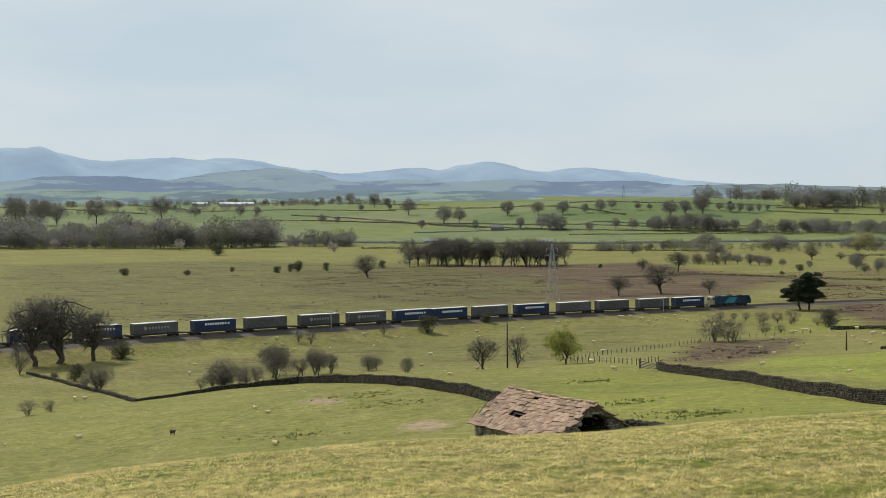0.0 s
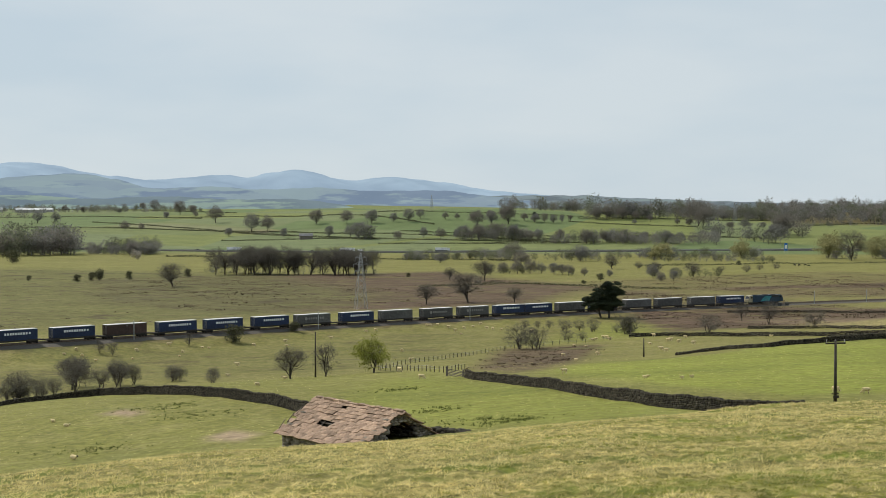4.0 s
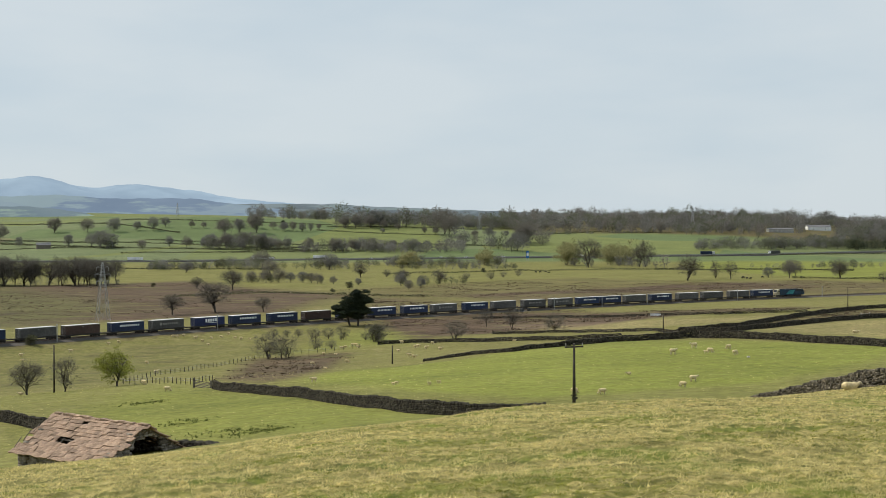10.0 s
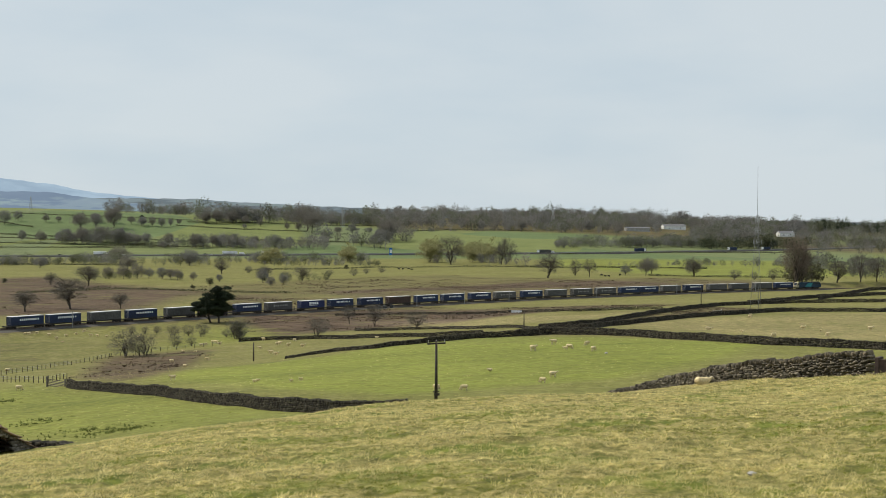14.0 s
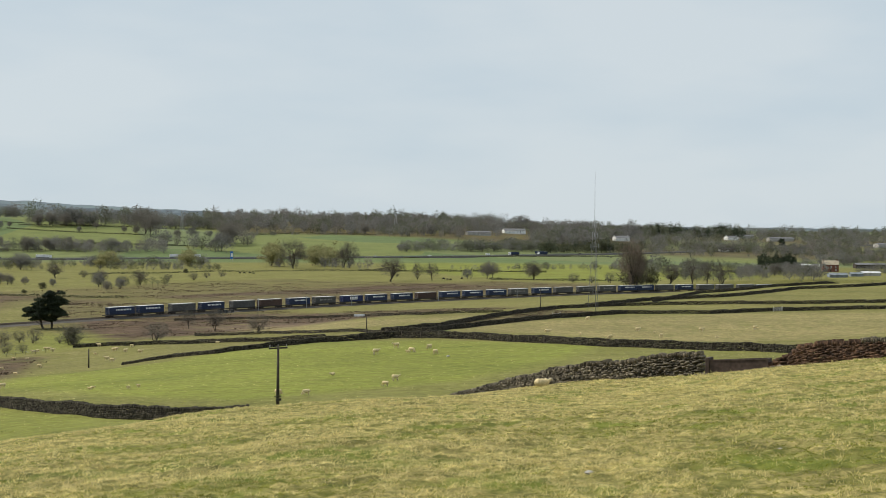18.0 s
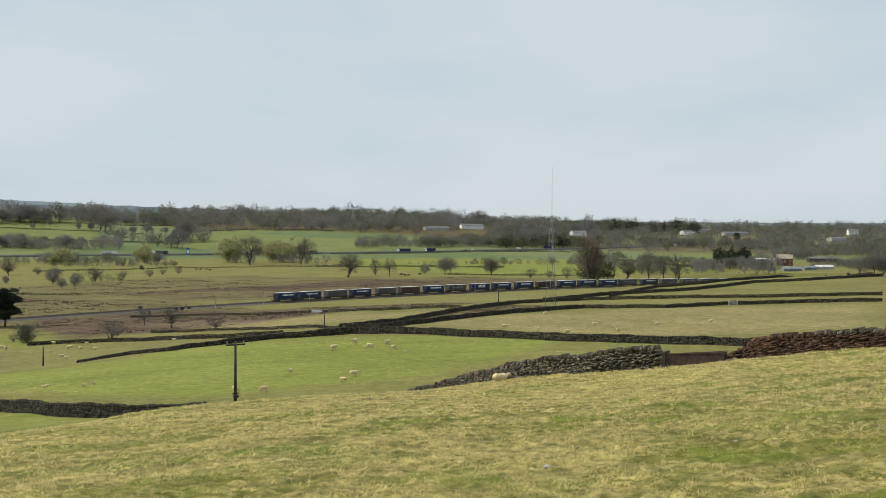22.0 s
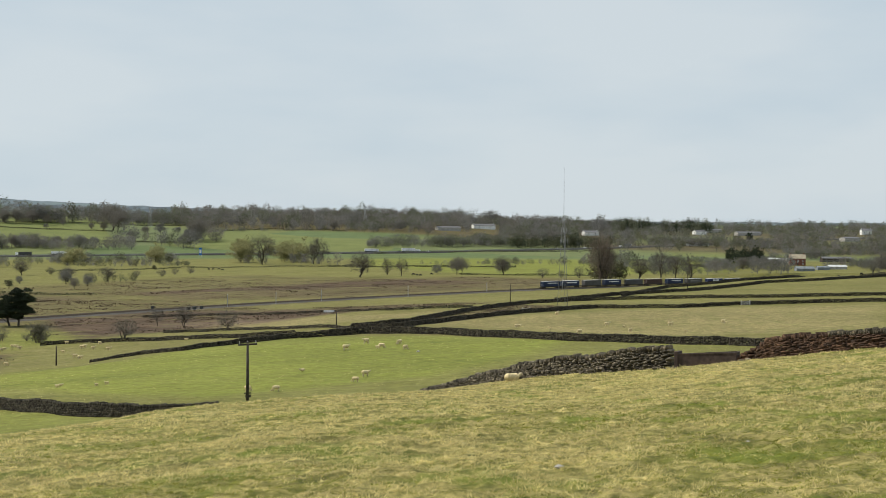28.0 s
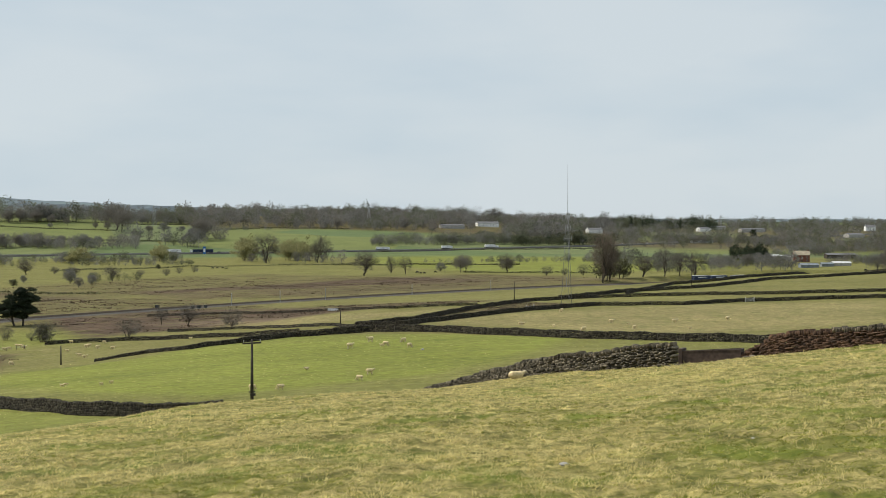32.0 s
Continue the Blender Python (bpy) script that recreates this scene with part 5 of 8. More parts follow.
def make_loco():
    t = thing("locomotive", "dark blue diesel locomotive with teal flash and pale yellow ends", "locomotive")
    # side profile: raked cabs at both ends
    def prism(name, prof, half, mat, bevel=0.06):
        bm = bmesh.new()
        left = [bm.verts.new((x, -half, z)) for x, z in prof]
        right = [bm.verts.new((x, half, z)) for x, z in prof]
        bm.faces.new(left)
        bm.faces.new(right[::-1])
        for i in range(len(prof)):
            j = (i + 1) % len(prof)
            bm.faces.new((left[j], left[i], right[i], right[j]))
        bmesh.ops.recalc_face_normals(bm, faces=bm.faces)
        bmesh.ops.bevel(bm, geom=bm.edges[:], offset=bevel, segments=2, affect="EDGES")
        return bm_mesh(name, bm, mat)
    child("body", prism("body", [(-8.0, 1.0), (8.0, 1.0), (8.0, 3.75), (-8.0, 3.75)], 1.33, M_LOCOBLUE), t)
    for s in (-1, 1):
        child("cab", prism("cab", [(s * 7.95, 1.0), (s * 10.2, 1.0), (s * 10.25, 2.2), (s * 9.35, 3.55), (s * 8.7, 3.75), (s * 7.95, 3.75)][::s], 1.3, M_LOCOYEL if s < 0 else M_LOCOBLUE), t, label="pale cream raked cab" if s < 0 else "dark blue raked cab")
        child("warning_panel", box_mesh("warning_panel", min(s * 10.262, s * 10.30), max(s * 10.262, s * 10.30), -1.1, 1.1, 1.15, 2.15, M_LOCOYEL, 0.01), t, label="pale yellow nose panel")
        child("windscreen", prism("windscreen", [(s * 10.20, 2.38), (s * 9.50, 3.42), (s * 9.46, 3.38), (s * 10.16, 2.34)][::s], 1.05, M_GLASS, 0.005), t)
        child("coupler", box_mesh("coupler", min(s * 10.1, s * 10.6), max(s * 10.1, s * 10.6), -0.15, 0.15, 0.85, 1.1, M_CHASSIS), t)
        for y in (-1, 1):
            child("cab_window", box_mesh("cab_window", s * 8.5 - 0.4, s * 8.5 + 0.4, y * 1.305 - 0.012, y * 1.305 + 0.012, 2.55, 3.2, M_GLASS), t)
            bm = bmesh.new()
            z = [(-3.4, 1.35), (1.8, 1.35), (3.2, 3.2), (-0.8, 3.2)]
            vs = [bm.verts.new((x, y * 1.345, h)) for x, h in z] + [bm.verts.new((x, y * 1.32, h)) for x, h in z]
            bm.faces.new(vs[:4]), bm.faces.new(vs[4:][::-1])
            for i in range(4):
                bm.faces.new((vs[(i + 1) % 4], vs[i], vs[i + 4], vs[(i + 1) % 4 + 4]))
            bmesh.ops.recalc_face_normals(bm, faces=bm.faces)
            if s > 0:
                child("flash", bm_mesh("flash", bm, M_LOCOTEAL), t, label="slanting teal flash")
            else:
                bm.free()
            for k in range(4):
                x = 3.6 + k * 1.0
                if s > 0:
                    child("grille", box_mesh("grille", x, x + 0.85, y * 1.335 - 0.012, y * 1.335 + 0.012, 2.9, 3.55, M_CHASSIS), t)
    for x in (-5.5, 0.5, 5.0):
        child("roof_fan", box_mesh("roof_fan", x - 1.1, x + 1.1, -0.8, 0.8, 3.75, 3.93, M_CHASSIS, 0.05), t)
    child("fuel_tank", box_mesh("fuel_tank", -2.4, 2.4, -1.2, 1.2, 0.3, 0.98, M_CHASSIS, 0.08), t)
    for x in (-6.4, 6.4):
        b = child("bogie", box_mesh("bogie", x - 2.0, x + 2.0, -1.15, 1.15, 0.45, 0.95, M_CHASSIS, 0.06), t)
        for dx in (-1.4, 1.4):
            for y in (-0.74, 0.74):
                child("wheel", rod_mesh("wheel", (x + dx, y - 0.07, 0.54), (x + dx, y + 0.07, 0.54), 0.54, 0.54, M_CHASSIS, 16), b)
    for ob in t.children_recursive:
        ob.data.transform(Matrix.Diagonal((0.875, 1, 1, 1)))
    return t


def rail_pose(s):
    """A vehicle's pose with its middle s metres along the line."""
    x, y, z, a = along(s)
    return Matrix.Translation((float(x), float(y), float(z))) @ Matrix.Rotation(float(a), 4, "Z")


def build_train():
    """The vehicles and their offsets behind the train's front mark."""
    out = [(make_loco(), -9.0)]
    wagon, kinds = None, {}
    for off, k in zip(BOX_OFFSETS, BOX_KINDS):
        if wagon is None:
            wagon = w = make_wagon()
        else:
            w = copy_thing(wagon, Matrix())
        if k not in kinds:
            kinds[k] = b = make_box(k)
        else:
            b = copy_thing(kinds[k], Matrix())
        out += [(w, off), (b, off)]
    return out


M_FAINT = surface("faded_lettering", (0.20, 0.195, 0.18), (0.27, 0.265, 0.25), 0.7, 4.0)
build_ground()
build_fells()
build_track()
TRAIN = build_train()


# ---- trees ----
def tubes(segs, sides):
    """Tapered tubes for segments (p0, p1, r0, r1)."""
    n = len(segs)
    p0, p1 = np.array([s[0] for s in segs]), np.array([s[1] for s in segs])
    r0, r1 = np.array([s[2] for s in segs]), np.array([s[3] for s in segs])
    d = p1 - p0
    d = d / (np.linalg.norm(d, axis=1, keepdims=True) + 1e-9)
    ref = np.where(np.abs(d[:, 2:3]) > 0.9, [[1.0, 0, 0]], [[0, 0, 1.0]])
    a = np.cross(d, ref)
    a = a / np.linalg.norm(a, axis=1, keepdims=True)
    b = np.cross(d, a)
    th = np.arange(sides) * 2 * np.pi / sides
    ring = np.cos(th)[None, :, None] * a[:, None] + np.sin(th)[None, :, None] * b[:, None]
    v = np.concatenate([p0[:, None] + ring * r0[:, None, None], p1[:, None] + ring * r1[:, None, None]], 1)
    i = np.arange(sides)
    j = (i + 1) % sides
    q = np.stack([i, j, j + sides, i + sides], 1)
    return v.reshape(-1, 3), (q[None] + (2 * sides * np.arange(n))[:, None, None]).reshape(-1, 4)


def slivers(base, way, length, width, rng):
    """Thin triangles from base along way: twigs, needles or blades."""
    n = len(base)
    way = way / (np.linalg.norm(way, axis=1, keepdims=True) + 1e-9)
    side = np.cross(way, rng.normal(size=(n, 3)))
    side = side / (np.linalg.norm(side, axis=1, keepdims=True) + 1e-9)
    w, ln = np.asarray(width).reshape(-1, 1), np.asarray(length).reshape(-1, 1)
    v = np.stack([base - side * w / 2, base + side * w / 2, base + way * ln], 1)
    return v.reshape(-1, 3), np.arange(3 * n).reshape(-1, 3)


def crown_skeleton(seed, rx=0.48, low=0.2, limbs=8, second=6, third=5, stems=1, thick=0.03, lump=0.22, top=1.0):
    """Branches of a tree one unit high that fill an uneven crown: segments (p0, p1, r0, r1, level) and twig ends."""
    rng = random.Random(seed)
    segs, ends = [], []
    mid, tall = (low + top) / 2, (top - low) / 2

    def shell(k):
        """A point at k of the way out to the crown's lumpy skin."""
        a, u = rng.uniform(0, 2 * math.pi), rng.uniform(-0.97, 1.0)
        w = math.sqrt(max(0.0, 1 - u * u))
        q = Vector((math.cos(a) * w, math.sin(a) * w, u))
        r = k * (1 + lump * noise.noise(q * 1.7 + Vector((seed * 3.1, 0, 0))) * 1.6)
        return Vector((q.x * rx * r, q.y * rx * r, mid + q.z * tall * r))

    def bough(a, b, ra, rb, lev, steps, lift):
        a, b = Vector(a), Vector(b)
        c = (a + b) / 2 + Vector((0, 0, lift * (b - a).length))
        pts, n = [], steps
        for s in range(n + 1):
            u = s / n
            p = a * (1 - u) ** 2 + c * 2 * u * (1 - u) + b * u * u
            if 0 < s < n:
                p = p + Vector([rng.gauss(0, 0.012 * (b - a).length * 3) for _ in range(3)])
            pts.append(p)
        for s in range(n):
            u0, u1 = s / n, (s + 1) / n
            segs.append((tuple(pts[s]), tuple(pts[s + 1]), ra + (rb - ra) * u0, ra + (rb - ra) * u1, lev))
        return pts

    roots = [Vector((0, 0, -0.03))] if stems == 1 else [Vector((rng.uniform(-0.1, 0.1), rng.uniform(-0.1, 0.1), -0.03)) for _ in range(stems)]
    for root in roots:
        r0 = thick / math.sqrt(stems)
        head = Vector((root.x * 2.2 + rng.gauss(0, 0.03), root.y * 2.2 + rng.gauss(0, 0.03), low + (top - low) * 0.38))
        trunk = bough(root, head, r0, r0 * 0.55, 0, 5, 0.0)
        for k in range(max(3, limbs // stems)):
            o = trunk[rng.randint(1, 5)]
            main = bough(o, shell(rng.uniform(0.55, 0.8)), r0 * 0.45, r0 * 0.14, 1, 4, 0.12)
            for _ in range(second):
                p = main[rng.randint(1, 4)]
                tip = shell(rng.uniform(0.75, 0.98))
                tip = p + (tip - p) * min(1.0, 0.42 / max(0.01, (tip - p).length))
                sec = bough(p, tip, r0 * 0.22, r0 * 0.09, 2, 3, 0.10)
                ends.append((tuple(tip), tuple((tip - p).normalized())))
                for _ in range(third):
                    p2 = sec[rng.randint(1, 3)]
                    way = (Vector([rng.gauss(0, 1) for _ in range(3)]).normalized() + (p2 - Vector((0, 0, mid))).normalized() * 0.9 + Vector((0, 0, 0.3))).normalized()
                    p3 = p2 + way * rng.uniform(0.06, 0.14)
                    segs.append((tuple(p2), tuple(p3), r0 * 0.085, r0 * 0.04, 3))
                    ends.append((tuple(p3), tuple(way)))
    return segs, ends


def bare_tree(name, label, seed, twigs, twig_len, twig_w, mat, cut=1, group="", fill=0.0, dome=0.5, **shape):
    """Bark limbs, and fine twigs at the branch ends and over the rounded skin of the crown (dome: their share)."""
    segs, ends = crown_skeleton(seed, **shape)
    rng = np.random.default_rng(seed)
    t = thing(name, label, "tree", group=group)
    big = [s[:4] for s in segs if s[4] <= cut]
    small = [s[:4] for s in segs if s[4] > cut]
    v, f = tubes(big, 5)
    child("trunk", quick_mesh("trunk", v, f, M_BARK, True), t)
    v, f = tubes(small, 3)
    e, d = np.array([x[0] for x in ends]), np.array([x[1] for x in ends])
    pick = rng.integers(0, len(e), twigs)
    way = d[pick] + rng.normal(scale=0.7, size=(twigs, 3)) + np.array([0, 0, 0.15])
    base = e[pick] - d[pick] * rng.uniform(0, 0.10, (twigs, 1)) + rng.normal(scale=fill + 1e-6, size=(twigs, 3))
    k = int(twigs * dome)
    q = rng.normal(size=(k, 3))
    q = q / np.linalg.norm(q, axis=1, keepdims=True)
    q[:, 2] = np.where(q[:, 2] < -0.35, -q[:, 2], q[:, 2])
    lump = 1 + 0.13 * np.sin(4.3 * q[:, 0] + seed) * np.sin(3.7 * q[:, 1] + 2 * seed) + 0.09 * np.sin(6.1 * q[:, 2] + seed)
    r = (rng.uniform(0.30, 1, k) ** 0.6 * lump * 0.94)[:, None]
    low, rx = shape.get("low", 0.2), shape.get("rx", 0.48)
    base[:k] = q * r * np.array([rx, rx, (1 - low) * 0.56]) + np.array([0, 0, low + (1 - low) * 0.42])
    way[:k] = q + rng.normal(scale=0.5, size=(k, 3)) + np.array([0, 0, 0.35])
    tv, tf = slivers(base, way, rng.uniform(0.4, 1.3, twigs) * twig_len, twig_w * rng.uniform(0.6, 1.4, twigs), rng)
    quads = np.concatenate([f[:, [0, 1, 2]], f[:, [0, 2, 3]]])
    child("crown", quick_mesh("crown", np.vstack([v, tv]), np.vstack([quads, tf + len(v)]), mat), t, label="fine bare twigs")
    return t


def leafy_tree(name, label, seed, leaves, size, mat, group="", clump=0.05, **shape):
    """Trunk and limbs with many small leaf clumps round the branch ends."""
    segs, ends = crown_skeleton(seed, **shape)
    rng = np.random.default_rng(seed)
    t = thing(name, label, "tree", group=group)
    v, f = tubes([s[:4] for s in segs if s[4] <= 2], 5)
    child("trunk", quick_mesh("trunk", v, f, M_BARK, True), t)
    e = np.array([x[0] for x in ends])
    pick = rng.integers(0, len(e), leaves)
    base = e[pick] + rng.normal(scale=clump, size=(leaves, 3)) * np.array([1, 1, 0.6])
    tv, tf = slivers(base, rng.normal(size=(leaves, 3)), size * rng.uniform(0.6, 1.5, leaves), size * rng.uniform(0.5, 1.1, leaves), rng)
    child("crown", quick_mesh("crown", tv, tf, mat), t)
    return t


def stand(ob, x, y, h, turn, wide=1.0, sink=0.0):
    """Puts a unit-high tree on the ground."""
    ob.matrix_basis = Matrix.Translation((x, y, gz(x, y) - sink)) @ Matrix.Rotation(turn, 4, "Z") @ Matrix.Diagonal((h * wide, h * wide, h, 1))
    return ob


def plant(protos, rows, wide=(0.9, 1.15), seed=0):
    """Puts copies of the prototypes at (x, y, height); the first uses of each are the prototypes themselves."""
    rng = random.Random(seed)
    for i, row in enumerate(rows):
        x, y, h = row[:3]
        k = i if i < len(protos) else rng.randrange(len(protos))
        p, used = protos[k]
        ob = copy_thing(p, Matrix()) if used else p
        protos[k] = (p, True)
        stand(ob, x, y, h, rng.uniform(0, 6.28), rng.uniform(*wide), 0.1)


OAK = "bare spreading broadleaf tree in rough pasture"
big_oaks = [(bare_tree("broadleaf_tree", "tall old bare broadleaf tree with a stout trunk", 21 + k, 9000, 0.055, 0.0026, M_TWIG, 2, "field trees", 0.01, rx=0.46, low=0.24, limbs=11, second=7, third=6, thick=0.044), False) for k in range(3)]
plant(big_oaks, BIG_OAKS, (0.95, 1.1), 9)
oaks = [(bare_tree("broadleaf_tree", OAK, 11 + k, 6000, 0.060, 0.0036, M_TWIG, 2, "field trees", 0.01, rx=0.54, low=0.17, limbs=9, second=7, third=6, thick=0.032), False) for k in range(4)]
plant(oaks, OAK_ROWS, (1.05, 1.3), 1)
slim = [(bare_tree("slender_tree", "slender bare tree with upswept branches", 31 + k, 3000, 0.065, 0.004, M_TWIG, 2, "valley trees", 0.015, rx=0.36, low=0.10, limbs=9, second=5, third=5, thick=0.020), False) for k in range(3)]
plant(slim, SLIM_ROWS, (1.0, 1.3), 2)
red_trees = [(bare_tree("slender_tree", "tall slender tree with reddish budding twigs", 41 + k, 2600, 0.07, 0.005, M_TWIGRED, 1, "valley trees", 0.02, rx=0.25, low=0.14, limbs=12, second=6, third=5, thick=0.016), False) for k in range(2)]
plant(red_trees, RED_TREES, (0.9, 1.1), 8)
far_trees = [(bare_tree("hedgerow_tree", "grey-brown bare tree in a distant hedgerow", 51 + k, 5200, 0.042, 0.013, M_FARTWIG if k % 2 else M_FARRED, 0, "distant trees", 0.045, rx=0.48 if k < 3 else 0.40, low=0.08, limbs=9, second=5, third=3, thick=0.022), False) for k in range(5)]
plant(far_trees, FAR_ROWS, (0.95, 1.25), 3)
plant(far_trees, ROAD_DOMES, (1.5, 1.8), 15)
shrubs = [(bare_tree("thorn_bush", "low bare thorn bush with grey twigs", 71 + k, 4600, 0.08, 0.0046, M_TWIG, 1, "thorn bushes", 0.02, rx=0.62, low=0.02, limbs=9, second=5, third=4, stems=3, thick=0.04), False) for k in range(3)]
plant(shrubs, [(x, y, h * 1.2) for x, y, h in SHRUB_ROWS], (0.9, 1.2), 4)
thorns = [(bare_tree("thorn_tree", "fine-twigged bare thorn tree behind the stone wall", 171 + k, 5000, 0.075, 0.0036, M_TWIG, 2, "thorn trees", 0.02, rx=0.46, low=0.06, limbs=10, second=6, third=5, stems=2, thick=0.03), False) for k in range(3)]
plant(thorns, THORN_ROWS, (0.9, 1.15), 14)
hedge_bush = [(leafy_tree("hedge_bush", "dark green and brown hedgerow bush", 81 + k, 1300, 0.07, M_HEDGE, "hedgerow bushes", 0.09, rx=0.5, low=0.08, limbs=6, second=4, third=3, stems=3, thick=0.04), False) for k in range(3)]
plant(hedge_bush, BUSH_ROWS, (0.9, 1.3), 5)
willows = [(leafy_tree("willow_tree", "yellow-green willow coming into catkin by the road", 91 + k, 2000, 0.055, M_WILLOW, "willows", 0.07, rx=0.55, low=0.08, limbs=6, second=4, third=4, stems=3, thick=0.03), False) for k in range(2)]
plant(willows, WILLOW_ROWS + WILLOW_MORE, (0.9, 1.15), 6)
blackthorns = [(leafy_tree("blackthorn_bush", "blackthorn bush in pale spring blossom at a wood edge", 121 + k, 1500, 0.06, M_BLOSSOM, "blossoming bushes", 0.08, rx=0.5, low=0.1, limbs=6, second=4, third=4, stems=2, thick=0.03), False) for k in range(2)]
plant(blackthorns, BLOSSOM_ROWS, (0.9, 1.3), 17)
conifers = [(leafy_tree("conifer_tree", "dark green conifer on the hill crest", 97 + k, 1500, 0.06, M_NEEDLE, "conifers", 0.05, rx=0.26, low=0.06, limbs=12, second=3, third=3, thick=0.02, lump=0.1), False) for k in range(2)]
plant(conifers, CONIFER_ROWS, (0.8, 1.0), 7)
stand(leafy_tree("spring_tree", "small tree in fresh yellow-green leaf beside the fence", 104, 7000, 0.026, M_SPRING, "", 0.045, rx=0.56, low=0.10, limbs=10, second=6, third=5, stems=2, thick=0.034), *GREEN_TREE[0], 0.6, 1.05)


def scots_pine():
    """Dark pine on two stems: a tall dome to one side, a lower lobe to the other, in flat needle pads."""
    t = thing("pine_tree", "dark green pine tree with clumped crown beside the railway", "tree")
    rng = np.random.default_rng(5)
    segs, pads = [], []
    stems = []
    for bx, tx, tz in ((-0.09, -0.22, 0.58), (0.07, 0.20, 0.90)):
        pts = [Vector((bx + (tx - bx) * u + 0.02 * math.sin(5 * u + bx * 30), 0.03 * math.sin(4 * u), -0.02 + tz * u)) for u in np.linspace(0, 1, 8)]
        stems.append(pts)
        for k in range(7):
            segs.append((tuple(pts[k]), tuple(pts[k + 1]), 0.030 * (1 - 0.11 * k), 0.030 * (1 - 0.11 * (k + 1))))
    lobes = (((0.16, 0.0, 0.76), (0.24, 0.27, 0.20), 22), ((-0.27, 0.0, 0.36), (0.24, 0.26, 0.17), 22), ((0.07, 0.0, 0.34), (0.34, 0.30, 0.16), 28), ((-0.06, 0.0, 0.56), (0.27, 0.27, 0.18), 20), ((0.24, 0.0, 0.54), (0.24, 0.26, 0.15), 14))
    for centre, radii, n in lobes:
        for _ in range(n):
            q = rng.normal(size=3)
            q = q / np.linalg.norm(q) * rng.uniform(0.55, 1.0)
            p = np.array(centre) + q * np.array(radii)
            pads.append((p, rng.uniform(0.085, 0.145)))
            stem = stems[0] if p[0] < 0 else stems[1]
            root = min(stem, key=lambda a: abs(a.z - (p[2] - 0.12)))
            segs.append((tuple(root), tuple(p), 0.010, 0.003))
    v, f = tubes(segs, 6)
    child("trunk", quick_mesh("trunk", v, f, M_BARK, True), t)
    base, sizes = [], []
    for p, r in pads:
        n = int(42000 * r * r)
        a, k = rng.uniform(0, 6.283, n), np.sqrt(rng.uniform(0, 1, n)) * r
        dome = np.clip(1 - (k / r) ** 2, 0, 1) * 0.5 * r
        base.append(np.stack([p[0] + k * np.cos(a), p[1] + k * np.sin(a), p[2] + dome * rng.uniform(-0.5, 1, n) - 0.10 * k], 1))
    base = np.vstack(base)
    n = len(base)
    tv, tf = slivers(base, rng.normal(size=(n, 3)) * [1, 1, 0.6] + [0, 0, 0.3], 0.032 * rng.uniform(0.6, 1.5, n), 0.018 * rng.uniform(0.6, 1.3, n), rng)
    child("crown", quick_mesh("crown", tv, tf, M_NEEDLE), t)
    return t


stand(scots_pine(), *PINE[0], 0.0, 1.0)


# ---- woods: joined trees past counting ----
def wood(name, label, spots, h_low, h_high, mats, per=150, w=0.032, seed=0, slim_k=1.0):
    """A wood of many rough crowns, each of thin upright twigs; mats share the trees."""
    rng = np.random.default_rng(seed)
    spots = np.array(spots)
    z = ground_z(spots[:, 0], spots[:, 1])
    which = rng.integers(0, len(mats), len(spots))
    root = thing(name, label, "wood", kind="stuff")
    for k, mat in enumerate(mats):
        sel = np.where(which == k)[0]
        if not len(sel):
            continue
        n = len(sel) * per
        hh0 = rng.uniform(h_low, h_high, len(sel)) * rng.uniform(0.75, 1.15, len(sel))
        sx, sy = spots[sel, 0], spots[sel, 1]
        hh0 = hh0 * (0.82 + 0.28 * np.sin(sx * 0.043 + seed) * np.sin(sy * 0.031 + 1) + 0.12 * np.sin(sx * 0.11 + sy * 0.07))
        h = np.repeat(hh0, per)
        o = np.repeat(np.stack([spots[sel, 0], spots[sel, 1], z[sel]], 1), per, 0)
        q = rng.normal(size=(n, 3))
        q = q / np.linalg.norm(q, axis=1, keepdims=True)
        ph = np.repeat(rng.uniform(0, 6.28, len(sel)), per)
        lump = 1 + 0.20 * np.sin(3.1 * q[:, 0] + ph) * np.sin(2.7 * q[:, 1] + 2 * ph) + 0.16 * np.sin(5.3 * q[:, 2] + 3 * ph)
        r = rng.uniform(0.25, 1, n) ** 0.5 * lump
        girth = np.repeat(rng.uniform(0.32, 0.50, len(sel)) * slim_k, per)
        base = o + np.stack([q[:, 0] * girth * r * h, q[:, 1] * girth * r * h, h * np.clip(0.52 + 0.43 * q[:, 2] * r, 0.0, 1.1)], 1)
        way = q * 0.6 + rng.normal(scale=0.8, size=(n, 3)) + [0, 0, 0.15]
        v1, f1 = slivers(base, way, h * rng.uniform(0.04, 0.085, n), h * w * rng.uniform(0.7, 1.9, n), rng)
        oo = np.stack([spots[sel, 0], spots[sel, 1], z[sel] - 0.2], 1)
        hh = h.reshape(-1, per)[:, 0]
        v2, f2 = slivers(oo, np.tile([0.0, 0, 1], (len(sel), 1)) + rng.normal(scale=0.05, size=(len(sel), 3)), hh * 0.8, hh * 0.05, rng)
        child("crowns", quick_mesh("crowns", np.vstack([v1, v2]), np.vstack([f1, f2 + len(v1)]), mat), root)["kind"] = "stuff"
    return root


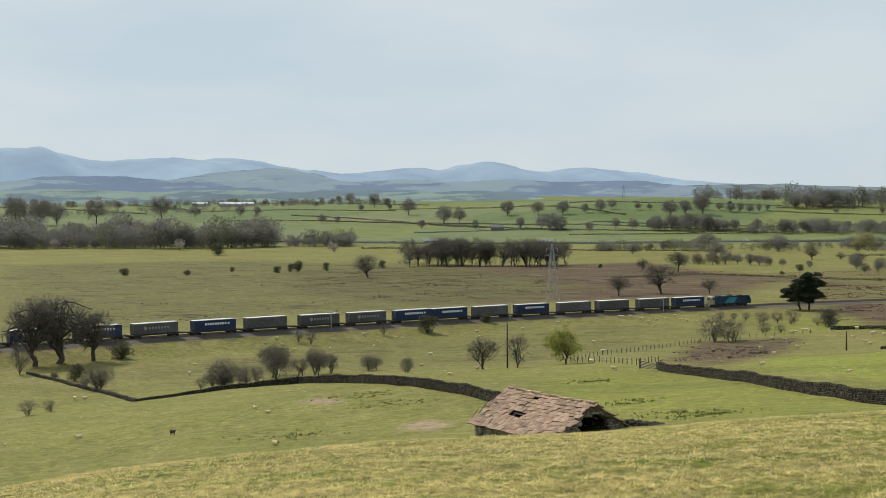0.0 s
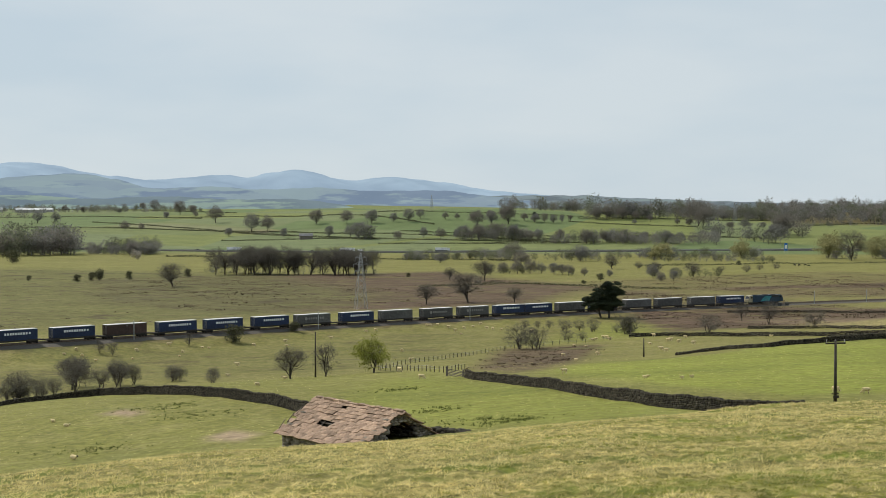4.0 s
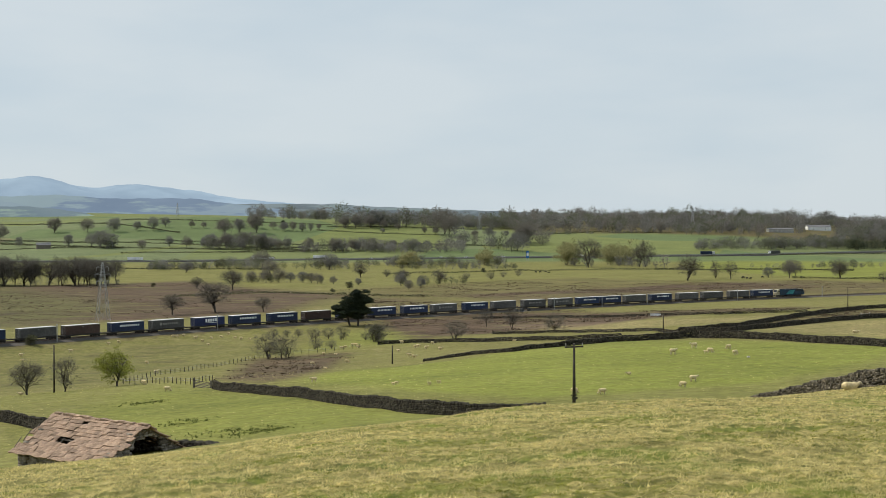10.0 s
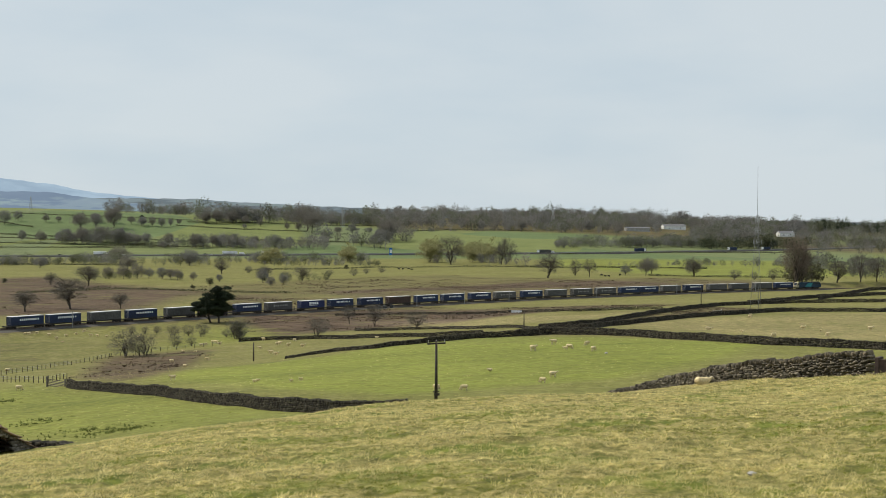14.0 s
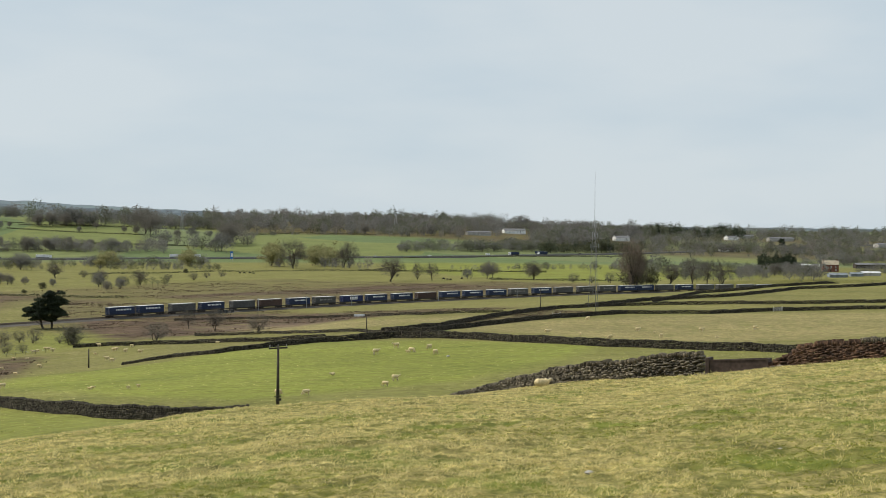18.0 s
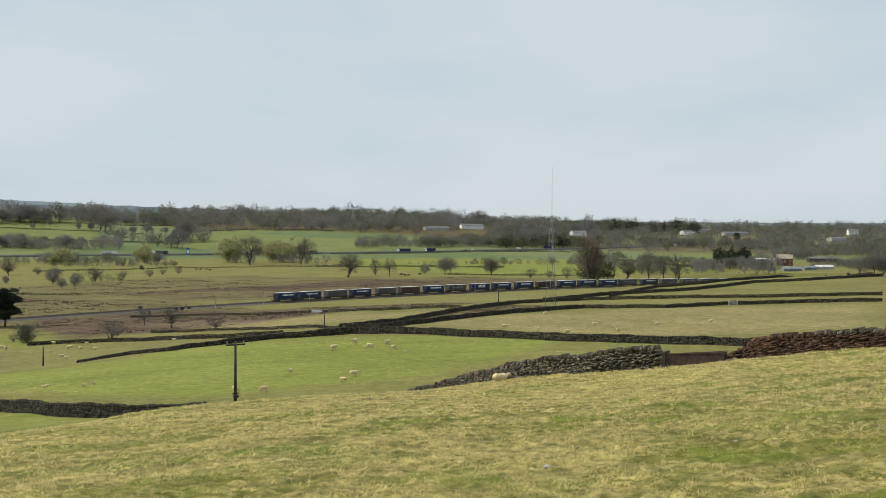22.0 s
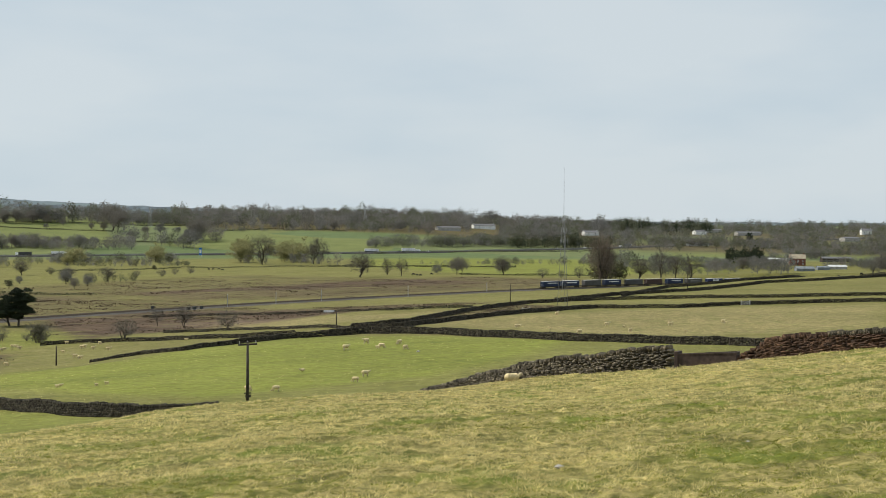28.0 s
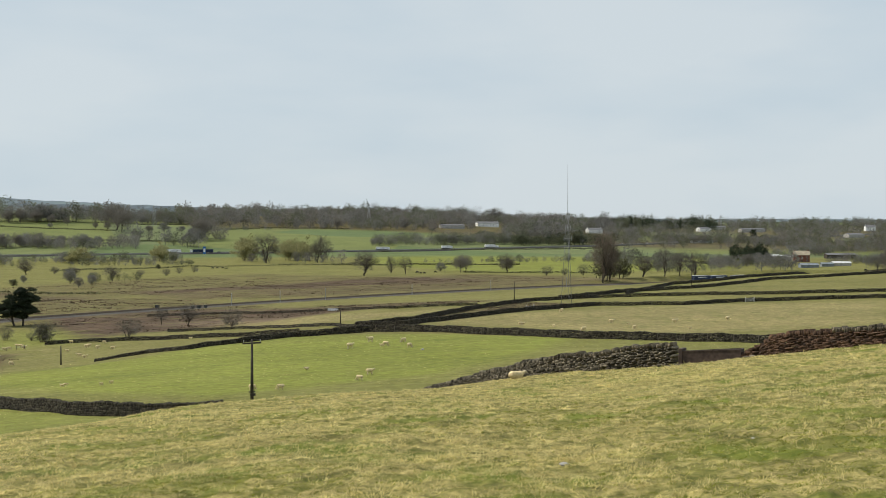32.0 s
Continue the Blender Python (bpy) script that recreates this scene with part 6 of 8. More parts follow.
def scatter(poly, n, seed):
    """n random spots inside an outline."""
    rng = np.random.default_rng(seed)
    p = np.array(poly)
    out = []
    while len(out) < n:
        x, y = rng.uniform(p[:, 0].min(), p[:, 0].max(), 4 * n), rng.uniform(p[:, 1].min(), p[:, 1].max(), 4 * n)
        keep = inside(poly, x, y, 0.01) > 0.5
        out += list(zip(x[keep], y[keep]))
    return out[:n]


def cleared(spots):
    """Leaves out the trees that would stand close in front of the outlying houses."""
    keep = []
    for x, y in spots:
        hid = False
        for row in SHEDS:
            hx, hy = row[:2]
            d = math.hypot(hx, hy)
            if row[-1] in "wg" and d > 1500:
                far_along = (x * hx + y * hy) / d
                aside = abs(x * hy - y * hx) / d
                hid = hid or (aside < row[3] * 0.5 + 6 and d - 420 < far_along < d + 10)
        if not hid:
            keep.append((x, y))
    return keep


def ribbon(pts, n, deep, seed):
    """n random spots along a line, up to deep metres behind it."""
    rng = np.random.default_rng(seed)
    p = np.array(pts)
    run = np.concatenate([[0], np.cumsum(np.hypot(*np.diff(p, axis=0).T))])
    s = rng.uniform(0, run[-1], n)
    x, y = np.interp(s, run, p[:, 0]), np.interp(s, run, p[:, 1])
    k = 1 + rng.uniform(0, 1, n) ** 1.4 * deep / np.hypot(x, y)
    return np.stack([x * k, y * k], 1)


GREYTWIG = [M_FARTWIG, M_FARRED, M_FARTWIG, M_FARHEDGE]
for k, (pts, n, deep, lo, hi, mats, lab) in enumerate((
        (WOOD_LEFT, 640, 190, 16, 30, GREYTWIG + [M_FARTWIG, M_FARRED, M_FARHEDGE, M_FARTWIG, M_FARHEDGE, M_FARTWIG], "grey-brown bare wood along the far valley side"),
        (WOOD_LEFT_B, 120, 60, 13, 19, GREYTWIG, "clump of bare slender trees on the valley side"),
        (WOOD_ROW_A, 90, 60, 12, 18, GREYTWIG, "row of bare trees below the green hill"),
        (WOOD_ROW_B, 90, 60, 11, 17, GREYTWIG, "bare thicket beyond the motorway"),
        (WOOD_CREST, 360, 160, 15, 28, GREYTWIG, "bare trees along the hill crest"),
        (WOOD_CREST_B, 110, 160, 14, 25, GREYTWIG, "bare trees along the distant crest"),
        (WOOD_ROAD_A, 110, 30, 6, 12, [M_FARHEDGE, M_FARTWIG, M_HEDGE], "roadside thicket of bushes"),
        (WOOD_ROAD_B, 210, 30, 5, 11, [M_FARHEDGE, M_FARTWIG, M_HEDGE], "roadside thicket of bushes"),
        (WOOD_ROAD_C, 22, 40, 9, 17, [M_FARTWIG, M_FARRED], "tall bare trees beside the motorway"),
        (WOOD_FIR, 260, 70, 12, 17, [M_FARTWIG, M_FARHEDGE], "plantation of thin pale-stemmed trees"),
        (WOOD_DARK, 190, 60, 13, 19, [M_NEEDLE, M_HEDGE, M_FARHEDGE], "dark green plantation edge"),
        (WOOD_FARM_B, 120, 120, 6, 12, GREYTWIG + [M_HEDGE], "bare trees and scrub round the farm"),
        (WOOD_FARM_C, 70, 50, 5, 10, GREYTWIG, "bare trees beside the farm lane"),
        (WOOD_FARM_D, 60, 50, 8, 13, GREYTWIG, "bare trees behind the farmhouse"),
        (WOOD_HOME, 240, 150, 7, 13, GREYTWIG, "bare scrub beside the farm"),
        (WOOD_FARLEFT, 420, 200, 10, 17, [M_FARTWIG, M_FARHEDGE], "distant trees below the foothills"),
        (WOOD_FARLEFT_B, 160, 120, 9, 15, [M_FARTWIG, M_FARHEDGE], "distant trees round the farms"),
        (WOOD_FARLEFT_C, 130, 200, 8, 15, [M_FARTWIG, M_FARHEDGE, M_FARRED], "hedgerow trees behind the wood"),
        (WOOD_HEDGE_A, 120, 8, 4, 8, [M_FARHEDGE, M_FARTWIG], "distant field hedge"),
        (WOOD_HEDGE_B, 130, 8, 4, 9, [M_FARHEDGE, M_FARTWIG], "distant field hedge"),
        (WOOD_BUSHES, 20, 10, 4, 9, [M_HEDGE, M_FARHEDGE], "dark rounded bushes in the meadow"),
        (WOOD_KNOLL, 12, 14, 15, 21, [M_FARTWIG, M_FARHEDGE], "clump of bare trees by the stone barn"),
        (WOOD_SLOPE, 34, 40, 14, 26, GREYTWIG, "tall bare trees on the green slope"),
        (WOOD_DARKROW, 26, 10, 6, 11, [M_HEDGE, M_FARHEDGE], "row of dark rounded hedgerow trees"),
        (WOOD_ROAD_D, 60, 20, 6, 15, [M_FARHEDGE, M_HEDGE, M_FARTWIG], "dark bushes along the motorway bank"),
        (WOOD_FRONT_A, 56, 40, 8, 17, GREYTWIG, "line of bare hedgerow trees beyond the railway"),
        (WOOD_FRONT_B, 56, 40, 9, 16, GREYTWIG, "scattered bare trees in the meadow"),
        (WOOD_MID, 190, 60, 8, 15, [M_FARHEDGE, M_FARTWIG, M_FARRED], "olive-brown thicket behind the farm"),
        (WOOD_MID_B, 130, 60, 10, 17, [M_FARHEDGE, M_FARRED, M_HEDGE, M_FARTWIG], "mixed copse beyond the meadow"),
        (WOOD_EAST, 40, 30, 8, 14, [M_HEDGE, M_FARHEDGE, M_FARTWIG], "dark bushes at the end of the lane"),
        (WOOD_VERGE, 22, 12, 6, 11, [M_FARHEDGE, M_FARTWIG], "dark bushes on the motorway bank"),
        (WOOD_BELT, 61, 40, 12, 20, GREYTWIG, "belt of bare trees on the green hillside"),
        (WOOD_BELT_B, 63, 40, 11, 19, GREYTWIG, "belt of bare trees on the green hillside"),
        (WOOD_TALL, 19, 40, 20, 30, [M_FARTWIG, M_FARRED], "tall bare trees at the field edge"),
        (WOOD_VERGE_B, 63, 12, 5, 9, [M_FARHEDGE, M_HEDGE, M_FARTWIG], "dark hedge of bushes beside the motorway"))):
    wood("wood", lab, ribbon(pts, int(n * 0.72), deep, 40 + k), lo, hi, mats, per=300 if k < 2 else 250, w=0.045, seed=60 + k)
wood("wood", "belt of bare trees along the skyline", ribbon(WOOD_SKYLINE, 420, 350, 53), 15, 23, [M_FARTWIG, M_FARHEDGE, M_FARTWIG], per=70, w=0.085, seed=82)
wood("wood", "dark conifer plantation on the far knoll", ribbon(WOOD_FIRKNOLL, 190, 200, 52), 21, 28, [M_NEEDLE, M_FARHEDGE, M_NEEDLE], per=150, w=0.06, seed=79, slim_k=0.6)
wood("wood", "clump of dark evergreens by the farm", ribbon(WOOD_FARM, 46, 30, 51), 13, 19, [M_NEEDLE], per=300, w=0.05, seed=77, slim_k=0.5)
wood("wood", "large bare mixed wood covering the far hill", cleared(scatter(WOOD_HILL, 1500, 8)), 19, 28, [M_FARTWIG, M_FARRED, M_FARTWIG, M_FARHEDGE], per=230, w=0.055, seed=80)
wood("wood", "bare trees and copses round distant houses", cleared(scatter(WOOD_TOWN, 1900, 9)), 11, 20, [M_FARTWIG, M_FARRED, M_FARTWIG, M_FARHEDGE, M_HEDGE], per=160, w=0.055, seed=81)


valley_trees = [(bare_tree("valley_tree", "tall bare grey tree in a row beyond the moor", 141 + k, 4600, 0.06, 0.005, M_TWIG, 1, "moor edge trees", 0.02, rx=0.40, low=0.2, limbs=10, second=6, third=5, thick=0.017), False) for k in range(4)]
plant(valley_trees, [(x, y, 14 + 7 * ((i * 0.618) % 1)) for i, (x, y) in enumerate(ribbon(WOOD_VALLEY, 30, 26, 91))], (0.9, 1.25), 12)
wood("wood", "low scrub under the row of tall trees", ribbon(WOOD_VALLEY, 60, 16, 92), 3, 6, [M_FARHEDGE, M_FARTWIG], per=90, w=0.06, seed=93)


def hedge_line(pts, h, seed, label="low dark field hedge"):
    rng = np.random.default_rng(seed)
    p = np.array(pts)
    run = np.concatenate([[0], np.cumsum(np.hypot(*np.diff(p, axis=0).T))])
    n = int(run[-1] * 10)
    s = rng.uniform(0, run[-1], n)
    x, y = np.interp(s, run, p[:, 0]) + rng.normal(scale=0.5, size=n), np.interp(s, run, p[:, 1]) + rng.normal(scale=0.5, size=n)
    gap = 0.75 + 0.4 * np.sin(s * 0.11 + seed) * np.sin(s * 0.037)
    z = ground_z(x, y) + rng.uniform(-0.1, 0.75, n) * h * gap
    v, f = slivers(np.stack([x, y, z], 1), rng.normal(size=(n, 3)) + [0, 0, 0.5], h * rng.uniform(0.3, 0.6, n), h * rng.uniform(0.2, 0.45, n), rng)
    thing("field_hedge", label, "hedge", kind="stuff", me=quick_mesh("field_hedge", v, f, M_HEDGE))


for k, pts in enumerate(HEDGES):
    hedge_line(pts, 2.3 if math.hypot(*pts[0]) > 1000 else 1.8, k)


# ---- dry-stone walls ----
def wall_stones(pts, height, width, course, seed, low=None, long=1.0):
    """Uneven stones in courses along the plan, with upright cope stones. low: height at the start."""
    rng = np.random.default_rng(seed)
    p = np.array(pts)
    run = np.concatenate([[0], np.cumsum(np.hypot(*np.diff(p, axis=0).T))])
    ctr, size, turn, pitch, crest = [], [], [], [], []
    tall = lambda u: height if low is None else (float(np.interp(u, run, low)) if isinstance(low, list) else low + (height - low) * u / run[-1])
    base = lambda u: gz(float(np.interp(u, run, p[:, 0])), float(np.interp(u, run, p[:, 1])))
    marks = np.linspace(0, run[-1], max(8, int(run[-1] / 1.5)))
    floor_at = np.array([base(u) for u in marks])
    rows = max(2, int(round(height / course)))
    for k in range(rows + 1):
        top = k == rows
        s = rng.uniform(-course, 0)
        while s < run[-1]:
            ln = rng.uniform(0.06, 0.15) * (1 if course < 0.25 else 1.5) if top else course * long * rng.uniform(0.8, 2.2)
            m = min(max(s + ln / 2, 0), run[-1])
            q = np.interp(m, run, p[:, 0]), np.interp(m, run, p[:, 1])
            a, b = max(m - 0.5, 0), min(m + 0.5, run[-1])
            dx, dy = np.interp(b, run, p[:, 0]) - np.interp(a, run, p[:, 0]), np.interp(b, run, p[:, 1]) - np.interp(a, run, p[:, 1])
            hh = height if low is None else (np.interp(m, run, low) if isinstance(low, list) else low + (height - low) * m / run[-1])
            sag = 1 + 0.06 * math.sin(m * 0.45 + seed) + 0.04 * math.sin(m * 1.3)
            h = rng.uniform(0.15, 0.29) if top else course * rng.uniform(0.7, 1.05)
            ctr.append((q[0], q[1], (k / rows) * hh * sag + h * 0.5 - 0.12 + (0 if top else rng.uniform(-0.16, 0.16) * course)))
            size.append((ln * (0.80 if top else 0.95), width * (1 - 0.28 * k / rows) * rng.uniform(0.86, 1.12), h))
            turn.append(math.atan2(dy, dx))
            pitch.append(math.atan2(float(np.interp(b, marks, floor_at) - np.interp(a, marks, floor_at)) + k / rows * (tall(b) - tall(a)), max(0.05, b - a)))
            crest.append(top)
            s += ln
    ctr = np.array(ctr)
    ctr[:, 2] += ground_z(ctr[:, 0], ctr[:, 1])
    return ctr, np.array(size), np.array(turn), np.array(pitch), rng, np.array(crest)


def stone_wall(pts, height, course, seed, label, mat=None, width=0.6, tilt=0.09, **kw):
    ctr, size, turn, pitch, rng, _ = wall_stones(pts, height, width, course, seed, **kw)
    v, f = boxes(ctr, size, turn, rng, 0.14, tilt, pitch)
    w = thing("dry_stone_wall", label, "wall", group="field walls")
    tagged(child("stones", quick_mesh("stones", v, f, mat or M_STONE), w), kind="stuff")
    return w


GREY_WALL = "dark grey dry-stone field wall with upright cope stones"
stone_wall(WALL_MOUND, 1.2, 0.16, 1, GREY_WALL, low=[0.25, 0.4, 0.75, 1.1, 1.2, 1.2, 1.2, 1.2, 1.2])
stone_wall(WALL_GATE, 1.1, 0.16, 2, GREY_WALL)
for k, (pts, h) in enumerate(((WALL_DIAG, 1.2), (WALL_FIELD, 1.35), (WALL_YELLOW, 1.15), (WALL_UPPER, 1.2), (WALL_LOW, 0.95), (WALL_RIDGE, 1.3), (WALL_STRIP, 0.7), (WALL_STRIP_B, 0.75), (WALL_CREST, 1.3))):
    stone_wall(pts, h, 0.30, 10 + k, "dark dry-stone wall between upland fields", **({"low": 0.45} if k == 0 else {}))
stone_wall(WALL_LEFT, 0.32, 0.2, 30, "tumbled low stone bank under thorn bushes", tilt=0.4, width=1.0)
stone_wall(WALL_BARN, 0.5, 0.17, 31, "tumbled end of a dry-stone wall beside the barn", tilt=0.5, width=1.1, low=[0.45, 0.2, 0.0])


GRID = np.array([(a, b, c) for a in (-1, 0, 1) for b in (-1, 0, 1) for c in (-1, 0, 1) if (a, b, c) != (0, 0, 0)], float)
NODE = {tuple(int(k) for k in g): i for i, g in enumerate(GRID)}
ROUND_V = GRID * (0.28 + 0.36 / np.linalg.norm(GRID, axis=1, keepdims=True))
ROUND_F = []
for ax in range(3):
    for sg in (-1, 1):
        for u0 in (-1, 0):
            for w0 in (-1, 0):
                quad = []
                for du, dw in ((0, 0), (1, 0), (1, 1), (0, 1)):
                    c = [u0 + du, w0 + dw]
                    c.insert(ax, sg)
                    quad.append(NODE[tuple(c)])
                ROUND_F.append(quad if (sg > 0) != (ax == 1) else quad[::-1])
ROUND_F = np.array(ROUND_F)


def cobbles(centres, sizes, turns, rng, rough, tilt, pitch):
    """Many rounded uneven stones: vertices and quads."""
    n = len(centres)
    v = (ROUND_V[None] + rng.uniform(-rough, rough, (n, 26, 3))) * np.asarray(sizes)[:, None, :]
    a = rng.uniform(-tilt, tilt, n) + pitch
    c, s = np.cos(a)[:, None], np.sin(a)[:, None]
    v = np.stack([v[..., 0] * c - v[..., 2] * s, v[..., 1], v[..., 0] * s + v[..., 2] * c], -1)
    c, s = np.cos(turns)[:, None], np.sin(turns)[:, None]
    v = np.stack([v[..., 0] * c - v[..., 1] * s, v[..., 0] * s + v[..., 1] * c, v[..., 2]], -1) + np.asarray(centres)[:, None, :]
    return v.reshape(-1, 3), (ROUND_F[None] + 26 * np.arange(n)[:, None, None]).reshape(-1, 4)


def near_wall(pts, height, course, seed, label, mat, width, low=None, long=1.0, tilt=0.04, round_stones=True):
    """The near walls: the stones of the crest and face are pieces of their own."""
    ctr, size, turn, pitch, rng, crest = wall_stones(pts, height, width, course, seed, low, long)
    w = thing("dry_stone_wall", label, "wall", group="field walls")
    rank = np.argsort(-ctr[:, 2])
    rest = rank[300:]
    size = size * rng.uniform((0.9, 0.75, 0.92), (1.04, 1.2, 1.1), size.shape)
    ctr[:, 2] += np.where(crest, rng.uniform(-0.05, 0.04, len(ctr)), 0)
    shape = cobbles if round_stones else boxes
    v, f = shape(ctr[rest], size[rest], turn[rest], rng, 0.08, tilt, pitch[rest])
    tagged(child("stones", quick_mesh("stones", v, f, mat), w), kind="stuff")
    shapes, copes = [], []
    for k in range(10):
        v, f = shape(np.zeros((1, 3)), np.ones((1, 3)), np.zeros(1), rng, 0.09, 0.0, np.zeros(1))
        shapes.append(quick_mesh("stone", v, f, mat))
        copes.append(quick_mesh("cope_stone", v, f, M_COPE))
    pr = random.Random(seed)
    for i in rank[:300]:
        cope = crest[i]
        lean = pr.uniform(-0.25, 0.25) if cope else pr.uniform(-tilt, tilt)
        child("cope_stone" if cope else "stone", (copes if cope else shapes)[pr.randrange(10)], w, Matrix.Translation(ctr[i]) @ Matrix.Rotation(turn[i], 4, "Z") @ Matrix.Rotation(lean - pitch[i], 4, "Y") @ Matrix.Diagonal((*size[i], 1)))
    return w


near_wall(WALL_NEAR, 1.35, 0.165, 50, "grey dry-stone wall slumping away down the slope", M_STONENEAR, 0.65, NEAR_TOPS, 0.95, 0.22)
near_wall(WALL_RED, 1.32, 0.09, 51, "reddish-brown dry-stone wall with upright cope stones", M_REDSTONE, 0.6, RED_TOPS, 2.2, 0.03, False)
stone_wall(WALL_BEHIND, 1.1, 0.1, 53, "low reddish wall behind the metal panel", M_REDSTONE, low=BEHIND_TOPS, long=2.0)
stone_wall(WALL_GAP, 0.4, 0.13, 52, "collapsed low end of a reddish stone wall", M_REDSTONE, tilt=0.4, width=0.9, low=[0.1, 0.25, 0.6], long=1.4)


# ---- the ruined field barn ----
def build_barn():
    (lx, ly), (rx, ry) = BARN_RIDGE
    z_ridge, drop, half = 20.25, 2.35, 4.0
    L = math.hypot(rx - lx, ry - ly)
    a = math.atan2(ry - ly, rx - lx)
    base = min(gz(lx, ly), gz(rx, ry)) - 0.5
    barn = thing("field_barn", "ruined stone field barn with a sagging stone-slab roof", "barn", Matrix.Translation((lx, ly, 0)) @ Matrix.Rotation(a, 4, "Z"))
    z_eave = z_ridge - drop
    rng = np.random.default_rng(12)
    # local frame: x along the ridge, y away from the viewer's side
    def rubble(name, x0, x1, y, z0, top, along_y=False, hole=None):
        ctr, size = [], []
        z = z0
        while z < z_ridge:
            h = rng.uniform(0.16, 0.26)
            u = x0
            while u < x1:
                ln = rng.uniform(0.25, 0.6)
                c = (u + ln / 2, z + h / 2)
                if c[1] < top(c[0]) - 0.1 and not (hole and hole(*c)):
                    ctr.append((y, c[0], c[1]) if along_y else (c[0], y, c[1]))
                    size.append((0.55, ln * 0.96, h * 0.94) if along_y else (ln * 0.96, 0.55, h * 0.94))
                u += ln
            z += h
        v, f = boxes(np.array(ctr), np.array(size), np.zeros(len(ctr)), rng, 0.06)
        tagged(child(name, quick_mesh(name, v, f, M_BARNWALL), barn, label="rubble stone wall"), kind="stuff")
    eave = lambda u: z_eave + 0.05
    gable = lambda u: z_eave + drop * (1 - abs(u) / half)
    rubble("side_wall", 0.1, L - 0.1, -half + 0.45, base, eave, hole=lambda u, z: 0.9 < u < 1.35 and z_eave - 1.5 < z < z_eave - 0.35)
    rubble("side_wall", 0.1, L - 0.1, half - 0.45, base, eave)
    rubble("gable_wall", -half + 0.2, half - 0.2, 0.3, base, gable, True)
    mouth = lambda u, z: ((u - 0.35) / 1.65) ** 2 + ((z - (z_eave + 0.35)) / 1.05) ** 2 < 1 + 0.15 * math.sin(5 * u)
    rubble("gable_wall", -half + 0.2, half - 0.2, L - 0.3, base, gable, True, mouth)
    # dark floor lining, shade put into its near-black colour so that the inside reads as unlit
    child("inner_floor", box_mesh("inner_floor", 0.6, L - 0.6, -half + 0.8, half - 0.8, base - 0.2, base + 0.4, M_VOID), barn)
    # roof slabs
    slope = math.hypot(half + 0.25, drop + 0.15)
    tilt = math.atan2(drop, half)
    shapes = []
    for k in range(8):
        v, f = boxes(np.zeros((1, 3)), np.array([[1, 1, 1]]), np.zeros(1), rng, 0.07)
        shapes.append(quick_mesh("slab", v, f, M_SLATE))
    pr = random.Random(4)
    for side in (-1, 1):
        rows = 13
        joined = []
        for r in range(rows):
            u = (r + 0.5) / rows
            x = -0.25 + pr.uniform(-0.3, 0)
            while x < L + 0.15:
                wd = pr.uniform(0.38, 0.80)
                cx = x + wd / 2
                # two holes and a ragged left verge
                gap = side < 0 and ((abs(cx - 3.9) < 0.7 and r in (6, 7)) or (abs(cx - 3.5) < 0.4 and r == 7) or (abs(cx - 4.1) < 0.45 and r in (1,)) or (cx < 0.25 and r in (4, 5, 7, 9) and pr.random() < 0.6))
                sag = -0.16 * math.sin(math.pi * min(max(cx / L, 0), 1)) * math.sin(math.pi * u) - 0.05
                y = side * (0.02 + u * (half + 0.3))
                z = z_ridge - u * (drop + 0.18) + sag + 0.03
                m = Matrix.Translation((cx, y, z + pr.uniform(-0.04, 0.04))) @ Matrix.Rotation(-side * (tilt - 0.10 + pr.uniform(-0.03, 0.03)), 4, "X") @ Matrix.Rotation(pr.uniform(-0.09, 0.09), 4, "Z") @ Matrix.Rotation(pr.uniform(-0.07, 0.07), 4, "Y") @ Matrix.Diagonal((wd * 0.95, slope / rows * pr.uniform(1.2, 1.36), pr.uniform(0.06, 0.11), 1))
                if not gap:
                    if side < 0:
                        child("roof_slab", shapes[pr.randrange(8)], barn, m)
                    else:
                        joined.append(m)
                x += wd
        if side > 0:
            v = np.concatenate([np.array([(m @ Vector(c))[:] for c in BOX_V]) for m in joined])
            f = (BOX_F[None] + 8 * np.arange(len(joined))[:, None, None]).reshape(-1, 4)
            tagged(child("rear_roof", quick_mesh("rear_roof", v, f, M_SLATE), barn), kind="stuff")
    x = -0.2
    while x < L:
        ln = pr.uniform(0.35, 0.8)
        if pr.random() < 0.12:
            x += ln
            continue
        child("ridge_stone", box_mesh("ridge_stone", x, x + ln * 0.95, -0.2, 0.2, z_ridge - 0.12, z_ridge + pr.uniform(0.03, 0.16) - 0.08 * math.sin(math.pi * x / L), M_SLATE, 0.04), barn)
        x += ln
    for k in range(7):
        xx = 0.3 + k * (L - 0.6) / 6
        for side in (-1, 1):
            child("rafter", rod_mesh("rafter", (xx, 0, z_ridge - 0.25), (xx, side * (half - 0.1), z_eave - 0.2), 0.07, 0.07, M_WOOD, 6), barn)
    child("purlin", rod_mesh("purlin", (0.1, -half * 0.5, z_ridge - drop * 0.5 - 0.4), (L - 0.1, -half * 0.5, z_ridge - drop * 0.5 - 0.4), 0.1, 0.1, M_WOOD, 6), barn)
    for k in range(4):
        child("loose_lath", rod_mesh("loose_lath", (-0.35 - 0.08 * k, -0.6 - 0.8 * k, z_ridge - 0.3 - 0.42 * k), (-0.1, -1.6 - 0.8 * k, z_ridge - 0.95 - 0.42 * k), 0.035, 0.03, M_WOOD, 5), barn)


build_barn()


